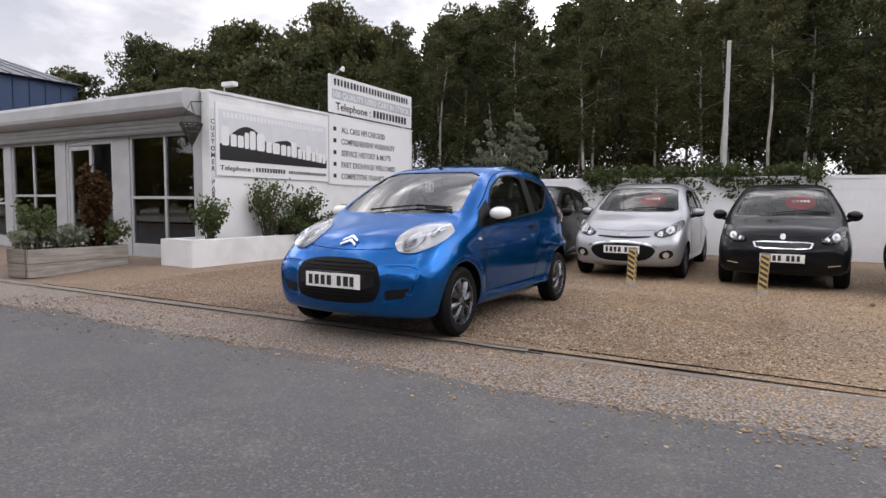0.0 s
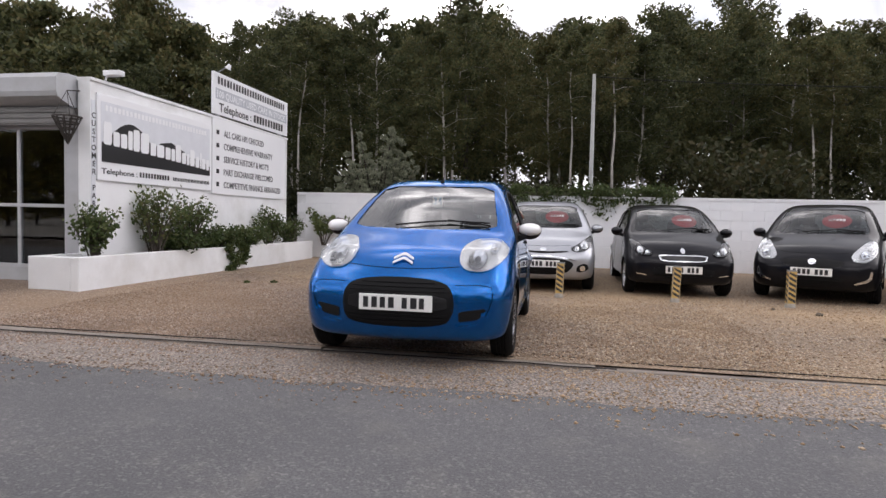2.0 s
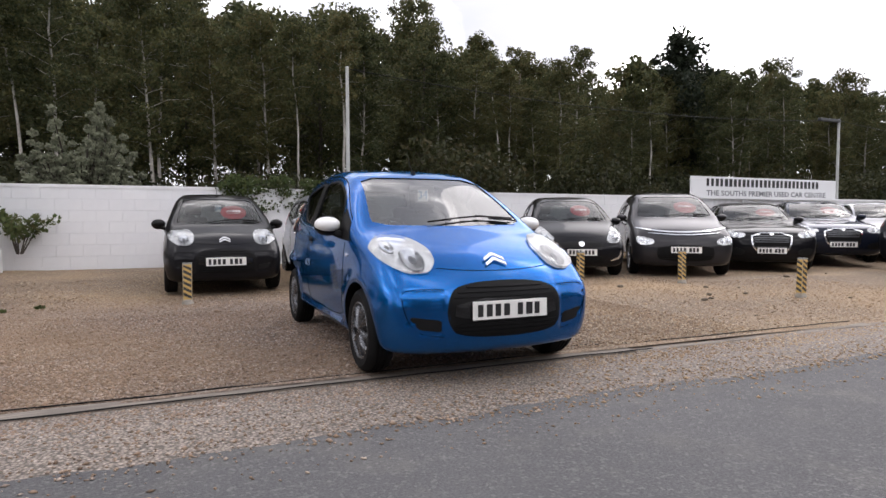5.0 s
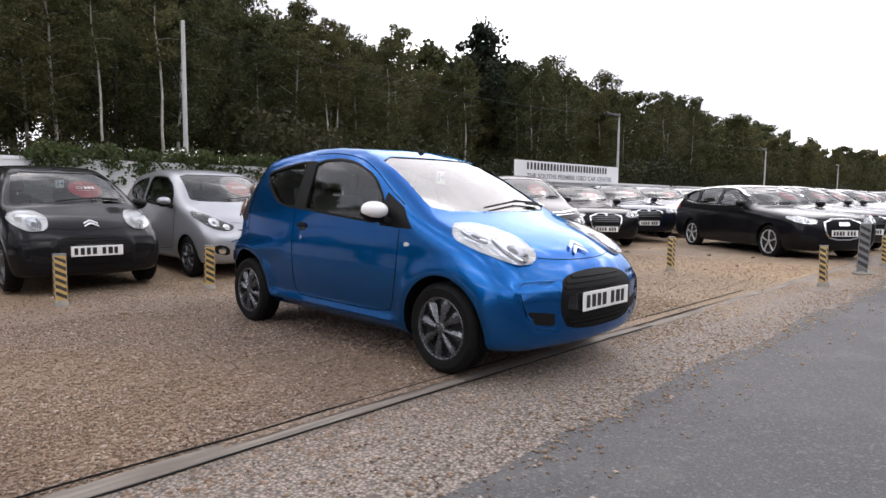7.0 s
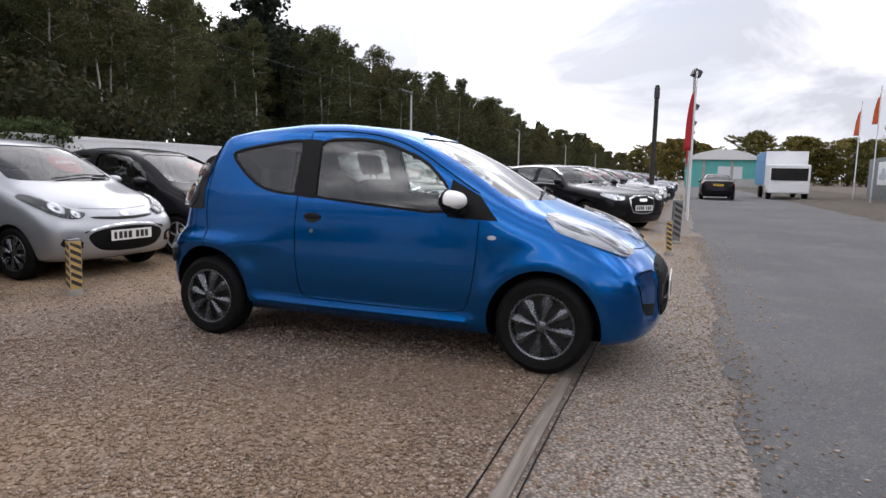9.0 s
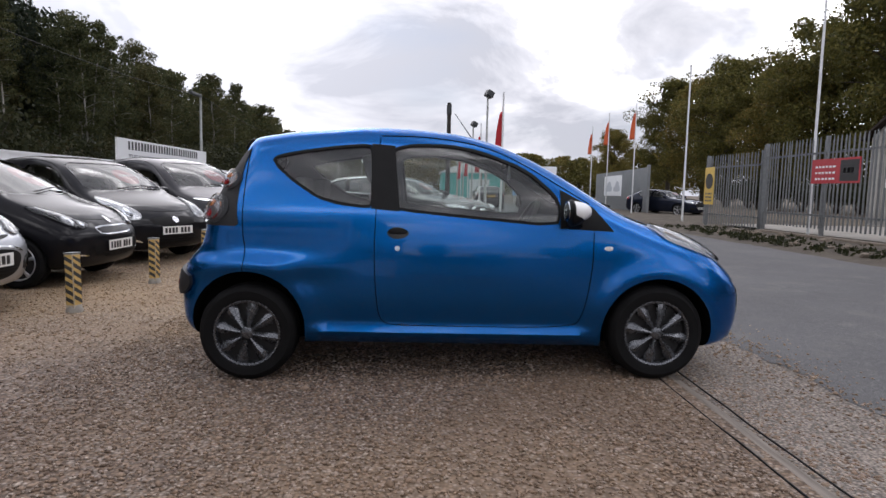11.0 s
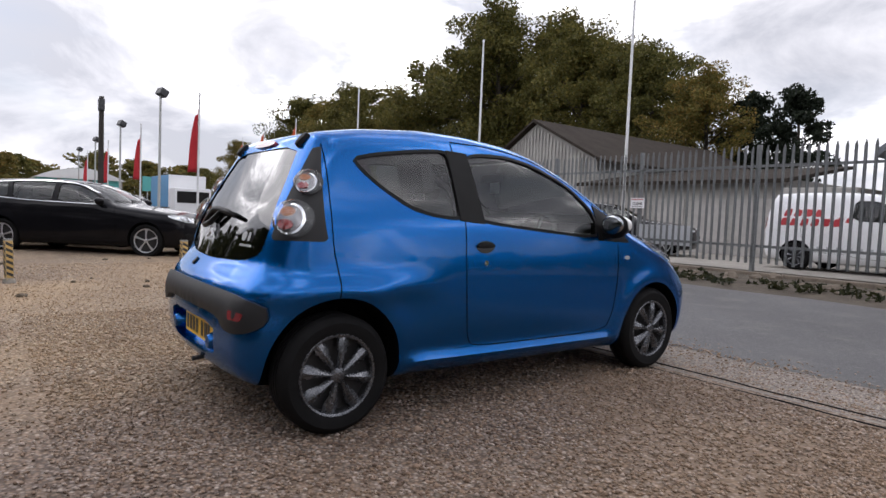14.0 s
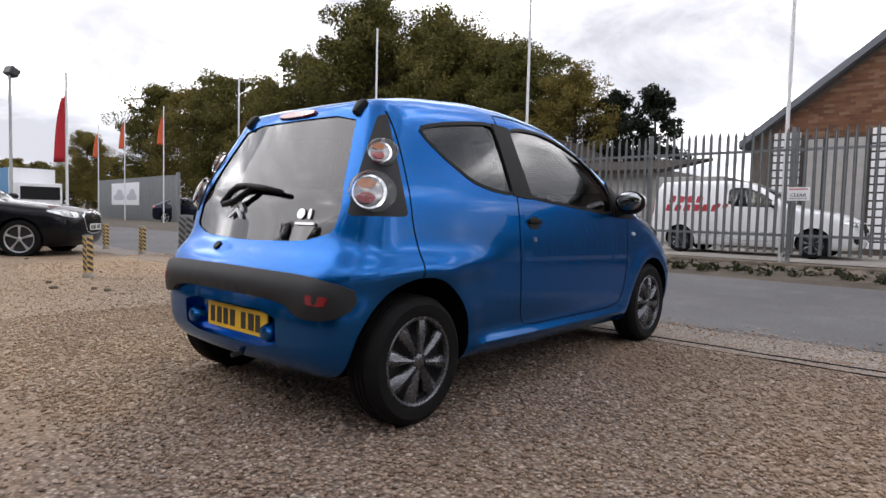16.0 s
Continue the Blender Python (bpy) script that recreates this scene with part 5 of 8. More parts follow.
bul = board("service_sign", "white sign board listing the dealer's services", 5.345, 8.30, 1.44, 2.80, "sign_white")
for k, (t, w) in enumerate((("ALL CARS HPI CHECKED", 1.55), ("COMPREHENSIVE WARRANTY", 1.95), ("SERVICE HISTORY & MOT'S", 1.78), ("PART EXCHANGE WELCOMED", 1.98), ("COMPETITIVE FINANCE ARRANGED", 2.35))):
    z = 2.50 - k * 0.235
    words("sign_lettering", t, 0.115, on_wall(5.72, z), M["sign_dark"], bul, w)
    box("bullet", SX + 0.0305, SX + 0.033, 5.47, 5.56, z + 0.02, z + 0.10, M["sign_black"], bul)
top = board("high_sign", "white sign board above the wall with contact lines", 5.34, 8.36, 2.875, 3.62, "sign_white", 0.05)
bars("address_bars", 26, 2.75, 0.13, on_wall(5.47, 3.42, 0.051), M["sign_black"], top, 0.3, 9)
box("grey_band", SX + 0.0505, SX + 0.053, 5.40, 8.30, 3.15, 3.34, M["sign_grey"], top)
words("sign_lettering", "100 QUALITY USED CARS IN STOCK", 0.12, on_wall(5.45, 3.185, 0.0535), M["sign_white"], top, 2.78)
words("sign_lettering", "Telephone :", 0.15, on_wall(5.52, 2.94, 0.051), M["sign_black"], top, 1.18)
bars("number_bars", 11, 1.35, 0.15, on_wall(6.80, 2.94, 0.051), M["sign_black"], top, 0.25, 12)
for y in (5.6, 8.1):
    box("sign_post", SX - 0.06, SX + 0.0015, y - 0.03, y + 0.03, 2.803, 3.5, M["pole_white"], top)
side = board("parking_sign", "narrow pale sign with vertical black lettering", 2.475, 2.545, 0.75, 2.55, "sign_pale", 0.012)
for k, ch in enumerate("CUSTOMER PARKING"):
    if ch != " ":
        words("sign_letter", ch, 0.075, on_wall(2.511, 2.31 - k * 0.107, 0.0125), M["sign_black"], side, None, "CENTER")
box("wall_cap", SX - 0.2, SX + 0.02, FY, 8.46, 2.803, 2.845, M["render_white"], office)
# camera box, small lamp, hanging basket
cc = empty("security_camera", "white box security camera on a bracket", "camera")
bm = bmesh.new()
add_box(bm, SX - 0.06, SX + 0.20, 2.76, 2.88, 2.93, 3.005, 0.015)
part("housing", bm, M["pole_white"], cc)
tube("bracket", (SX - 0.05, 2.8, 2.846), (SX - 0.02, 2.8, 2.94), 0.014, M["pole_white"], cc)
lm = empty("sign_lamp", "small spotlight on a bent arm above the sign", "lamp")
tube("arm", (SX - 0.02, 5.5, 3.60), (SX + 0.22, 5.5, 3.72), 0.012, M["galv"], lm)
lathe("lamp_head", [(0.001, 0.06), (0.03, 0.05), (0.055, -0.03), (0.001, -0.03)], M["pole_white"], lm, 16, "Z", m=pose(SX + 0.24, 5.5, 3.71, 0, 30, 0))
hb = empty("hanging_basket", "empty dark wire cone basket on a wall bracket", "basket")
bm = bmesh.new()
for k in range(5):
    z, r = 2.28 - 0.075 * k, 0.17 - 0.038 * k
    for i in range(14):
        a, b = 2 * math.pi * i / 14, 2 * math.pi * (i + 1) / 14
        add_tube(bm, (r * math.cos(a), r * math.sin(a), z), (r * math.cos(b), r * math.sin(b), z), 0.011, seg=5)
for i in range(12):
    a = 2 * math.pi * i / 12
    add_tube(bm, (0.17 * math.cos(a), 0.17 * math.sin(a), 2.28), (0.01, 0, 1.93), 0.010, seg=5)
ob = part("wire_cone", bm, M["dark_wood"], hb)
ob.location = (SX - 0.15, FY - 0.22, 0)
bm = bmesh.new()
for i in range(3):
    a = 2 * math.pi * i / 3
    add_tube(bm, (SX - 0.15 + 0.16 * math.cos(a), FY - 0.22 + 0.16 * math.sin(a), 2.28), (SX - 0.15, FY - 0.22, 2.62), 0.004, seg=5)
add_tube(bm, (SX - 0.15, FY - 0.22, 2.62), (SX - 0.15, FY + 0.01, 2.66), 0.008, seg=6)
part("chain", bm, M["dark_wood"], hb)

# white planter wall along the sign wall, and its soil
pw = empty("planter_wall", "low white rendered planter wall along the office", "planter")
PX0, PX1, PY0, PY1 = SX + 0.003, -4.62, 1.72, 8.9
box("long_wall", PX1 - 0.12, PX1, PY0, PY1, -0.02, 0.50, M["render_white"], pw, bevel=0.012)
box("end_wall", PX0 - 0.25, PX1 - 0.123, PY0, PY0 + 0.12, -0.02, 0.50, M["render_white"], pw, bevel=0.012)
box("side_wall", PX0 - 0.25, PX0 - 0.13, PY0 + 0.123, FY - 0.003, -0.02, 0.50, M["render_white"], pw, bevel=0.012)
box("planter_soil", PX0, PX1 - 0.125, PY0 + 0.125, PY1, 0.1, 0.44, M["soil"], pw)
# wooden planter box before the door
wb = empty("wooden_planter", "weathered grey timber planter box before the entrance", "planter")
for k in range(2):
    z0 = 0.01 + k * 0.195
    box("board", -5.95, -5.90, 0.13, 1.57, z0 + 0.003, z0 + 0.19, M["timber_y"], wb, bevel=0.006)
    box("board", -6.45, -6.40, 0.13, 1.57, z0 + 0.003, z0 + 0.19, M["timber_y"], wb, bevel=0.006)
    box("end_board", -6.398, -5.952, 0.11, 0.16, z0 + 0.003, z0 + 0.19, M["timber"], wb, bevel=0.006)
    box("end_board", -6.398, -5.952, 1.54, 1.59, z0 + 0.003, z0 + 0.19, M["timber"], wb, bevel=0.006)
box("corner_post", -6.39, -6.31, 0.17, 0.25, 0.0, 0.58, M["timber_y"], wb, bevel=0.006)
box("planter_soil", -6.398, -5.952, 0.162, 1.538, 0.05, 0.335, M["soil"], wb)

# ---- bollards ----
def bollard_proto(w, h, name, label, flat=False):
    b = empty(name, label, "bollard", "striped bollards round the forecourt")
    bm = bmesh.new()
    add_box(bm, -w / 2, w / 2, -w * 0.36, w * 0.36, -0.1, h, 0.008)
    part("post", bm, M["bollard_body"] if not flat else M["galv"], b)
    lathe("base_collar", [(w * 0.62, -0.02), (w * 0.66, 0.015), (w * 0.52, 0.05), (w * 0.3, 0.055)], M["concrete"], b, 12, "Z")
    box("post_cap", -w / 2 - 0.004, w / 2 + 0.004, -w * 0.36 - 0.004, w * 0.36 + 0.004, h + 0.001, h + 0.014, M["galv"], b, bevel=0.003)
    for turn in (0, 90, 180, 270):
        hw, off = (w * 0.44, w * 0.36) if turn % 180 == 0 else (w * 0.32, w * 0.5)
        rot = Matrix.Rotation(radians(turn), 4, "Z")
        ob = box("yellow_band", -hw, hw, -off - 0.002, -off - 0.0004, h * 0.12, h * 0.985, M["bollard_y"] if not flat else M["galv"], b)
        ob.matrix_basis = rot
        n = 6
        st = h * 0.84 / n
        for i in range(n):
            z = h * 0.13 + i * st
            q = [(-hw, z + hw * 1.1), (hw, z), (hw, z + st * 0.52), (-hw, z + hw * 1.1 + st * 0.52)]
            q = [(c, min(e, h * 0.98)) for c, e in q]
            if q[0][1] >= h * 0.979:
                q = [(hw * 0.2, h * 0.979), q[1], q[2]] if q[1][1] < h * 0.97 else []
            if q:
                ob = prism("black_stripe", q, "y", -off - 0.0036, -off - 0.0021, M["bollard_k"], b)
                ob.matrix_basis = rot
    return b


proto = bollard_proto(0.105, 0.50, "bollard", "short post with faded yellow and black stripes")
spots = [(-1.76, 4.32), (-0.2, 4.45), (1.1, 4.38), (2.72, 4.40), (4.22, 4.37), (5.50, 3.43), (5.58, 1.47), (5.49, -0.56), (9.1, -0.62), (10.9, -0.64), (12.7, -0.64), (14.5, -0.66), (16.3, -0.68), (18.1, -0.7), (19.9, -0.7)]
rnd = random.Random(3)
for k, (x, y) in enumerate(spots):
    mm = pose(x, y, gz(x, y), rnd.uniform(-2, 2), rnd.uniform(-2.5, 2.5), rnd.uniform(-14, 14))
    if k == 0:
        proto.matrix_basis = mm
    else:
        copy_thing(proto, mm)
tall = bollard_proto(0.19, 0.74, "bollard", "wider grey post with black diagonal stripes", True)
tall.matrix_basis = pose(7.42, -0.62, 0, 1, -1, 10)

# ---- palisade fence ----
FN = -8.75
def pale_mesh(h):
    """A W-shaped steel pale with a pointed head."""
    xs = [(-0.029, 0.0), (-0.019, 0.014), (-0.007, 0.0), (0.007, 0.0), (0.019, 0.014), (0.029, 0.0)]
    bm = bmesh.new()
    rows = []
    for z, k in ((0.08, 1), (h - 0.10, 1), (h - 0.0, 0.12)):
        a = [bm.verts.new((x * k, y, z)) for x, y in xs]
        b = [bm.verts.new((x * k, y + 0.004, z)) for x, y in xs]
        rows.append((a, b))
    for (a0, b0), (a1, b1) in zip(rows, rows[1:]):
        for i in range(5):
            bm.faces.new((a0[i], a0[i + 1], a1[i + 1], a1[i]))
            bm.faces.new((b0[i + 1], b0[i], b1[i], b1[i + 1]))
        bm.faces.new((a0[0], a1[0], b1[0], b0[0]))
        bm.faces.new((a0[5], b0[5], b1[5], a1[5]))
    bmesh.ops.recalc_face_normals(bm, faces=bm.faces)
    me = bpy.data.meshes.new("pale")
    bm.to_mesh(me)
    bm.free()
    me.materials.append(M["galv"])
    return me


PALE = pale_mesh(2.42)


def palisade(name, label, p0, p1, post_every=2.75, step=0.153, h=2.42, z=0.05):
    f = empty(name, label, "fence", "palisade fence along the road", Matrix.Translation((0, 0, z)))
    tagged(f, kind="structure")
    a, b = Vector(p0), Vector(p1)
    d = b - a
    ang = math.degrees(math.atan2(d.y, d.x))
    fr = pose(a.x, a.y, 0, 0, 0, ang)
    n = int(d.length / step)
    for i in range(n):
        ob = new("pale", PALE)
        ob.parent = f
        ob.matrix_basis = fr @ pose(0.07 + i * step, -0.052 + rnd.uniform(-0.002, 0.002), rnd.uniform(-0.012, 0.012), rnd.uniform(-0.5, 0.5), rnd.uniform(-0.4, 0.4), 0)
    for zz in (0.42, 2.02):
        ob = box("rail", 0, d.length, -0.012, 0.028, zz - 0.025, zz + 0.025, M["galv"], f)
        ob.matrix_basis = fr
    k = 0
    while k <= d.length + 0.01:
        ob = box("fence_post", -0.032, 0.032, 0.032, 0.13, -0.3, 2.45, M["galv"], f)
        ob.matrix_basis = fr @ Matrix.Translation((k, 0, 0))
        k += post_every
    return f


palisade("fence_south", "grey galvanised palisade fence with pointed pales", (13.95, FN), (-9.0, FN), z=0.23)
palisade("gate_palisade", "grey galvanised palisade gate leaf", (17.3, -8.55), (14.05, -8.72), 3.2)
# low concrete strip under the fence and rubble
tagged(box("fence_kerb", -9, 14, FN - 0.16, FN + 0.10, -0.05, 0.13, M["rubble"], bevel=0.02), "broken concrete strip under the fence", "kerb", kind="structure")


def rubble(name, label, n, x0, x1, y0, y1, s0, s1, material, seed):
    r = random.Random(seed)
    for k in range(n):
        bm = bmesh.new()
        bmesh.ops.create_icosphere(bm, subdivisions=2, radius=1.0)
        s = r.uniform(s0, s1)
        for v in bm.verts:
            v.co *= 1 + 0.45 * noise.noise(v.co * 1.4 + Vector((seed, k * 3.1, 0)))
            v.co = Vector((v.co.x * s * r.uniform(0.95, 1.05), v.co.y * s * 0.75, v.co.z * s * 0.55))
        ob = part(name, bm, material)
        x, y = r.uniform(x0, x1), r.uniform(y0, y1)
        ob.matrix_basis = pose(x, y, s * 0.2 + 0.05 * (1 if y < -6.4 else 0), 0, 0, r.uniform(0, 360))
        tagged(ob, label, "rubble", "lumps of rubble")


rubble("rubble_lump", "broken lump of concrete on the verge", 90, -4, 14, -8.5, -6.6, 0.04, 0.17, M["rubble"], 3)
rubble("clod", "dark clod of earth on the gravel", 16, 3.5, 9.5, 0.6, 4.0, 0.015, 0.05, M["soil"], 4)

# ---- the cars ----
CITY = dict(
    top=[(-0.62, 0.62), (-0.5, 0.72), (-0.4, 0.79), (-0.2, 0.868), (0.0, 0.936), (0.12, 0.98), (0.25, 1.055), (0.45, 1.175), (0.665, 1.29), (0.9, 1.386), (1.1, 1.434), (1.4, 1.462), (1.7, 1.464), (2.1, 1.428), (2.35, 1.382), (2.6, 1.32)],
    front=[(0.15, -0.50), (0.22, -0.60), (0.35, -0.640), (0.5, -0.640), (0.585, -0.628), (0.62, -0.60), (0.70, -0.54), (0.78, -0.45), (0.9, -0.30)],
    rear=[(0.18, 2.70), (0.29, 2.79), (0.44, 2.80), (0.61, 2.775), (0.68, 2.74), (0.725, 2.684), (0.80, 2.664), (0.915, 2.632), (1.0, 2.596), (1.15, 2.515), (1.32, 2.42), (1.42, 2.385)],
    side=[(0.18, 0.725), (0.3, 0.76), (0.45, 0.782), (0.6, 0.785), (0.75, 0.78), (0.87, 0.764), (0.95, 0.753), (1.1, 0.697), (1.25, 0.638), (1.35, 0.592), (1.47, 0.535)],
    plan=[(-0.6, 0.96), (0.0, 0.99), (0.5, 1.0), (1.7, 1.0), (2.2, 0.985), (2.75, 0.93)],
    wrap=0.18, crown=0.06, nose=0.30, tail=0.12, r_front=0.08, r_rear=0.05, r_side=0.11, bottom=0.19, flare=0.018, arch=0.326, arch_z=0.286, scoop=0.016, wheel_dz=(0.018, -0.018), wheel=0.275, base=2.34, track=0.778,
    swage=(1.66, 0.665, 2.22, 0.640, 0.030), swage_w=0.062, sill=(0.34, 2.04, 0.270, 0.031), rims="trim", rim_r=0.185, core=(-0.15, 2.30, 0.6), mid=1.2, floor=0.62, rows=196, cols=264,
    side_glass=[rounded([(1.535, 1.30), (1.505, 1.325), (1.42, 1.342), (1.22, 1.344), (1.03, 1.312), (0.77, 1.212), (0.605, 1.07), (0.575, 0.98), (0.60, 0.90), (1.12, 0.94), (1.49, 0.972), (1.51, 1.0)], 1, 0.2),
                rounded([(2.225, 1.25), (2.10, 1.283), (1.85, 1.322), (1.675, 1.338), (1.652, 1.30), (1.642, 1.01), (1.66, 0.982), (1.825, 0.998), (1.95, 1.03), (2.10, 1.125), (2.19, 1.20)], 1, 0.2)],
    side_black=[[(0.575, 1.10), (0.39, 1.005), (0.272, 0.872), (0.58, 0.884)], [(1.66, 1.343), (1.525, 1.335), (1.488, 0.962), (1.65, 0.975)]],
    seams=[[(1.614, 1.385), (1.621, 0.965), (1.63, 0.72), (1.612, 0.432), (1.586, 0.338), (1.528, 0.316), (1.2, 0.314), (0.493, 0.316), (0.434, 0.385), (0.39, 0.648), (0.385, 0.864)],
           [(2.362, 1.31), (2.376, 0.861), (2.345, 0.72), (2.357, 0.611)], [(1.606, 1.395), (1.324, 1.396), (1.023, 1.353), (0.792, 1.256), (0.567, 1.119), (0.404, 1.025)]],
    seams_f=[[(-0.405, 0.722), (-0.2, 0.705), (0, 0.702), (0.2, 0.705), (0.405, 0.722)], [(-0.40, 0.602), (-0.52, 0.606), (-0.62, 0.600), (-0.655, 0.575), (-0.655, 0.50), (-0.62, 0.40), (-0.55, 0.335), (-0.42, 0.318)], [(0.40, 0.602), (0.52, 0.606), (0.62, 0.600), (0.655, 0.575), (0.655, 0.50), (0.62, 0.40), (0.55, 0.335), (0.42, 0.318)]],
    screen=rounded([(-0.50, 1.362), (0.50, 1.362), (0.605, 1.01), (0.5, 0.985), (0, 0.976), (-0.5, 0.985), (-0.605, 1.01)], 1, 0.10), screen_to=1.15,
    back=rounded([(-0.43, 1.305), (0.43, 1.305), (0.50, 1.12), (0.57, 0.90), (0.555, 0.79), (0.40, 0.748), (0, 0.735), (-0.40, 0.748), (-0.555, 0.79), (-0.57, 0.90), (-0.50, 1.12)], 1, 0.15), back_from=1.9,
    lamp=rounded([(0.64, 0.905), (0.47, 0.897), (0.392, 0.83), (0.40, 0.745), (0.46, 0.696), (0.59, 0.690), (0.70, 0.755), (0.725, 0.83)], 2, 0.2), bowls=[(0.525, 0.768, 0.064, "lamp_silver"), (0.628, 0.840, 0.034, "lamp_silver")], lamp_back="reflector", screen_glass="glass_screen",
    grille=rounded([(-0.32, 0.628), (0, 0.652), (0.32, 0.628), (0.395, 0.55), (0.40, 0.40), (0.32, 0.308), (-0.32, 0.308), (-0.40, 0.40), (-0.395, 0.55)], 2), slats=[0.615, 0.588, 0.56, 0.39, 0.365, 0.34],
    # black corner patches: a little plastic, mostly the bumper recess's shade as colour
    front_bits=[(rounded([(s * 0.43, 0.42), (s * 0.62, 0.445), (s * 0.565, 0.368), (s * 0.43, 0.348)][::s], 1, 0.12), "black_plastic", 0.004) for s in (-1, 1)] + [(rounded([(-0.345, 0.545), (0.345, 0.545), (0.36, 0.41), (-0.36, 0.41)], 1), "gloss_black", 0.006)],
    rear_bits=[], plate_z=0.475, rear_plate_z=0.385, rear_plate_y=2.745, rear_plate_x=-0.03, seed=3, mirror=(0.50, 0.965), cap="white_cap", seat_y=1.28, seat_dz=-0.15, bench_y=2.08, dash_y=0.40, rv=(0.80, 1.27),
    recess=(-0.38, 0.38, 2.735, 0.30, 0.46), wipers=[[(-0.22, 0.992), (0.05, 1.022), (0.22, 1.036), (0.54, 1.020)], [(0.55, 0.998), (0.40, 1.022), (0.20, 1.040)], [(0.52, 1.004), (0.30, 1.015)]],
)


def blue_details(car, sh):
    """Rear lamps, bumper strip, handles and badges of the small hatchback."""
    for s, ax in ((-1, "r"), (1, "l")):
        cn = "1" if s < 0 else "2"
        tp = patch("tail_lamp", sh, rounded([(-0.035, 1.295), (-0.085, 1.08), (-0.133, 0.860), (0.110, 0.860), (0.062, 1.07), (0.005, 1.285)], 1, 0.06), cn, M["grey_plastic"], car, 0.004, 0.010, 0.04)
        for u, z, r in ((-0.017, 1.115, 0.052), (0.016, 0.952, 0.076)):
            patch("lamp_ring", sh, ellipse(u - r * 0.25, z, r * 0.95, r, 22), cn, M["steel_dark"], tp, 0.010, 0.010, 0.04)
            patch("chrome_ring", sh, ellipse(u + r * 0.10, z, r * 0.84, r * 0.88, 22), cn, M["chrome"], tp, 0.014, 0.010, 0.04)
            patch("clear_lens", sh, ellipse(u + r * 0.13, z, r * 0.72, r * 0.77, 22), cn, M["lamp_clear"], tp, 0.018, 0.008, 0.04, bulge=0.008)
            patch("red_lens", sh, ellipse(u + r * 0.22, z - r * 0.36, r * 0.42, r * 0.28, 16), cn, M["red_lens"], tp, 0.026, 0.006, 0.04)
            patch("amber_lens", sh, ellipse(u + r * 0.22, z + r * 0.34, r * 0.42, r * 0.26, 16), cn, M["amber"], tp, 0.026, 0.006, 0.04)
            patch("lamp_cover", sh, ellipse(u - r * 0.05, z, r * 1.05, r, 22), cn, M["glass_lamp"], tp, 0.032, 0.016, 0.04, bulge=0.012).visible_shadow = False
        h = patch("door_handle", sh, rounded([(1.565, 0.84), (1.53, 0.872), (1.47, 0.875), (1.425, 0.84), (1.47, 0.808), (1.53, 0.808)], 2), ax, M["gloss_black"], car, 0.003, 0.008, 0.03)
        patch("handle_grip", sh, rounded([(1.56, 0.845), (1.53, 0.868), (1.47, 0.87), (1.43, 0.845), (1.47, 0.835), (1.53, 0.835)], 2), ax, M["black_plastic"], h, 0.016, 0.014, 0.03, bulge=0.006)
        patch("door_lock", sh, ellipse(1.497, 0.757, 0.014, 0.014, 12), ax, M["chrome"], car, 0.005, 0.008, 0.03)
        patch("side_repeater", sh, ellipse(0.302, 0.777, 0.026, 0.013, 16), ax, M["reflector"], car, 0.007, 0.01, 0.03, "small clear oval side repeater", bulge=0.004)
        # spoiler lug at the top of the hatch
        bm = bmesh.new()
        add_box(bm, -0.030, 0.030, -0.038, 0.045, -0.03, 0.020, 0.018)
        for v in bm.verts:
            if v.co.y > 0.02:
                v.co.x *= 0.55
        ob = part("spoiler_lug", bm, M["black_plastic"], car, smooth=True)
        ob.matrix_basis = pose(s * 0.43, 2.395, 1.335, -50, 0, 0)
        # round reversing sensor bumps beside the plate
        lathe("bumper_knob", [(0.001, 0.05), (0.03, 0.045), (0.042, 0.02), (0.045, -0.03)], car.children[0].data.materials[0], car, 18, "Z", m=pose(s * 0.31 + 0.0, 2.745, 0.365, -90, 0, 0))
    strip = patch("bumper_strip", sh, rounded([(-0.72, 0.615), (0, 0.625), (0.72, 0.615), (0.735, 0.50), (0.66, 0.452), (0.52, 0.455), (0.44, 0.51), (0, 0.515), (-0.44, 0.51), (-0.52, 0.455), (-0.66, 0.452), (-0.735, 0.50)], 2, 0.22), "b", M["grey_plastic"], car, 0.020, 0.03, 0.04, "dark grey plastic rear bumper strip", bulge=0.012)
    for s in (-1, 1):
        patch("reflector", sh, rounded([(s * 0.57, 0.548), (s * 0.66, 0.545), (s * 0.65, 0.507), (s * 0.58, 0.51)], 1, 0.12), "b", M["red_dark"], strip, 0.033, 0.01, 0.05)
    patch("brake_lamp", sh, rounded([(-0.14, 1.346), (0.14, 1.346), (0.14, 1.318), (-0.14, 1.318)], 1), "b", M["red_lens"], car, 0.012, 0.016, 0.03)
    chevrons(car, sh, "f", 0.0, 0.752, 0.145, M["silver_badge"])
    chevrons(car, sh, "b", 0.15, 0.862, 0.10, M["sign_white"])
    for k in range(2):
        patch("badge_shape", sh, ellipse(-0.345 - 0.055 * k, 0.862, 0.024 - 0.014 * k, 0.022, 14), "b", M["silver_badge"], car, 0.003, 0.004, 0.05)
    patch("badge_bar", sh, [(-0.44, 0.815), (-0.32, 0.815), (-0.32, 0.826), (-0.44, 0.826)], "b", M["silver_badge"], car, 0.003, 0.004, 0.05)
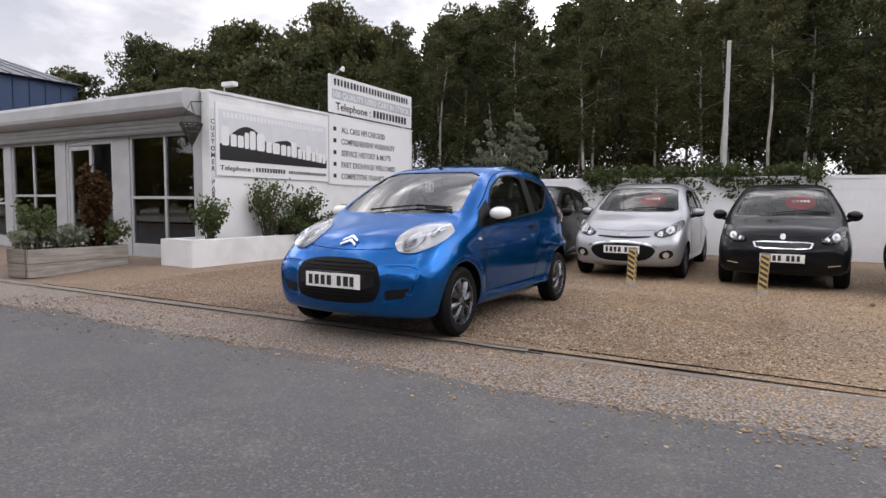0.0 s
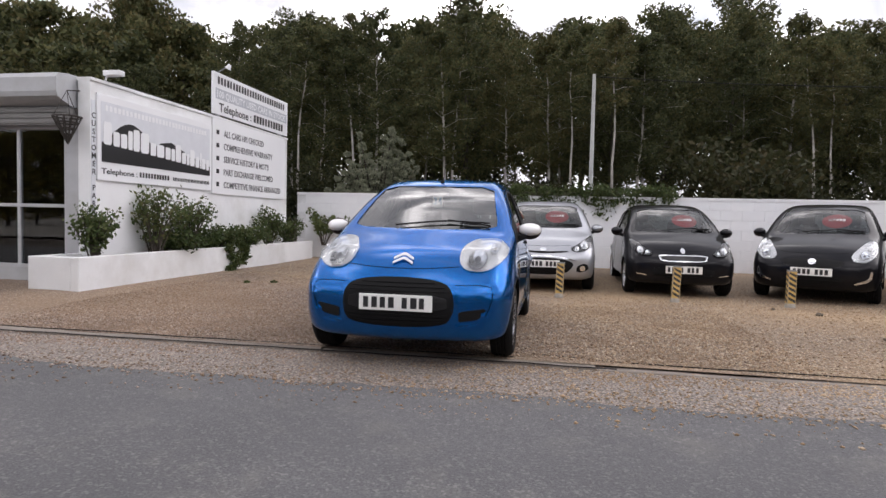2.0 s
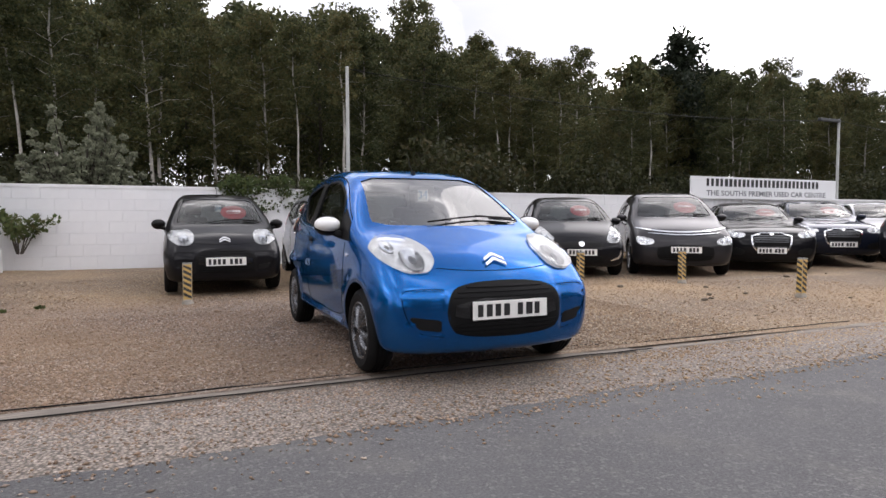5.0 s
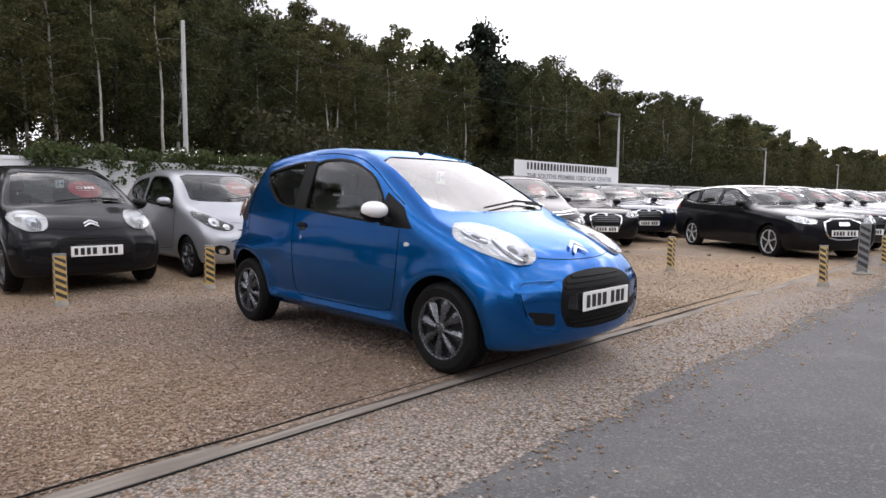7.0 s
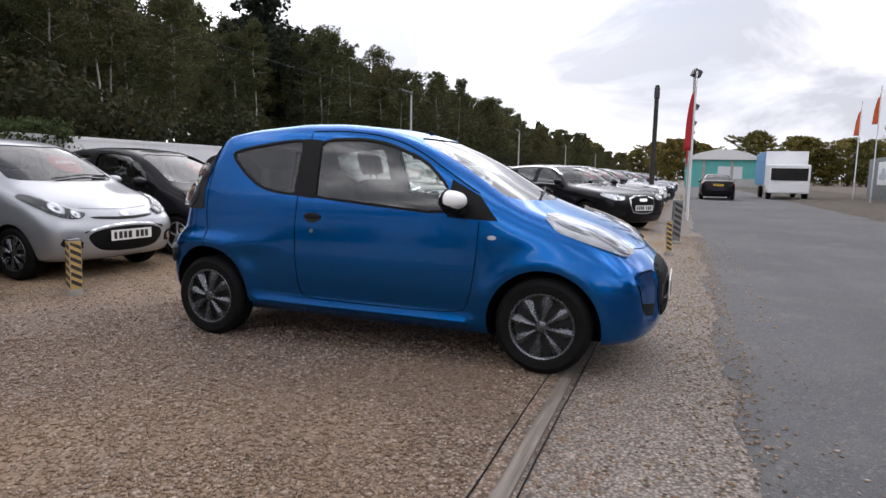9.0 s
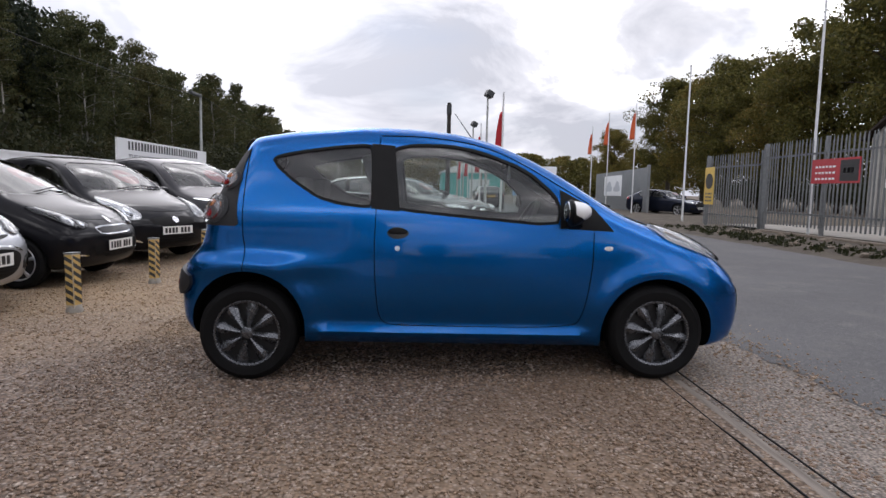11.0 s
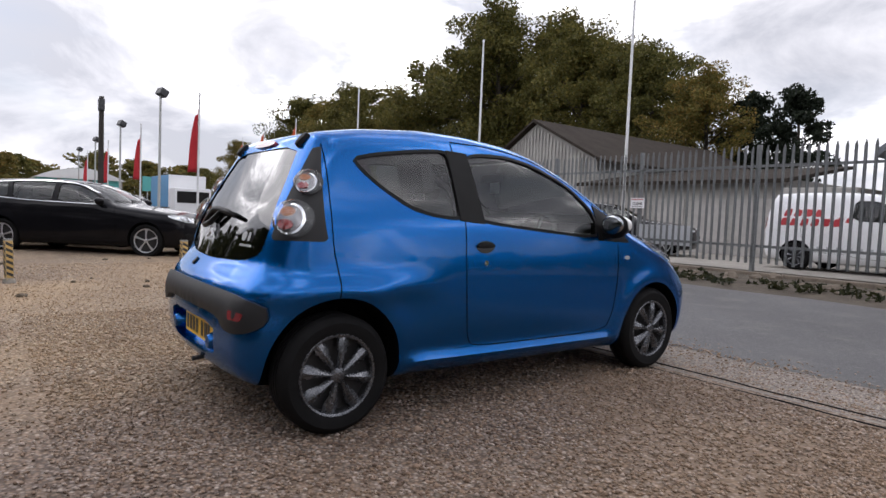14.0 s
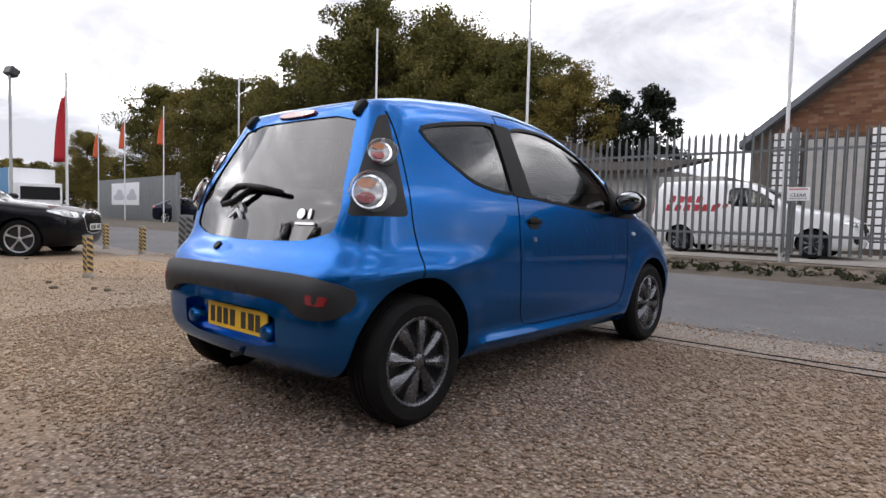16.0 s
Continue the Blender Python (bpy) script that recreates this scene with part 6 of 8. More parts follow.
    # rear wiper
    for line, thick in (([(0.275, 0.893), (0.225, 0.948), (0.175, 0.972), (0.10, 0.975), (-0.04, 0.966), (-0.20, 0.945)], (0.016, 0.018, 0.017, 0.015, 0.012)), ([(0.26, 0.888), (0.16, 0.905), (0.085, 0.945), (0.05, 0.968)], (0.016, 0.013, 0.012))):
        p = [Vector(q) for q in sh.lay(line, "b", 0.022)]
        make_wiper(car, [(a, b, r) for a, b, r in zip(p, p[1:], thick)], M["black_plastic"], "rear_wiper")
    patch("wiper_base", sh, ellipse(0.21, 0.70, 0.020, 0.018, 14), "b", M["black_plastic"], car, 0.008, 0.012, 0.05)
    # antenna, and a paper number hung from the mirror
    z = float(sh.top(0.98))
    tube("antenna", (0, 1.0, z - 0.02), (0.0, 1.16, z + 0.20), 0.004, M["black_plastic"], car, 0.002)
    lathe("antenna_base", [(0.001, 0.03), (0.012, 0.028), (0.025, 0.0), (0.025, -0.03)], M["black_plastic"], car, 14, "Z", m=pose(0, 1.0, z, 0, 0, 0))
    tag = box("stock_tag", -0.045, 0.045, 0.78, 0.783, 1.17, 1.265, M["sign_white"], car)
    words("tag_number", "34", 0.06, Matrix.Translation((0, 0.7795, 1.195)) @ FACE_NY, M["lorry_blue"], tag, None, "CENTER")
    tube("tow_bar", (-0.06, 2.70, 0.24), (-0.06, 2.79, 0.23), 0.012, M["dark_metal"], car)


blue, blue_sh = make_car("hatchback", "bright blue three-door hatchback with white mirror caps", CITY, "blue", pose(-0.032, 0, 0))
blue_details(blue, blue_sh)


def repaint(ob, old, fresh, name_of=lambda o: True):
    for o in (ob, *ob.children_recursive):
        if o.data and any(m == old for m in o.data.materials) and name_of(o):
            o.data = o.data.copy()
            for i, m in enumerate(o.data.materials):
                if m == old:
                    o.data.materials[i] = fresh


def sticker_on(car, sh, x, z, rx, rz, text):
    st = patch("price_sticker", sh, ellipse(x, z, rx, rz, 28), "f", M["sticker_red"], car, -0.016, 0.003, 0.06, "red oval price sticker on the windscreen")
    p = sh.lay([(x, z), (x, z + 0.04)], "f", 0)
    up = Vector(p[1] - p[0]).normalized()
    nm = Vector((1, 0, 0)).cross(up)
    rot = Matrix((Vector((1, 0, 0)), up, nm)).transposed().to_4x4()
    words("price", text, rz * 0.55, Matrix.Translation(Vector(p[0]) + nm * -0.008 + up * (-rz * 0.05)) @ rot, M["sticker_white"], st, rx * 1.1, "CENTER")
    words("price", "_______", rz * 0.1, Matrix.Translation(Vector(p[0]) + nm * -0.008 + up * (-rz * 0.45)) @ rot, M["sticker_white"], st, rx * 0.9, "CENTER")


dark = copy_thing(blue, pose(-1.25, 5.56, gz(-1.25, 5.7)))
repaint(dark, M["blue"], M["black"])
repaint(dark, M["white_cap"], M["black_plastic"])
repaint(dark, M["glass_screen"], M["glass_front"])
dark.name = "hatchback"
tagged(dark, "black three-door hatchback parked against the white wall")
sticker_on(dark, blue_sh, 0.20, 1.17, 0.19, 0.105, "\u00a33395")


def warp(c, wb, height, front, rear, half, **more):
    """The same kind of hatchback at other sizes."""
    kz, kx, b = height / 1.464, half / 0.793, c["base"]
    kf, kr, km = front / -0.655, (rear - wb) / (2.80 - b), wb / b

    def Y(y):
        return y * kf if y < 0 else (y * km if y < b else wb + (y - b) * kr)

    def yz(q):
        return [(Y(p[0]), p[1] * kz) for p in q]

    def xz(q):
        return [(p[0] * kx, p[1] * kz) for p in q]
    d = dict(c)
    d["top"], d["front"], d["rear"] = yz(c["top"]), [(z * kz, Y(y)) for z, y in c["front"]], [(z * kz, Y(y)) for z, y in c["rear"]]
    d["side"], d["plan"] = [(z * kz, w * kx) for z, w in c["side"]], [(Y(y), k) for y, k in c["plan"]]
    d["side_glass"], d["side_black"], d["seams"] = [yz(q) for q in c["side_glass"]], [yz(q) for q in c["side_black"]], [yz(q) for q in c["seams"]]
    d["screen"], d["back"], d["lamp"], d["grille"] = xz(c["screen"]), xz(c["back"]), xz(c["lamp"]), xz(c["grille"])
    d["seams_f"], d["wipers"] = [xz(c["seams_f"][0])], [xz(q) for q in c["wipers"]]
    d["bowls"] = [(a * kx, z * kz, r, m) for a, z, r, m in c["bowls"]]
    d["front_bits"], d["slats"] = [(xz(q), m, l) for q, m, l in c["front_bits"]], [z * kz for z in c["slats"]]
    d["base"], d["track"], d["floor"], d["core"], d["mid"] = wb, half - 0.02, 0.64 * kz, (-0.15, Y(2.30), 0.6), wb / 2
    d["screen_to"], d["back_from"], d["plate_z"], d["rear_plate_z"] = Y(1.15), Y(1.9), 0.475 * kz, 0.6
    d.pop("rear_plate_y"), d.pop("rear_plate_x")
    d["mirror"], d["seat_y"], d["bench_y"], d["dash_y"], d["rv"] = (Y(0.5), 0.965 * kz), Y(1.28), Y(2.08), Y(0.40), (Y(0.8), 1.27 * kz)
    d["rows"], d["cols"] = 84, 88
    d["tail_lamp"] = yz([(2.40, 1.15), (2.36, 0.90), (2.52, 0.88), (2.47, 1.05)])
    d.pop("screen_glass"), d.pop("arch_z"), d.pop("scoop"), d.pop("wheel_dz")
    d["arch"] = 0.302
    d["lamp_back"] = "reflector"
    d.update(more)
    d.pop("recess")
    d.pop("cap", None) if "cap" not in more else None
    return d


def mirror_x(q):
    return [(-a, b) for a, b in q][::-1]


# silver five-door: swept lamps, wide low grille, fog lamp corners
five = [[(1.60, 1.36), (1.35, 1.372), (1.03, 1.345), (0.76, 1.235), (0.58, 1.10), (0.52, 1.0), (0.55, 0.93), (1.10, 0.955), (1.56, 0.985)], [(2.34, 1.22), (2.1, 1.32), (1.70, 1.36), (1.67, 0.99), (2.05, 1.04), (2.28, 1.12)]]
five = [rounded(q, 1, 0.15) for q in five]
fog = rounded([(0.52, 0.43), (0.68, 0.47), (0.715, 0.36), (0.52, 0.31)], 1)
silver_c = warp(CITY, 2.385, 1.50, -0.74, 2.92, 0.83, rims="trim", seed=14, lamp_back="steel_dark", side_glass=five, side_black=[], cap="silver",
                lamp=rounded([(0.40, 0.68), (0.52, 0.735), (0.68, 0.84), (0.755, 0.88), (0.775, 0.79), (0.70, 0.67), (0.52, 0.625)], 1), bowls=[(0.63, 0.735, 0.055, "reflector"), (0.515, 0.675, 0.036, "reflector")],
                grille=rounded([(-0.50, 0.50), (0, 0.56), (0.50, 0.50), (0.42, 0.34), (0.25, 0.28), (-0.25, 0.28), (-0.42, 0.34)], 2), slats=[0.36, 0.33, 0.30], plate_z=0.45,
                front_bits=[(fog, "black_plastic", 0.003), (mirror_x(fog), "black_plastic", 0.003), (ellipse(0.61, 0.385, 0.042, 0.042, 16), "chrome", 0.008), (ellipse(-0.61, 0.385, 0.042, 0.042, 16), "chrome", 0.008),
                            (rounded([(-0.40, 0.655), (0, 0.635), (0.40, 0.655), (0.36, 0.628), (0, 0.605), (-0.36, 0.628)], 1), "black_plastic", 0.003), (ellipse(0, 0.665, 0.052, 0.028, 18), "chrome", 0.012), (ribbon(soft_line([(-0.50, 0.50), (-0.30, 0.555), (0, 0.575), (0.30, 0.555), (0.50, 0.50)]), 0.016), "chrome", 0.006)],
                seams=[[(1.63, 1.38), (1.62, 1.0), (1.60, 0.42), (1.52, 0.34), (0.50, 0.34), (0.42, 0.5), (0.40, 0.9)], [(1.70, 1.38), (1.69, 0.6), (1.95, 0.4)]], sticker=(0.20, 1.21, 0.20, 0.105, "\u00a35375"))
make_car("hatchback", "silver five-door hatchback parked against the white wall", silver_c, "silver", pose(0.84, 5.62, gz(1, 5.7), 0, 0, 0))

# black small hatchback with an oblong chrome-rimmed grille
chrome_bar = rounded([(-0.36, 0.64), (0.36, 0.64), (0.32, 0.545), (-0.32, 0.545)], 1, 0.15)
inner_bar = rounded([(-0.335, 0.625), (0.335, 0.625), (0.302, 0.56), (-0.302, 0.56)], 1, 0.15)
oblong_c = warp(CITY, 2.34, 1.46, -0.68, 2.78, 0.81, seed=21, side_glass=five, side_black=[], plate_z=0.425, rims="alloy",
             lamp=rounded([(0.41, 0.655), (0.50, 0.70), (0.63, 0.80), (0.715, 0.86), (0.735, 0.76), (0.64, 0.63), (0.50, 0.61)], 1), bowls=[(0.60, 0.70, 0.045, "reflector"), (0.50, 0.66, 0.03, "chrome")], lamp_back="gloss_black",
             grille=rounded([(-0.46, 0.47), (0.46, 0.47), (0.42, 0.29), (-0.42, 0.29)], 1), slats=[0.345, 0.315],
             front_bits=[(chrome_bar, "chrome", 0.006), (inner_bar, "gloss_black", 0.012), (ellipse(0, 0.70, 0.033, 0.038, 14), "silver_badge", 0.008), (ribbon([(0.52, 0.335), (0.66, 0.352)], 0.014), "chrome", 0.005), (ribbon([(-0.66, 0.352), (-0.52, 0.335)], 0.014), "chrome", 0.005)],
             sticker=(0.20, 1.18, 0.20, 0.105, "\u00a35995"))
make_car("hatchback", "black small hatchback with a chrome-rimmed grille parked by the wall", oblong_c, "black", pose(2.92, 5.54, gz(3, 5.6)))

# black compact hatchback with upright lamps
upright_c = warp(CITY, 2.43, 1.51, -0.78, 3.02, 0.845, seed=33, side_glass=five, side_black=[], plate_z=0.465, rims="alloy", wheel=0.295, arch=0.335, rim_r=0.205,
               lamp=rounded([(0.46, 0.70), (0.60, 0.86), (0.70, 0.92), (0.745, 0.87), (0.76, 0.72), (0.66, 0.62), (0.50, 0.625)], 1, 0.2), bowls=[(0.62, 0.71, 0.055, "chrome"), (0.68, 0.81, 0.035, "reflector")],
               grille=rounded([(-0.42, 0.42), (0.42, 0.42), (0.36, 0.28), (-0.36, 0.28)], 1), slats=[0.385, 0.345, 0.31],
               front_bits=[(rounded([(-0.42, 0.655), (0.42, 0.655), (0.34, 0.53), (-0.34, 0.53)], 1), "black_plastic", 0.004), (ellipse(0, 0.61, 0.05, 0.042, 12), "chrome", 0.010),
                           (rounded([(0.70, 0.50), (0.725, 0.50), (0.715, 0.36), (0.52, 0.30), (0.52, 0.325), (0.68, 0.385)], 1), "chrome", 0.008), (mirror_x(rounded([(0.70, 0.50), (0.725, 0.50), (0.715, 0.36), (0.52, 0.30), (0.52, 0.325), (0.68, 0.385)], 1)), "chrome", 0.008)],
               sticker=(0.20, 1.23, 0.20, 0.11, "\u00a37995"))
make_car("hatchback", "black compact hatchback with tall clear headlights", upright_c, "black", pose(5.00, 5.60, gz(5, 5.6), 0, 0, -26))

# graphite people carrier
mpv_c = warp(CITY, 2.785, 1.62, -0.88, 3.52, 0.905, seed=41, side_glass=five, side_black=[], plate_z=0.50, rims="alloy", wheel=0.325, arch=0.365, rim_r=0.215, floor=0.72,
             lamp=rounded([(0.52, 0.66), (0.64, 0.70), (0.80, 0.74), (0.82, 0.63), (0.74, 0.58), (0.56, 0.59)], 1), bowls=[(0.65, 0.645, 0.04, "chrome"), (0.74, 0.665, 0.035, "chrome")],
             grille=rounded([(-0.46, 0.58), (0.46, 0.58), (0.50, 0.40), (0.40, 0.30), (-0.40, 0.30), (-0.50, 0.40)], 1), slats=[0.40, 0.37, 0.34],
             front_bits=[(rounded([(-0.80, 0.895), (-0.4, 0.835), (0, 0.82), (0.4, 0.835), (0.80, 0.895), (0.80, 0.875), (0.4, 0.812), (0, 0.795), (-0.4, 0.812), (-0.80, 0.875)], 1), "chrome", 0.010),
                         (rounded([(-0.62, 0.80), (0, 0.765), (0.62, 0.80), (0.60, 0.785), (0, 0.745), (-0.60, 0.785)], 1), "chrome", 0.010)],
             sticker=(0.25, 1.30, 0.22, 0.115, "\u00a312995"))
make_car("people_carrier", "graphite grey people carrier with slim chrome bars", mpv_c, "graphite", pose(6.92, 4.98, gz(7, 5.0), 0, 0, -34))

SALOON = dict(CITY)
SALOON.update(
    top=[(-0.88, 0.74), (-0.78, 0.80), (-0.45, 0.875), (0.0, 0.93), (0.4, 0.97), (0.6, 1.0), (0.8, 1.10), (1.1, 1.27), (1.4, 1.38), (1.75, 1.43), (2.2, 1.435), (2.6, 1.39), (2.95, 1.26), (3.2, 1.12), (3.35, 1.07), (3.7, 1.04), (3.9, 1.02)],
    front=[(0.16, -0.70), (0.24, -0.80), (0.38, -0.85), (0.52, -0.855), (0.64, -0.84), (0.72, -0.82), (0.80, -0.77), (0.88, -0.66)],
    rear=[(0.2, 3.64), (0.3, 3.74), (0.5, 3.77), (0.8, 3.74), (0.95, 3.72), (1.05, 3.68), (1.2, 3.6)],
    side=[(0.2, 0.82), (0.3, 0.86), (0.5, 0.885), (0.65, 0.89), (0.8, 0.885), (0.92, 0.86), (1.0, 0.835), (1.15, 0.76), (1.3, 0.68), (1.44, 0.58)],
    plan=[(-0.8, 0.95), (-0.2, 0.98), (0.6, 1.0), (2.2, 1.0), (3.0, 0.985), (3.7, 0.93)],
    wrap=0.16, crown=0.05, nose=0.26, tail=0.14, r_front=0.09, r_rear=0.08, r_side=0.11, bottom=0.19, flare=0.015, arch=0.355, wheel=0.318, base=2.78, track=0.87,
    rims="alloy", rim_r=0.225, core=(-0.3, 3.2, 0.6), mid=1.7, floor=0.70, rows=84, cols=88,
    side_glass=[rounded([(1.78, 1.355), (1.45, 1.335), (1.15, 1.22), (0.92, 1.09), (0.88, 0.985), (1.75, 1.0)], 1, 0.15), rounded([(2.80, 1.16), (2.55, 1.30), (2.2, 1.362), (1.86, 1.36), (1.84, 1.0), (2.6, 1.03)], 1, 0.15)],
    side_black=[], seams=[[(1.82, 1.39), (1.81, 0.98), (1.80, 0.45), (1.72, 0.33), (0.62, 0.32), (0.56, 0.55), (0.62, 0.95)], [(2.76, 1.05), (2.62, 0.85), (2.40, 0.60), (2.36, 0.33), (1.85, 0.33)]],
    seams_f=[[(-0.62, 0.78), (0, 0.755), (0.62, 0.78)]], swage=(0.3, 0.80, 3.4, 0.86, 0.010),
    screen=rounded([(-0.55, 1.375), (0.55, 1.375), (0.68, 1.04), (0.5, 1.01), (0, 1.0), (-0.5, 1.01), (-0.68, 1.04)], 1, 0.1), screen_to=1.5,
    back=rounded([(-0.50, 1.36), (0.50, 1.36), (0.60, 1.16), (-0.60, 1.16)], 1, 0.1), back_from=2.3,
    lamp=rounded([(0.44, 0.755), (0.60, 0.785), (0.80, 0.82), (0.84, 0.76), (0.76, 0.69), (0.52, 0.67)], 1), bowls=[(0.62, 0.725, 0.042, "chrome"), (0.73, 0.745, 0.035, "reflector")],
    grille=rounded([(-0.34, 0.76), (0.34, 0.76), (0.33, 0.55), (0.25, 0.42), (-0.25, 0.42), (-0.33, 0.55)], 1), slats=[0.72, 0.68, 0.64, 0.60, 0.50, 0.46],
    front_bits=[(rounded([(-0.37, 0.785), (0.37, 0.785), (0.36, 0.54), (0.27, 0.395), (-0.27, 0.395), (-0.36, 0.54)], 1), "chrome", 0.0012), (rounded([(0.46, 0.45), (0.76, 0.50), (0.72, 0.34), (0.48, 0.33)], 1), "black_plastic", 0.003), (mirror_x(rounded([(0.46, 0.45), (0.76, 0.50), (0.72, 0.34), (0.48, 0.33)], 1)), "black_plastic", 0.003),
                (ellipse(0, 0.755, 0.04, 0.03, 16), "chrome", 0.010)],
    slat_mat="lamp_grey", side_bits=[], plate_z=0.43, rear_plate_z=0.82, seed=51, mirror=(0.86, 1.02), seat_y=1.55, seat_dz=-0.27, bench_y=2.5, dash_y=0.80, rv=(1.2, 1.28), tail_lamp=rounded([(3.62, 0.98), (3.40, 0.95), (3.45, 0.84), (3.68, 0.84)], 1),
    wipers=[[(-0.15, 1.03), (0.2, 1.05), (0.6, 1.08)], [(-0.6, 1.03), (-0.2, 1.04), (0.1, 1.06)]], sticker=(0.25, 1.21, 0.20, 0.085, "\u00a39995"))
SALOON.pop("screen_glass"), SALOON.pop("arch_z"), SALOON.pop("scoop"), SALOON.pop("wheel_dz"), SALOON.pop("sill"), SALOON.pop("swage_w"), SALOON.pop("cap"), SALOON.pop("recess"), SALOON.pop("rear_plate_y"), SALOON.pop("rear_plate_x")
ESTATE = dict(SALOON)
ESTATE.update(
    top=SALOON["top"][:11] + [(2.7, 1.42), (3.2, 1.385), (3.5, 1.35), (3.8, 1.31)],
    rear=[(0.2, 3.68), (0.3, 3.78), (0.5, 3.81), (0.8, 3.77), (0.95, 3.72), (1.15, 3.58), (1.3, 3.44), (1.4, 3.34)],
    side_glass=SALOON["side_glass"][:1] + [rounded([(2.72, 1.345), (2.3, 1.372), (1.86, 1.37), (1.84, 1.0), (2.62, 1.03)], 1, 0.1), rounded([(3.36, 1.22), (3.1, 1.31), (2.80, 1.345), (2.70, 1.04), (3.2, 1.10)], 1, 0.15)],
    back=rounded([(-0.52, 1.30), (0.52, 1.30), (0.60, 1.02), (-0.60, 1.02)], 1, 0.1), back_from=2.9, core=(-0.3, 3.25, 0.6), seed=61,
    side_bits=[(ribbon(soft_line([(0.86, 0.975), (1.8, 0.988), (2.7, 1.02), (3.3, 1.09), (3.43, 1.20), (3.2, 1.31), (2.6, 1.375), (1.9, 1.388), (1.4, 1.35), (1.05, 1.19)]), 0.014), "chrome", 0.003)],
    tail_lamp=rounded([(3.66, 0.98), (3.42, 0.98), (3.46, 0.86), (3.72, 0.86)], 1), slat_mat="grille_black", plate_z=0.52,
    front_bits=SALOON["front_bits"][:3] + [(ellipse(q, 0.685, 0.034, 0.034, 16), "chrome", 0.014) for q in (-0.075, -0.025, 0.025, 0.075)])
est_car, est_sh = make_car("estate_car", "black estate car with chrome window trim and silver alloys", ESTATE, "black", pose(10.02, 0.72, -0.03, 0, 0, -38))
sal_car, sal_sh = make_car("saloon_car", "black saloon car with a broad chrome grille", SALOON, "black", pose(9.35, 5.05, gz(9, 5), 0, 0, -40))
sal2 = copy_thing(sal_car, pose(11.9, 5.3, 0.03, 0, 0, -40))
repaint(sal2, M["black"], M["navy"])
tagged(sal2, "dark navy saloon car in the rear row")
sal3 = copy_thing(sal_car, pose(12.6, 0.75, 0, 0, 0, -38))
repaint(sal3, M["black"], M["graphite"])
tagged(sal3, "dark grey saloon car in the front row beside the road")
silver_far = copy_thing(sal_car, pose(14.6, 5.4, 0.03, 0, 0, -40))
repaint(silver_far, M["black"], M["silver"])
tagged(silver_far, "silver saloon car in the rear row")
white_far = copy_thing(sal_car, pose(17.9, 0.8, 0, 0, 0, -38))
repaint(white_far, M["black"], M["car_white"])
tagged(white_far, "white saloon car in the front row beside the road")
row = [est_car, sal3, sal_car, silver_far, white_far, sal2]
rnd = random.Random(12)
for k, x in enumerate((15.2, 20.6, 23.2, 25.9, 28.6, 31.4, 34.2, 37.2, 40.4, 43.8)):
    copy_thing(row[(k * 2 + 1) % 6], pose(x, 0.9 + rnd.uniform(-0.3, 0.3), 0, 0, 0, -38 + rnd.uniform(-3, 3)))
for k, x in enumerate((17.4, 20.2, 23.0, 25.8, 28.8, 32.0, 35.2)):
    copy_thing(row[(k * 5 + 3) % 6], pose(x, 5.4 + rnd.uniform(-0.3, 0.3), 0.03, 0, 0, -40 + rnd.uniform(-3, 3)))

# white estate behind the fence with red and grey markings
VAN = dict(ESTATE)
VAN.update(
    top=[(-0.88, 0.80), (-0.78, 0.88), (-0.45, 0.97), (0.0, 1.05), (0.3, 1.10), (0.5, 1.18), (0.75, 1.36), (1.05, 1.55), (1.35, 1.66), (1.8, 1.70), (2.6, 1.71), (3.4, 1.68), (3.8, 1.64)],
    rear=[(0.2, 3.50), (0.3, 3.58), (0.5, 3.60), (0.9, 3.59), (1.2, 3.55), (1.5, 3.48), (1.68, 3.40)],
    side=[(0.2, 0.80), (0.3, 0.85), (0.5, 0.88), (0.9, 0.875), (1.1, 0.85), (1.3, 0.80), (1.5, 0.75), (1.7, 0.68)],
    side_glass=[rounded([(1.72, 1.50), (1.35, 1.50), (1.05, 1.38), (0.80, 1.20), (0.76, 1.08), (1.72, 1.10)], 1, 0.15)],
    seams=[[(1.78, 1.58), (1.77, 1.05), (1.76, 0.45), (1.68, 0.33), (0.62, 0.32), (0.56, 0.55), (0.60, 1.05)], [(2.70, 1.58), (2.69, 0.42), (1.82, 0.40)]],
    screen=rounded([(-0.56, 1.58), (0.56, 1.58), (0.68, 1.16), (0, 1.12), (-0.68, 1.16)], 1, 0.1), back=rounded([(-0.55, 1.52), (0.55, 1.52), (0.60, 1.12), (-0.60, 1.12)], 1, 0.1), side_bits=[],
    tail_lamp=rounded([(3.56, 1.20), (3.44, 1.20), (3.46, 0.86), (3.60, 0.86)], 1), rims="trim", rim_r=0.20, wheel=0.305, arch=0.345, mirror=(0.74, 1.12), cabin=False, wipers=[], seed=71)
VAN.pop("sticker")
wc, est_sh = make_car("van", "white small van with red side markings behind the fence", VAN, "car_white", pose(0.10, -11.4, 0.14, 0, 0, -90), "vehicles behind the fence")
wc["category"] = "van"
rm = random.Random(70)
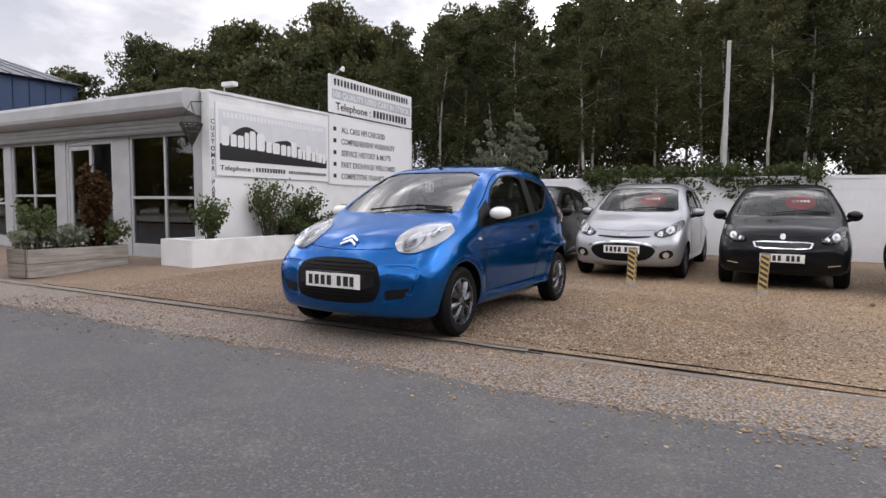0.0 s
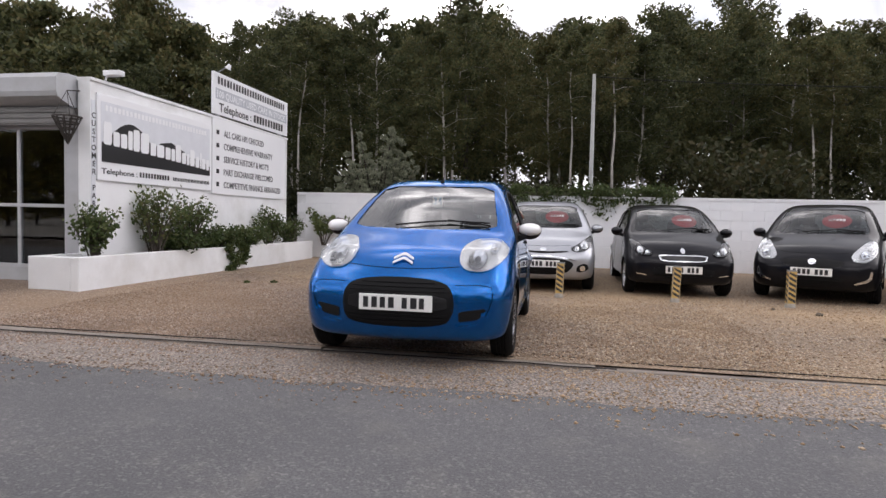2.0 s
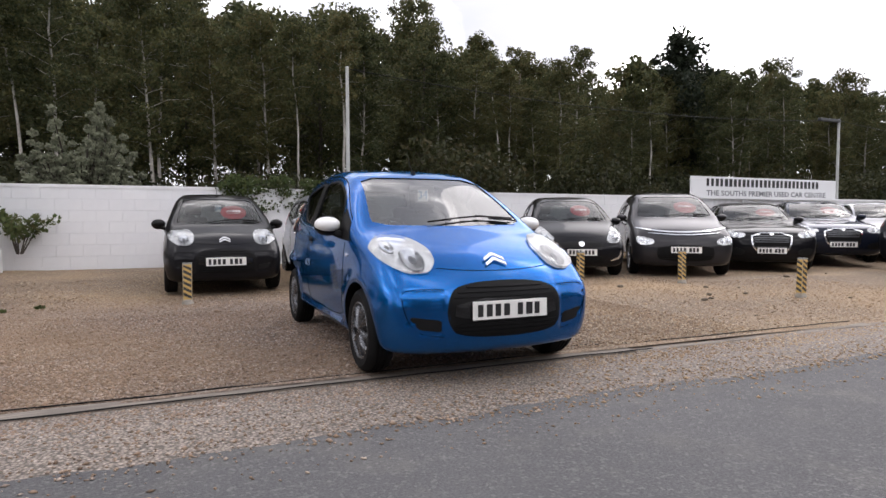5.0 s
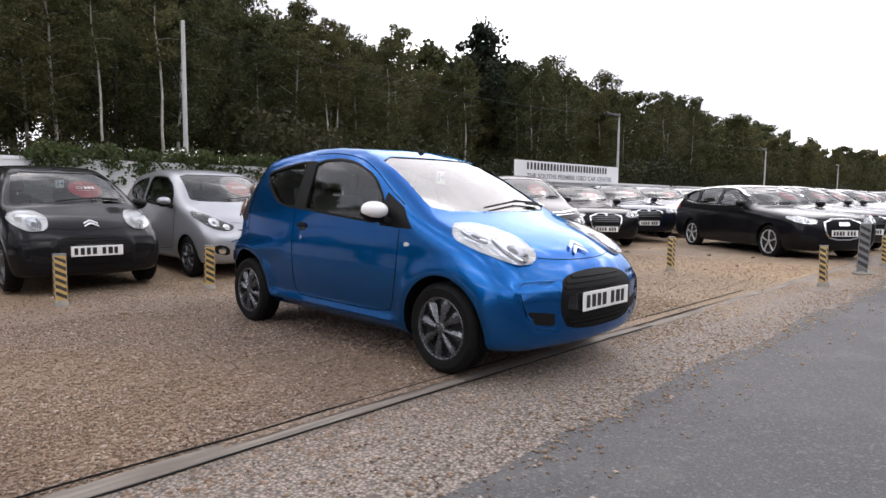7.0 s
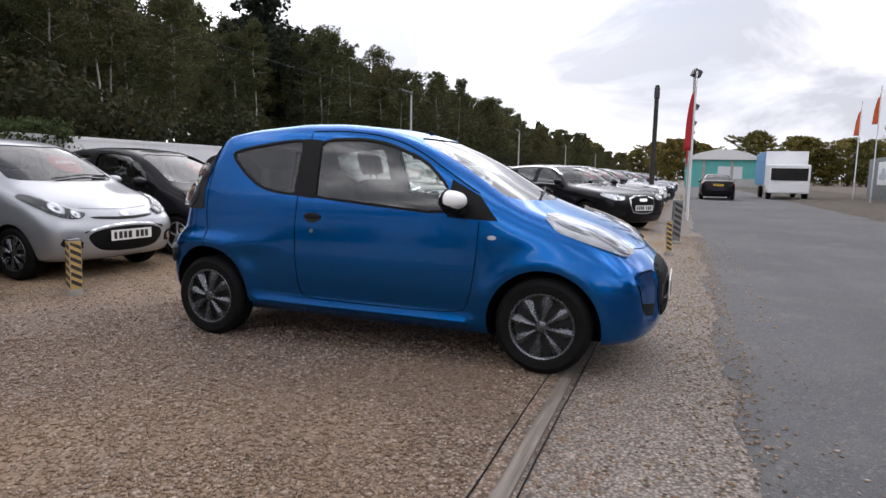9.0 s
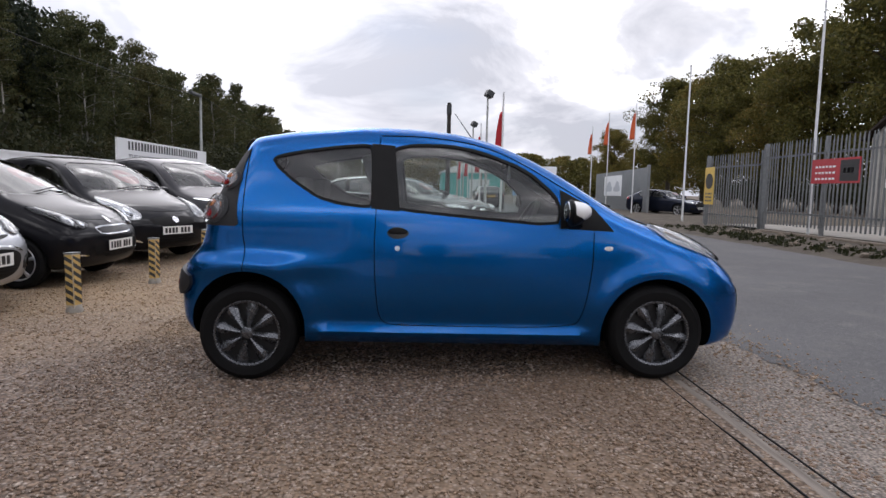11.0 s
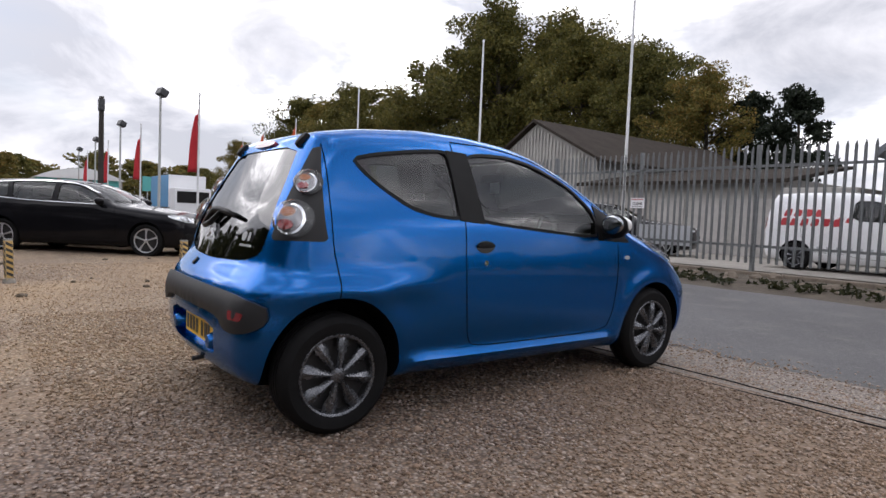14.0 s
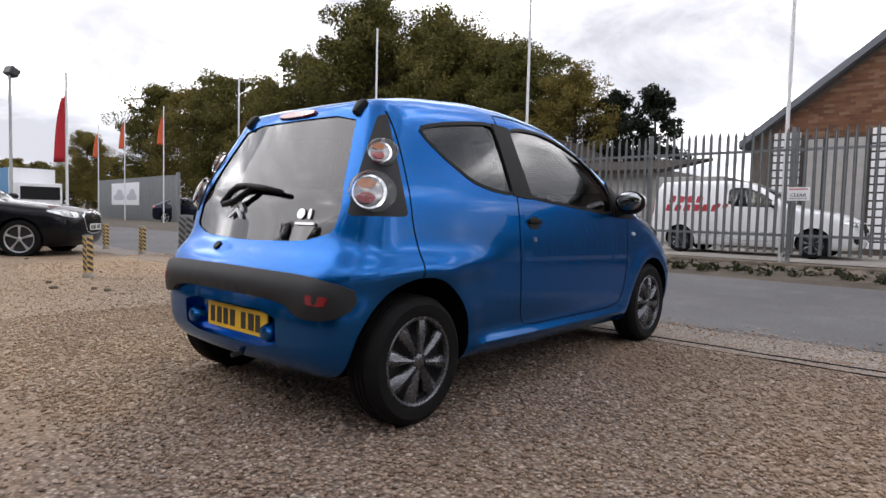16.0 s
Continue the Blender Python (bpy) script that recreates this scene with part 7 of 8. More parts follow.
for y, z, n, w, h in ((3.10, 1.16, 4, 0.19, 0.17), (3.16, 0.96, 6, 0.19, 0.17), (2.02, 1.05, 2, 0.15, 0.11)):
    for k in range(n):
        a, q = y - k * w * 1.12, rm.uniform(0.75, 1.05)
        patch("side_marking", est_sh, rounded([(a, z), (a - w * 0.85, z + 0.01), (a - w * 0.95, z + h * q), (a - w * 0.25, z + h)], 1, 0.15), "r", M["sign_red"], wc, 0.004, 0.006, 0.08)
for k in range(10):
    a = 2.35 - k * 0.19
    patch("side_marking", est_sh, [(a, 0.44), (a - 0.10, 0.44), (a - 0.10, 0.535), (a, 0.535)], "r", M["sign_grey"], wc, 0.004, 0.006, 0.06)
gc = copy_thing(sal_car, pose(7.0, -12.0, 0.14, 0, 0, -65))
repaint(gc, M["black"], M["graphite"])
tagged(gc, "grey saloon car parked behind the fence")
dc = copy_thing(sal_car, pose(29.0, -13.0, -0.02, 0, 0, -60))
repaint(dc, M["black"], M["navy"])
tagged(dc, "dark navy car parked at the yard entrance")
fc = copy_thing(sal_car, pose(36.0, -2.5, -0.02, 0, 0, 90))
tagged(fc, "black car standing on the far road")

# ---- trees and plants ----
def leaf_cloud(name, centres, radii, per, size, material, parent, seed, flat=0.8, long=1.5):
    """Many small leaves in loose clumps: one mesh, each leaf a bent quad of its own."""
    rng = np.random.default_rng(seed)
    c = np.repeat(np.array(centres, float), per, axis=0)
    r = np.repeat(np.array(radii, float), per)
    n = len(c)
    d = rng.normal(size=(n, 3))
    d /= np.linalg.norm(d, axis=1, keepdims=True)
    p = c + d * (r * rng.uniform(0.25, 1.0, n) ** 0.6)[:, None] * (1, 1, flat)
    a = rng.normal(size=(n, 3))
    a /= np.linalg.norm(a, axis=1, keepdims=True)
    b = np.cross(a, rng.normal(size=(n, 3)))
    b /= np.maximum(1e-6, np.linalg.norm(b, axis=1, keepdims=True))
    s = (size * rng.uniform(0.6, 1.35, n))[:, None]
    v = np.stack([p - a * s * long * 0.5, p + b * s * 0.42, p + a * s * long * 0.5, p - b * s * 0.42], 1).reshape(-1, 3)
    f = np.arange(n * 4, dtype=np.int32)
    me = bpy.data.meshes.new(name)
    me.vertices.add(n * 4)
    me.vertices.foreach_set("co", v.ravel())
    me.loops.add(n * 4)
    me.loops.foreach_set("vertex_index", f)
    me.polygons.add(n)
    me.polygons.foreach_set("loop_start", np.arange(0, n * 4, 4, dtype=np.int32))
    me.update(calc_edges=True)
    me.materials.append(material)
    ob = new(name, me)
    ob.parent = parent
    return ob


def limb(bm, pts, r0, r1, seg=7):
    n = len(pts) - 1
    for i, (a, b) in enumerate(zip(pts, pts[1:])):
        add_tube(bm, a, b, r0 + (r1 - r0) * i / n, r0 + (r1 - r0) * (i + 1) / n, seg, caps=False)


def tree(name, label, h, crown0, width, seed, bark, leaf, limbs=22, per=90, size=0.16, clump=0.75, trunk=0.10, lean=0.3, droop=0.0, category="tree", group=""):
    """A tapered trunk with limbs; leaves hang in clumps along the limbs. crown0: where the crown begins, as a share of the height."""
    r = random.Random(seed)
    t = empty(name, label, category, group)
    bm = bmesh.new()
    spine = []
    ax, ay = r.uniform(-lean, lean), r.uniform(-lean, lean)
    for i in range(9):
        k = i / 8
        spine.append(Vector((ax * k * k + 0.08 * r.uniform(-1, 1) * k * h / 8, ay * k * k + 0.08 * r.uniform(-1, 1) * k * h / 8, h * 0.97 * k - 0.3 * (i == 0))))
    limb(bm, spine, trunk, trunk * 0.18, 9)
    centres, radii = [], []
    for k in range(limbs):
        u = crown0 + (1 - crown0) * (k + r.random()) / limbs
        i = min(7, int(u * 8))
        base_p = spine[i].lerp(spine[i + 1], u * 8 - i)
        prof = math.sin(math.pi * min(1, max(0.0, (u - crown0) / (1 - crown0))) ** 0.75 * 0.93 + 0.12)
        reach = width * (0.25 + 0.75 * prof) * r.uniform(0.6, 1.12)
        a = k * 2.4 + r.uniform(-0.5, 0.5)
        rise = reach * (0.45 - droop) * r.uniform(0.5, 1.2)
        p1 = base_p + Vector((math.cos(a) * reach * 0.5, math.sin(a) * reach * 0.5, rise * 0.8))
        p2 = base_p + Vector((math.cos(a) * reach, math.sin(a) * reach, rise * (1 - droop * 1.6)))
        limb(bm, [base_p, p1, p2], trunk * 0.32 * (1.1 - u), 0.008, 5)
        for q in (0.35, 0.6, 0.8, 1.0):
            w = base_p.lerp(p1, q * 2) if q < 0.5 else p1.lerp(p2, q * 2 - 1)
            if r.random() < 0.86:
                centres.append(w + Vector((r.uniform(-0.25, 0.25), r.uniform(-0.25, 0.25), r.uniform(-0.2, 0.25))) * clump * 1.6)
                radii.append(clump * r.uniform(0.55, 1.15) * (1.15 - 0.45 * u))
    for q in range(5):
        centres.append(spine[-1] + Vector((r.uniform(-0.3, 0.3), r.uniform(-0.3, 0.3), -0.35 * q + 0.1)))
        radii.append(clump * 0.6)
    part("trunk", bm, M[bark], t, smooth=True)
    leaf_cloud("crown", centres, radii, per, size, M[leaf], t, seed)
    return t


def plant_out(proto, spots, seed):
    r = random.Random(seed)
    for k, (x, y, z, s) in enumerate(spots):
        m = pose(x, y, z, 0, 0, r.uniform(0, 360)) @ Matrix.Diagonal((s, s, s * r.uniform(0.92, 1.08), 1))
        if k == 0:
            proto.matrix_basis = m
        else:
            c = copy_thing(proto, m)
            c.matrix_basis = m


W = "woodland trees behind the wall"
birches = [tree("birch_tree", "slender birch with thin autumn leaves behind the wall", 10.0, 0.36, 1.6, 40 + k, "bark_birch", "leaf_birch", 36, 84, 0.082, 0.50, 0.085, 0.5, 0.1, group=W) for k in range(4)]
darks = [tree("woodland_tree", "dark leafy woodland tree behind the wall", 10.0, 0.20, 2.1, 60 + k, "bark", "leaf_birch", 34, 105, 0.095, 0.72, 0.13, 0.4, group=W) for k in range(2)]
wide = [tree("woodland_tree", "dark leafy woodland tree further along the wood", 10.0, 0.30, 2.2, 70 + k, "bark", "leaf_birch", 28, 40, 0.19, 0.8, 0.13, 0.4, group=W) for k in range(2)]
r = random.Random(77)
sets = {k: [] for k in range(8)}
x = -40.0
while x < 150:
    near = -14 < x < 34
    for y, hh in ((14.5, 0.62), (18.5, 0.75), (24.0, 0.90), (28.5, 0.98)):
        k = r.choice((6, 7)) if not near or y > 26 else r.choice((0, 1, 2, 3) if y < 16 else (0, 1, 2, 3, 4, 5, 4, 5))
        sets[k].append((x + r.uniform(-0.9, 0.9), y + r.uniform(-1.6, 1.6), 0.3, hh * r.uniform(0.86, 1.10) * (1.10 if x < -2 else 1.11 if x < 8 else 1.06 if x < 15 else 0.97 if x < 26 else 1.08 if x < 45 else 0.98)))
    x += 1.7 if near else 2.5 + abs(x - 8) * 0.025
for k, p in enumerate(birches + darks + wide):
    plant_out(p, sets[k], 90 + k)
slim = tree("birch_tree", "slim birch with a long bare pale trunk at the wood's edge", 10.0, 0.62, 1.2, 48, "bark_birch", "leaf_birch", 20, 80, 0.08, 0.45, 0.075, 0.9, 0.1, group=W)
plant_out(slim, [(q + r.uniform(-0.8, 0.8), 13.2 + r.uniform(-0.7, 0.9), 0.3, r.uniform(0.58, 0.72)) for q in (-9.0, -6.6, -5.1, -2.4, 1.2, 3.3, 7.4, 8.8, 13.6, 18.0)], 99)


def bush(name, label, h, w, seed, leaf, bark="bark", stems=9, per=60, size=0.07, clump=0.22, group="", category="shrub", upright=0.6, low=0.0, taper=0.0):
    r = random.Random(seed)
    t = empty(name, label, category, group)
    bm = bmesh.new()
    cs, rs = [], []
    for k in range(stems):
        a, q = k * 2.4, r.uniform(0.3, 1.0)
        tip = Vector((math.cos(a) * w * q * 0.5, math.sin(a) * w * q * 0.5, h * r.uniform(0.65, 1.0) * (1 - 0.35 * q * (1 - upright))))
        mid = Vector((tip.x * 0.45, tip.y * 0.45, tip.z * 0.55))
        limb(bm, [Vector((tip.x * 0.1, tip.y * 0.1, -0.05)), mid, tip], 0.012 * h + 0.004, 0.004, 5)
        for u in (0.3, 0.5, 0.7, 0.85, 1.0):
            cs.append(mid.lerp(tip, (u - 0.3) / 0.7) if u > 0.3 else mid * (1 - low * r.random()))
            rs.append(clump * r.uniform(0.7, 1.2) * (1 - taper * max(0, u - 0.3) / 0.7))
    part("stem", bm, M[bark], t)
    leaf_cloud("leaves", cs, rs, per, size, M[leaf], t, seed)
    return t


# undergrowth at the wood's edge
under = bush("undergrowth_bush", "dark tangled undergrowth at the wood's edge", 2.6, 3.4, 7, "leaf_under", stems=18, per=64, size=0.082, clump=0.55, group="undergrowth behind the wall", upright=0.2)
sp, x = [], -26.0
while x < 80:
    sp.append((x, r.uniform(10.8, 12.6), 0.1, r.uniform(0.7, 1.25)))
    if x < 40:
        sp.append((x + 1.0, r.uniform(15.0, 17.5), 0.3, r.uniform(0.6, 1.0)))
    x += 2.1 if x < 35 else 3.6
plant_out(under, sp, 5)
s = bush("willow_shrub", "tall grey-green feathery shrub behind the wall", 4.3, 3.0, 15, "leaf_grey", stems=90, per=95, size=0.05, clump=0.22, upright=-1.0, low=0.5, taper=0.6)
s.matrix_basis = pose(-3.65, 11.0, 0.2)
pine = tree("pine_tree", "dark pine standing above the wood", 8.9, 0.35, 2.3, 200, "bark", "leaf_pine", 26, 95, 0.13, 0.7, 0.16, 0.3, 0.25)
pine.matrix_basis = pose(19.5, 17.5, 0.3)
# ivy on the wall top
rr = random.Random(6)
iv_c, iv_r = [], []
for k in range(190):
    x = -1.05 + 4.5 * rr.random() ** 0.9
    iv_c.append((x, WALL_Y + rr.uniform(-0.10, 0.25), 1.62 + rr.uniform(-0.12, 0.20) - 0.25 * (rr.random() < 0.22)))
    iv_r.append(rr.uniform(0.12, 0.30))
ivy = empty("ivy", "green ivy tumbling over the top of the white wall", "ivy")
for k in range(7):
    q = -0.9 + k * 0.6
    sweep("ivy_stem", [(q + 0.16 * i, WALL_Y - 0.03 + 0.05 * math.sin(i + k), 1.69 + 0.05 * math.sin(i * 1.7 + k)) for i in range(6)], [0.011 - 0.0012 * i for i in range(6)], M["bark"], ivy, 5)
leaf_cloud("ivy_leaves", iv_c, iv_r, 60, 0.055, M["leaf_ivy"], ivy, 9, 0.7, 1.1)

# plants in the planters
for k, (x, y, h, w, lf, n) in enumerate(((-4.86, 2.25, 0.75, 0.55, "leaf_shrub", 10), (-4.85, 3.45, 1.05, 0.85, "leaf_shrub", 12), (-4.85, 4.35, 0.95, 0.7, "leaf_shrub", 9), (-4.85, 3.95, 0.36, 1.0, "leaf_ivy", 16), (-4.85, 4.75, 0.36, 1.0, "leaf_ivy", 16), (-4.85, 5.4, 0.42, 0.9, "leaf_ivy", 12), (-4.8, 6.1, 0.45, 0.9, "leaf_ivy", 12), (-4.8, 7.0, 0.85, 0.7, "leaf_shrub", 9), (-4.8, 7.9, 0.6, 0.8, "leaf_ivy", 9))):
    b = bush("planter_shrub", "leggy green shrub growing in the white planter", h, w, 300 + k, lf, stems=n + 6, per=13, size=0.044, clump=0.16, low=0.45, group="shrubs in the planter")
    b.matrix_basis = pose(x, y, 0.42)
tr = empty("trailing_ivy", "ivy trailing over the planter wall", "ivy")
leaf_cloud("ivy_leaves", [(-4.60 + 0.03 * rr.random(), 5.35 + rr.uniform(-0.3, 0.35), 0.50 - 0.42 * rr.random() ** 1.5) for _ in range(26)], [0.09] * 26, 34, 0.05, M["leaf_ivy"], tr, 31)
sb = bush("climbing_shrub", "green shrub leaning from the corner by the wall", 0.85, 1.1, 330, "leaf_shrub", stems=8, per=18, size=0.06, clump=0.12, upright=0.3)
sb.matrix_basis = pose(-4.4, 9.0, 0.45)
con = bush("small_conifer", "browned upright conifer in the timber planter", 1.35, 0.34, 340, "leaf_rust", stems=34, per=40, size=0.045, clump=0.13, upright=0.2, low=1.0)
con.matrix_basis = pose(-6.17, 1.22, 0.31)
for k, (x, y, h, lf) in enumerate(((-6.2, 0.42, 0.8, "leaf_shrub"), (-6.12, 0.66, 0.35, "leaf_grey"), (-6.2, 0.9, 0.42, "leaf_grey"), (-6.08, 1.42, 0.5, "leaf_shrub"), (-6.22, 0.3, 0.4, "leaf_grey"))):
    b = bush("planter_plant", "straggly plant in the timber planter", h, 0.5, 350 + k, lf, stems=8, per=12, size=0.05, clump=0.10, group="plants in the timber planter")
    b.matrix_basis = pose(x, y, 0.31)

# trees behind the yard
R = "trees beyond the yard"
oak = tree("broadleaf_tree", "large rounded broadleaf tree turning yellow", 12.0, 0.16, 4.2, 400, "bark", "leaf_oak", 64, 190, 0.128, 1.15, 0.28, 0.5, group=R)
oak2 = tree("broadleaf_tree", "large spreading broadleaf tree with dark foliage", 12.0, 0.12, 4.0, 401, "bark", "leaf_oak", 64, 190, 0.128, 1.15, 0.28, 0.5, group=R)
plant_out(oak, [(42, -36, 0, 1.68), (53, -36, 0, 1.47), (31.5, -36, 0, 1.42), (71, -36, 0, 1.55), (24, -35, 0, 1.08), (90, -36, 0, 1.45), (19, -34, 0, 0.90)], 44)
plant_out(oak2, [(47.5, -40, 0, 1.62), (37, -40, 0, 1.65), (60, -36, 0, 1.18), (80, -37, 0, 1.48), (27.5, -37, 0, 1.18), (118, -36, 0, 1.1), (65, -39, 0, 1.3)], 45)
cedar = tree("pine_tree", "dark flat-topped pine beyond the yard", 9.5, 0.30, 2.6, 410, "bark", "leaf_pine", 24, 120, 0.16, 0.75, 0.2, 0.3, 0.35, group=R)
plant_out(cedar, [(13.5, -34.5, 0, 1.0), (16.4, -35, 0, 0.95)], 46)
hedge = copy_thing(under, pose(12, -20, 0.1))
tagged(hedge, "dark overgrown hedge beyond the yard", group="hedges beyond the yard")
for k in range(26):
    c = copy_thing(hedge, Matrix.Identity(4))
    c.matrix_basis = pose(2 + k * 2.3, -30 + 1.5 * math.sin(k), 0, 0, 0, k * 47) @ Matrix.Diagonal((1.3, 1.3, 1.2, 1))
far = tree("broadleaf_tree", "distant dark tree on the skyline", 12.0, 0.14, 4.2, 402, "bark", "leaf_oak", 40, 34, 0.40, 1.35, 0.28, 0.5, group="trees on the skyline")
r = random.Random(19)
for k in range(34):
    a = radians(-22 + k * 1.35)
    d = r.uniform(150, 230)
    c = copy_thing(far, Matrix.Identity(4)) if k else far
    q = r.uniform(0.75, 1.2)
    c.matrix_basis = pose(d * math.cos(a), d * math.sin(a), -1, 0, 0, k * 61) @ Matrix.Diagonal((q * 1.3, q * 1.3, q, 1))
# trees behind the office
brown = tree("broadleaf_tree", "broadleaf tree turning brown behind the office", 12.0, 0.14, 4.0, 403, "bark", "leaf_birch", 50, 90, 0.17, 1.1, 0.26, 0.5, group="trees behind the office")
for k in range(8):
    c = copy_thing(brown, Matrix.Identity(4)) if k else brown
    c.matrix_basis = pose(-20 - k * 2.9, 24 + (k % 3) * 3, 0, 0, 0, k * 77) @ Matrix.Diagonal((0.8, 0.8, 1.02 + 0.04 * (k % 3), 1))
# trees along the road to the west, behind the start of the walk
for k in range(26):
    c = copy_thing(far, Matrix.Identity(4))
    a = radians(182 + k * 3.6)
    d = 34 + (k % 3) * 4.5
    q = 0.42 + 0.06 * (k % 4)
    c.matrix_basis = pose(-4 + d * math.cos(a), -3 + d * math.sin(a), -0.1, 0, 0, k * 83) @ Matrix.Diagonal((q, q, q, 1))
    if abs(c.location.y + 3.6) < 5.5:
        c.location.y = -12.0 - k

# ---- things beyond: poles, flags, lamps, sheds ----
def pole(name, label, x, y, h, r, material, z=0.0, group="", r1=None):
    p = empty(name, label, "pole", group, pose(x, y, z))
    tube("shaft", (0, 0, -0.1), (0, 0, h - z), r, material, p, r1 or r * 0.7, 12)
    return p


for x, y, h in ((0.37, -9.05, 7.6), (6.35, -9.05, 6.75), (12.08, -9.05, 6.62), (20.3, -9.05, 6.2)):
    p = pole("flagpole", "bare white flagpole behind the fence", x, y, h, 0.042, M["pole_white"], 0.1, "flagpoles along the fence")
    lathe("finial", [(0.001, 0.05), (0.035, 0.03), (0.04, 0.0), (0.035, -0.02)], M["pole_white"], p, 12, "Z", m=pose(0, 0, h - 0.1))
for x, y, h in ((1.77, 9.75, 4.45), (18.6, 9.6, 4.35), (36.0, 9.6, 4.1), (54.0, 9.7, 3.95), (75, 9.7, 3.9)):
    p = pole("lamp_post", "slim grey lamp post behind the wall", x, y, h, 0.055, M["pole_grey"], 0.1, "lamp posts behind the wall")
    if x > 2:
        box("lamp_arm", -1.0, 0.0, -0.06, 0.06, h - 0.22, h - 0.12, M["steel_dark"], p, bevel=0.02)
# thin cables between the posts
def cable(a, b, sag, label):
    a, b = Vector(a), Vector(b)
    n = 14
    pts = [a.lerp(b, i / n) - Vector((0, 0, sag * 4 * (i / n) * (1 - i / n))) for i in range(n + 1)]
    tagged(sweep("overhead_cable", pts, [0.01] * (n + 1), M["black_plastic"], None, 5), label, "cable")


cable((1.77, 9.75, 4.4), (18.6, 9.6, 4.3), 0.35, "thin black cable strung between lamp posts")
cable((18.6, 9.6, 4.3), (36.0, 9.6, 4.05), 0.35, "thin black cable strung between lamp posts")
cable((36.0, 9.6, 4.05), (54.0, 9.7, 3.9), 0.35, "thin black cable strung between lamp posts")
# banner on the wall
bn = empty("banner_board", "long white banner board standing above the wall", "sign")
box("panel", 11.6, 17.9, 9.18, 9.22, 1.60, 2.24, M["sign_white"], bn)
bars("address_bars", 27, 4.9, 0.22, Matrix.Translation((12.2, 9.179, 1.96)) @ FACE_NY, M["sign_black"], bn, 0.3, 91)
words("sign_lettering", "THE SOUTHS PREMIER USED CAR CENTRE", 0.15, Matrix.Translation((12.2, 9.179, 1.69)) @ FACE_NY, M["roof_grey"], bn, 5.2)
for x in (12.0, 13.8, 15.6, 17.4):
    box("leg", x - 0.03, x + 0.03, 9.225, 9.28, 0.9, 1.62, M["pole_white"], bn)


def flag(x, y, h, w, drop, material, group, label):
    f = pole("flag", label, x, y, h, 0.035, M["pole_white"], 0.0, group)
    f["category"] = "flag"
    nx, nz = 6, 12
    vs, fs = [], []
    for j in range(nz + 1):
        for i in range(nx + 1):
            u, v = i / nx, j / nz
            ww = w * (0.25 + 0.75 * v)
            vs.append((u * ww * 0.6, 0.05 * math.sin(u * 7 + v * 3) * u + u * ww * 0.5, h - 0.35 - v * drop - u * 0.25 * (1 - v)))
    for j in range(nz):
        for i in range(nx):
            a = j * (nx + 1) + i
            fs.append((a, a + 1, a + nx + 2, a + nx + 1))
    c = mesh_ob("cloth", vs, fs, material, f, smooth=True)
    sm = c.modifiers.new("thickness", "SOLIDIFY")
    sm.thickness = 0.006
    return f


for x, y, h in ((13.9, -0.86, 3.98), (22.3, -0.95, 3.98), (30.7, -1.0, 4.0), (39.1, -1.05, 4.0)):
    flag(x, y, h, 0.46, 1.75, M["flag_red"], "red flags along the road", "drooping red flag on a white pole")
for x, y, h in ((38.4, -10.1, 5.75), (33.9, -9.9, 6.05), (29.0, -9.9, 6.0)):
    flag(x, y, h, 0.5, 1.6, M["flag_orange"], "orange flags beyond the fence", "drooping orange and white flag on a white pole")
for x, y, h in ((18.52, -0.84, 4.55), (26.9, -0.95, 4.35), (35.3, -1.0, 4.3), (43.7, -1.05, 4.3)):
    p = pole("floodlight", "floodlight on a slim grey post", x, y, h, 0.05, M["pole_grey"], 0, "floodlights along the road")
    box("lamp_head", -0.17, 0.15, -0.14, 0.14, 0, 0.24, M["steel_dark"], p, bevel=0.04, m=pose(0, 0, h - 0.04, 24, 0, 20))
p = pole("telegraph_pole", "dark timber telegraph pole by the road", 21.6, 0.46, 4.7, 0.11, M["dark_wood"])
box("transformer", -0.10, 0.17, -0.10, 0.10, 4.2, 4.62, M["steel_dark"], p, bevel=0.03)
# shed with a gable beyond the fence
sd = empty("gabled_shed", "old shed with pale vertical cladding and a mossy roof", "shed")
sh_p = [(13.0, 0.1), (19.4, 0.1), (19.4, 3.55), (16.5, 5.25), (13.0, 3.55)]
prism("wall", sh_p, "y", -16.0, -30.0, M["clad_old"], sd)
bm = bmesh.new()
for k in range(32):
    x = 13.1 + k * 0.2
    z = 3.55 + 1.7 * (1 - abs(x - 16.5) / (3.5 if x < 16.5 else 2.9)) - 0.12
    add_box(bm, x, x + 0.09, -15.99, -15.955, 0.2, z)
part("cladding_ribs", bm, M["clad_old"], sd)
for a, b in (((19.75, 3.38), (16.5, 5.32)), ((16.5, 5.32), (12.6, 3.36))):
    q = [a, b, (b[0], b[1] + 0.12), (a[0], a[1] + 0.12)]
    prism("roof", q, "y", -15.75, -30.3, M["roof_old"], sd)
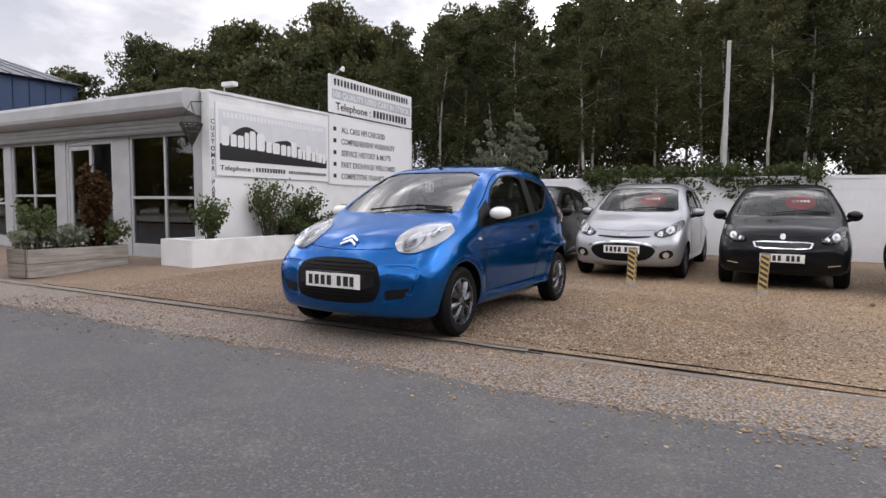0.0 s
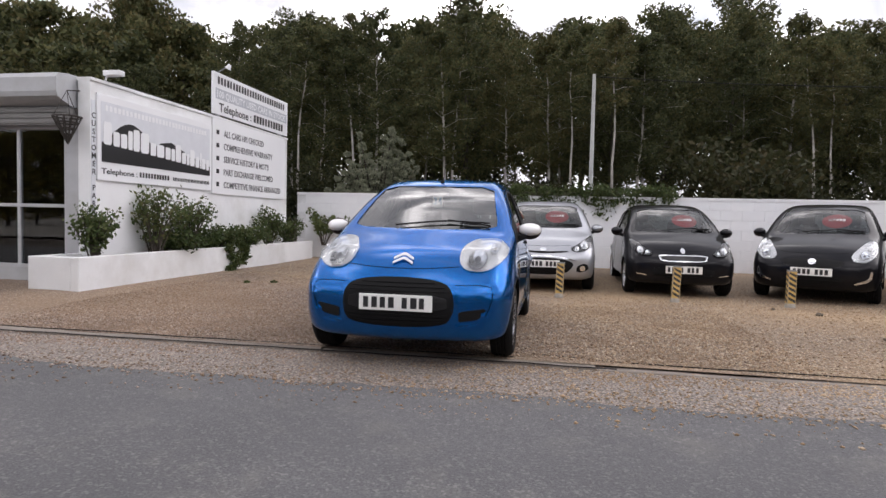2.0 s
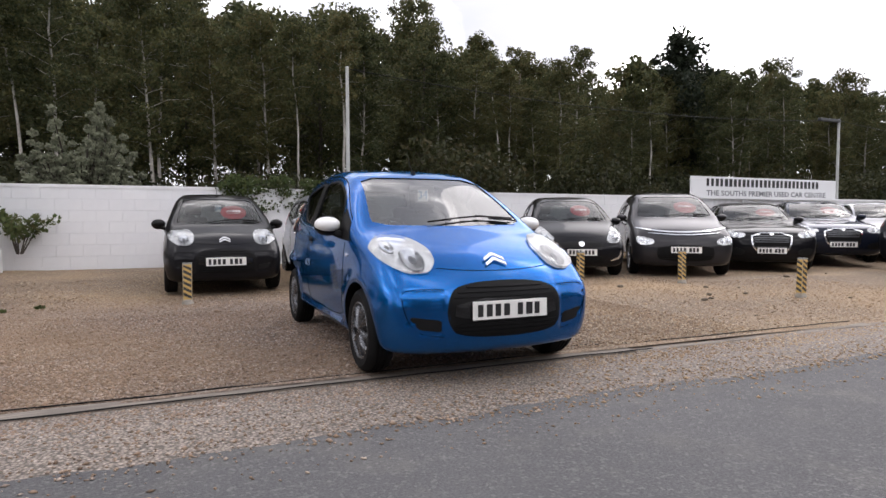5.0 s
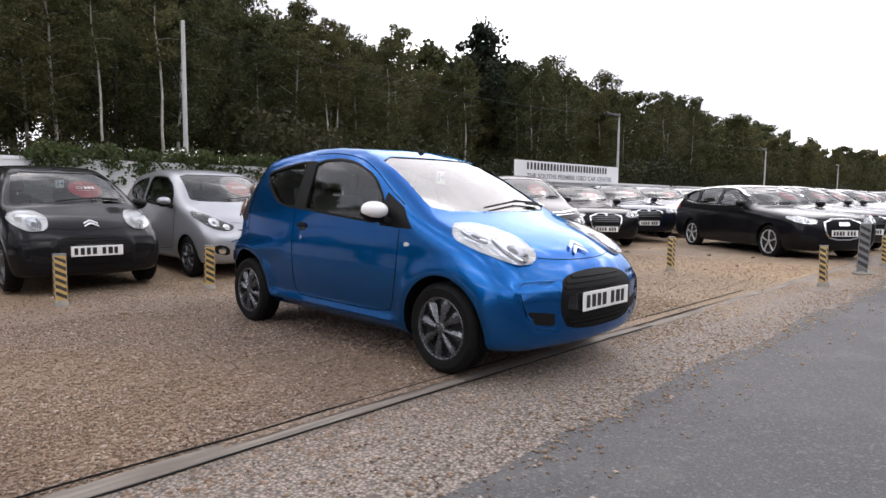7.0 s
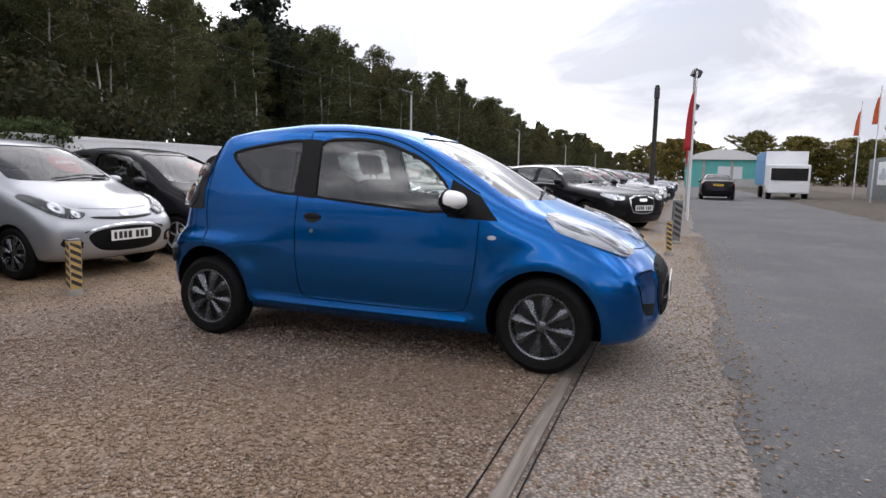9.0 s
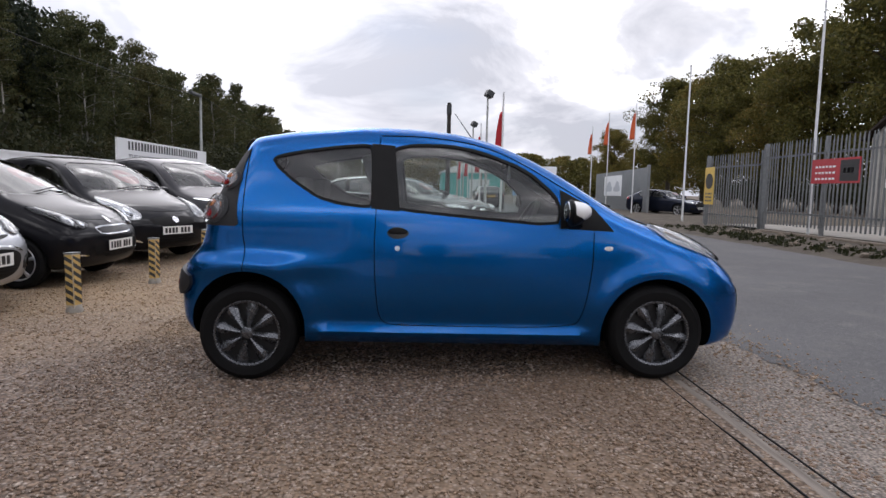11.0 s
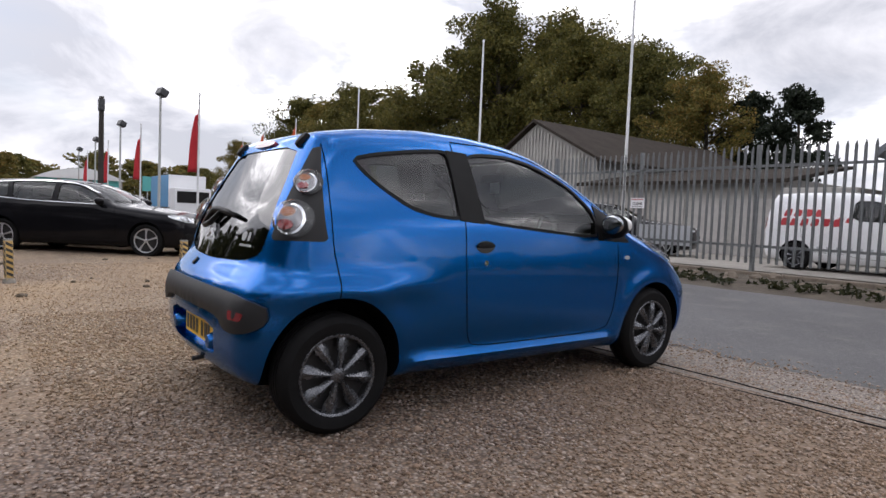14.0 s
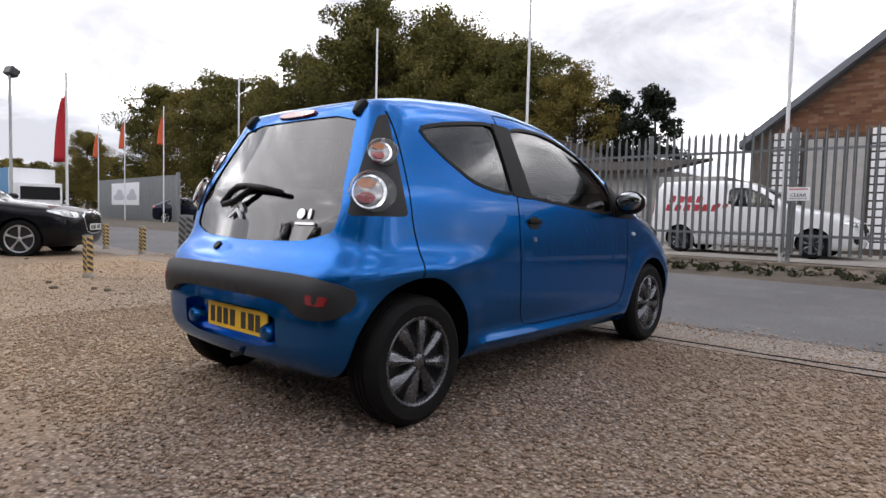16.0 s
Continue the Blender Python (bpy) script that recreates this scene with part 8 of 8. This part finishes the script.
# low yard buildings
lb = empty("low_yard_building", "low weathered building with a sagging brown roof", "building")
box("wall", 5.2, 12.6, -19, -15.0, 0.1, 2.5, M["clad_old"], lb)
for k in range(5):
    box("opening", 5.5 + k * 1.45, 6.6 + k * 1.45, -14.998, -14.95, 0.15, 1.9, M["room_dark"], lb)
prism("roof", [(-14.6, 2.35), (-19.3, 3.1), (-19.3, 3.2), (-14.6, 2.47)], "x", 5.0, 12.9, M["roof_old"], lb)
tagged(box("container", 3.0, 4.9, -16.6, -14.0, 0.12, 2.16, M["clad_old"], bevel=0.03), "weathered pale site cabin behind the fence", "cabin")
tagged(box("notice_panel", 4.3, 5.65, -8.80, -8.762, 0.55, 1.0, M["sign_pale"]), "pale slatted panel tied behind the fence", "panel")
# brick building with a sloping gable
bb = empty("brick_building", "old red brick building with a gable and white painted panels", "building")
gab = [(2.3, 0.1), (2.3, 3.05), (-4.4, 8.34), (-11.1, 3.05), (-11.1, 0.1)]
prism("wall", gab, "y", -14.02, -26.0, M["brick_joint"], bb)
prism("roof", [(2.55, 2.86), (-4.4, 8.36), (-4.4, 8.56), (2.55, 3.06)], "y", -13.7, -26.3, M["roof_grey"], bb)
prism("roof", [(-4.4, 8.36), (-11.4, 2.86), (-11.4, 3.06), (-4.4, 8.56)], "y", -13.7, -26.3, M["roof_grey"], bb)
box("window_opening", -0.35, 1.05, -14.015, -13.97, 0.95, 3.05, M["room_dark"], bb)
for x in (-0.35, 0.1, 0.56, 1.0):
    box("window_bar", x, x + 0.05, -13.968, -13.93, 0.95, 3.05, M["steel_dark"], bb)
bm = bmesh.new()
for k in range(15):
    z = 0.3 + k * 0.2
    for a, b in ((-2.6, -0.42), (1.12, 1.75)):
        add_box(bm, a, b, -13.99, -13.95, z, z + 0.155, 0.012)
part("white_cladding", bm, M["sign_white"], bb)
BRK = block_mesh(0.225, 0.075, 0.012)
BRK.materials[0] = M["brick"]
bm = bmesh.new()
rb = random.Random(2)
count = 0
for j in range(90):
    z = 3.1 + j * 0.075
    for i in range(40):
        x = -3.4 + i * 0.225 + (0.1125 if j % 2 else 0)
        if z + 0.08 < 3.05 + (2.3 - x - 0.23) * 0.79 and x < 2.0 and z < 8:
            if count < 300 and x > -1.6:
                ob = new("brick", BRK)
                ob.parent = bb
                ob.location = (x, -14.02 + rb.uniform(-0.002, 0.006), z)
                ob.rotation_euler = (0, 0, 0)
                count += 1
            else:
                add_box(bm, x + 0.004, x + 0.221, -14.02, -14.004, z + 0.004, z + 0.071)
ob = part("brick_courses", bm, M["brick"], bb)
ob["kind"] = "stuff"
# small signs tied to the fence
def fence_sign(name, label, x0, x1, z0, z1, material, y=FN + 0.057):
    return tagged(box(name, x0, x1, y, y + 0.008, z0, z1, M[material], bevel=0.002), label, "sign")


def on_fence(x, z, y=FN + 0.0655):
    return Matrix.Translation((x, y, z)) @ FACE_PY


for x0, x1, z0, z1 in ((8.62, 8.95, 1.35, 1.54), (5.48, 5.86, 1.37, 1.61), (-0.14, 0.23, 1.30, 1.55)):
    f = fence_sign("keep_clear_sign", "small white notice with a red line and black lettering", x0, x1, z0, z1, "sign_white")
    bars("notice_bars", 8, (x1 - x0) * 0.85, 0.025, on_fence(x1 - 0.03, z1 - 0.05), M["sign_red"], f, 0.2, 5)
    words("sign_lettering", "CLEAR", 0.06, on_fence((x0 + x1) / 2, z0 + 0.075), M["sign_black"], f, (x1 - x0) * 0.72, "CENTER")
    bars("notice_bars", 9, (x1 - x0) * 0.8, 0.02, on_fence(x1 - 0.04, z0 + 0.03), M["sign_dark"], f, 0.3, 6)
fb = fence_sign("fence_banner", "red and black advertising banner on the fence", 9.75, 11.55, 1.47, 2.08, "sign_red")
box("black_field", 9.80, 10.45, FN + 0.0655, FN + 0.068, 1.52, 2.03, M["sign_black"], fb)
for k in range(3):
    bars("banner_bars", 6, 0.8, 0.05, on_fence(11.4, 1.86 - k * 0.15), M["sign_white"], fb, 0.2, 50 + k)
bars("banner_bars", 3, 0.4, 0.12, on_fence(10.33, 1.72), M["sign_grey"], fb, 0.2, 55)
gs = fence_sign("gate_sign", "yellow upright sign with a black disc on the gate", 16.55, 17.25, 0.8, 2.08, "sign_yellow", -8.50)
prism("disc", ellipse(16.9, 1.6, 0.27, 0.27, 24), "y", -8.491, -8.486, M["sign_black"], gs)
for k in range(3):
    bars("sign_bars", 5, 0.5, 0.06, on_fence(17.15, 0.9 + k * 0.12, -8.4915), M["sign_dark"], gs, 0.2, 60 + k)
# sheet fence further along, with a white banner
sf = empty("sheet_fence", "grey sheet metal fence beyond the gateway", "fence")
tagged(sf, kind="structure")
bm = bmesh.new()
for k in range(60):
    add_box(bm, k * 0.25, k * 0.25 + 0.19, 0.0, 0.05, 0, 2.62)
add_box(bm, 0, 15.0, -0.05, -0.004, 0.1, 2.55)
SF = pose(29.9, -11.05, 0, 0, 0, -4.9)
part("sheets", bm, M["galv"], sf).matrix_basis = SF
box("end_post", -0.2, 0.0, -0.07, 0.09, 0, 2.75, M["galv"], sf).matrix_basis = SF
wbn = tagged(box("fence_banner", 6.0, 11.6, 0.055, 0.07, 0.95, 2.35, M["sign_white"], bevel=0.01), "white banner with dark shapes on the sheet fence", "sign")
wbn.matrix_basis = SF
for k, (x0, w) in enumerate(((6.5, 1.9), (8.9, 2.2))):
    prism("car_shape", rounded([(x0, 1.25), (x0 + w, 1.25), (x0 + w, 1.55), (x0 + w * 0.75, 1.62), (x0 + w * 0.6, 1.95), (x0 + w * 0.25, 1.95), (x0 + w * 0.1, 1.6), (x0, 1.55)], 1), "y", 0.071, 0.076, M["sign_grey"], wbn)
# distant teal hall, lorry and road sign
hall = empty("distant_hall", "distant pale teal industrial hall with a low arched roof", "building")
box("wall", 87, 100, -10.3, -0.9, 0, 3.7, M["teal"], hall)
box("door", 86.9, 87, -8, -5, 0, 2.8, M["sign_pale"], hall)
for y in (-10.3, -6.9, -3.4):
    box("pillar", 86.85, 86.998, y, y + 0.35, 0, 3.7, M["clad_old"], hall)
box("plinth_wall", 86.88, 86.997, -9.9, -7.0, 0, 1.2, M["pole_grey"], hall)
prism("roof", [(-10.7, 3.7), (-8.6, 4.6), (-6.6, 5.05), (-4.6, 5.05), (-2.6, 4.6), (-0.5, 3.7)], "x", 86.6, 100, M["pole_white"], hall)
lo = empty("lorry", "white and blue box lorry parked along the road", "lorry")
lo.matrix_basis = pose(36.5, -6.4, 0) @ Matrix.Diagonal((0.74, 0.9, 0.74, 1))
box("cargo_box", 1.6, 8.5, -1.25, 1.25, 1.1, 3.85, M["lorry_blue"], lo, bevel=0.05)
box("box_front", 1.5, 1.6, -1.24, 1.24, 1.1, 3.84, M["sign_white"], lo)
box("cab", -0.4, 1.45, -1.2, 1.2, 0.5, 2.75, M["sign_white"], lo, bevel=0.12)
box("windscreen", -0.43, -0.38, -1.05, 1.05, 1.5, 2.45, M["gloss_black"], lo)
for x in (0.5, 6.0):
    for s in (-1, 1):
        lathe("wheel", [(0.001, 0.15), (0.3, 0.15), (0.5, 0.12), (0.5, -0.12), (0.3, -0.15)], M["rubber"], lo, 24, m=pose(x, s * 1.05, 0.5, 0, 0, 90))
rs = empty("road_sign", "teal green road sign on two posts", "sign")
box("panel", 52.0, 52.05, -8.8, -6.4, 2.0, 3.2, M["teal"], rs)
for y in (-8.4, -6.8):
    tube("post", (52.1, y, -0.1), (52.1, y, 3.0), 0.05, M["pole_grey"], rs)
# blue clad building behind the office
bl = empty("blue_building", "large dark blue clad building with a grey sheet roof", "building")
box("wall", -40, -28.6, 3.0, 14.0, 0, 6.85, M["clad_blue"], bl)
bm = bmesh.new()
for k in range(16):
    add_box(bm, -28.598, -28.54, 3.1 + k * 0.72, 3.16 + k * 0.72, 0, 6.8)
part("cladding_ribs", bm, M["clad_blue"], bl)
mesh_ob("roof", [(-40.3, 2.7, 6.85), (-28.25, 2.7, 6.85), (-28.25, 14.2, 6.85), (-40.3, 14.2, 6.85), (-34.2, 6.0, 8.75), (-33.8, 11.9, 8.75)], [(1, 2, 5, 4), (2, 3, 5), (3, 0, 4, 5), (0, 1, 4), (0, 3, 2, 1)], M["roof_grey"], bl)
bm = bmesh.new()
for k in range(13):
    y = 3.2 + k * 0.85
    q = Vector((-33.9, 6.0 + (y - 2.7) * 0.51, 8.79))
    add_tube(bm, (-28.27, y, 6.88), q, 0.035, 0.035, 5)
part("roof_seams", bm, M["roof_grey"], bl)
# grass tufts and weeds on the verge
tf = []
rr = random.Random(23)
for k in range(420):
    tf.append((rr.uniform(-6, 16), -6.5 - abs(rr.gauss(0, 0.9)), 0.07))
vw = leaf_cloud("weeds", tf, [0.11] * len(tf), 10, 0.06, M["leaf_under"], None, 77, 0.5, 2.2)
tagged(vw, "low weeds and grass tufts along the verge", "weeds", kind="stuff")
wd = leaf_cloud("gravel_weeds", [(-3.6, 3.9, 0.03), (-3.3, 4.2, 0.02), (5.2, 7.0, 0.1)], [0.05] * 3, 60, 0.03, M["leaf_shrub"], None, 78, 0.5, 2.0)
tagged(wd, "tiny weeds growing through the gravel", "weeds", kind="stuff")
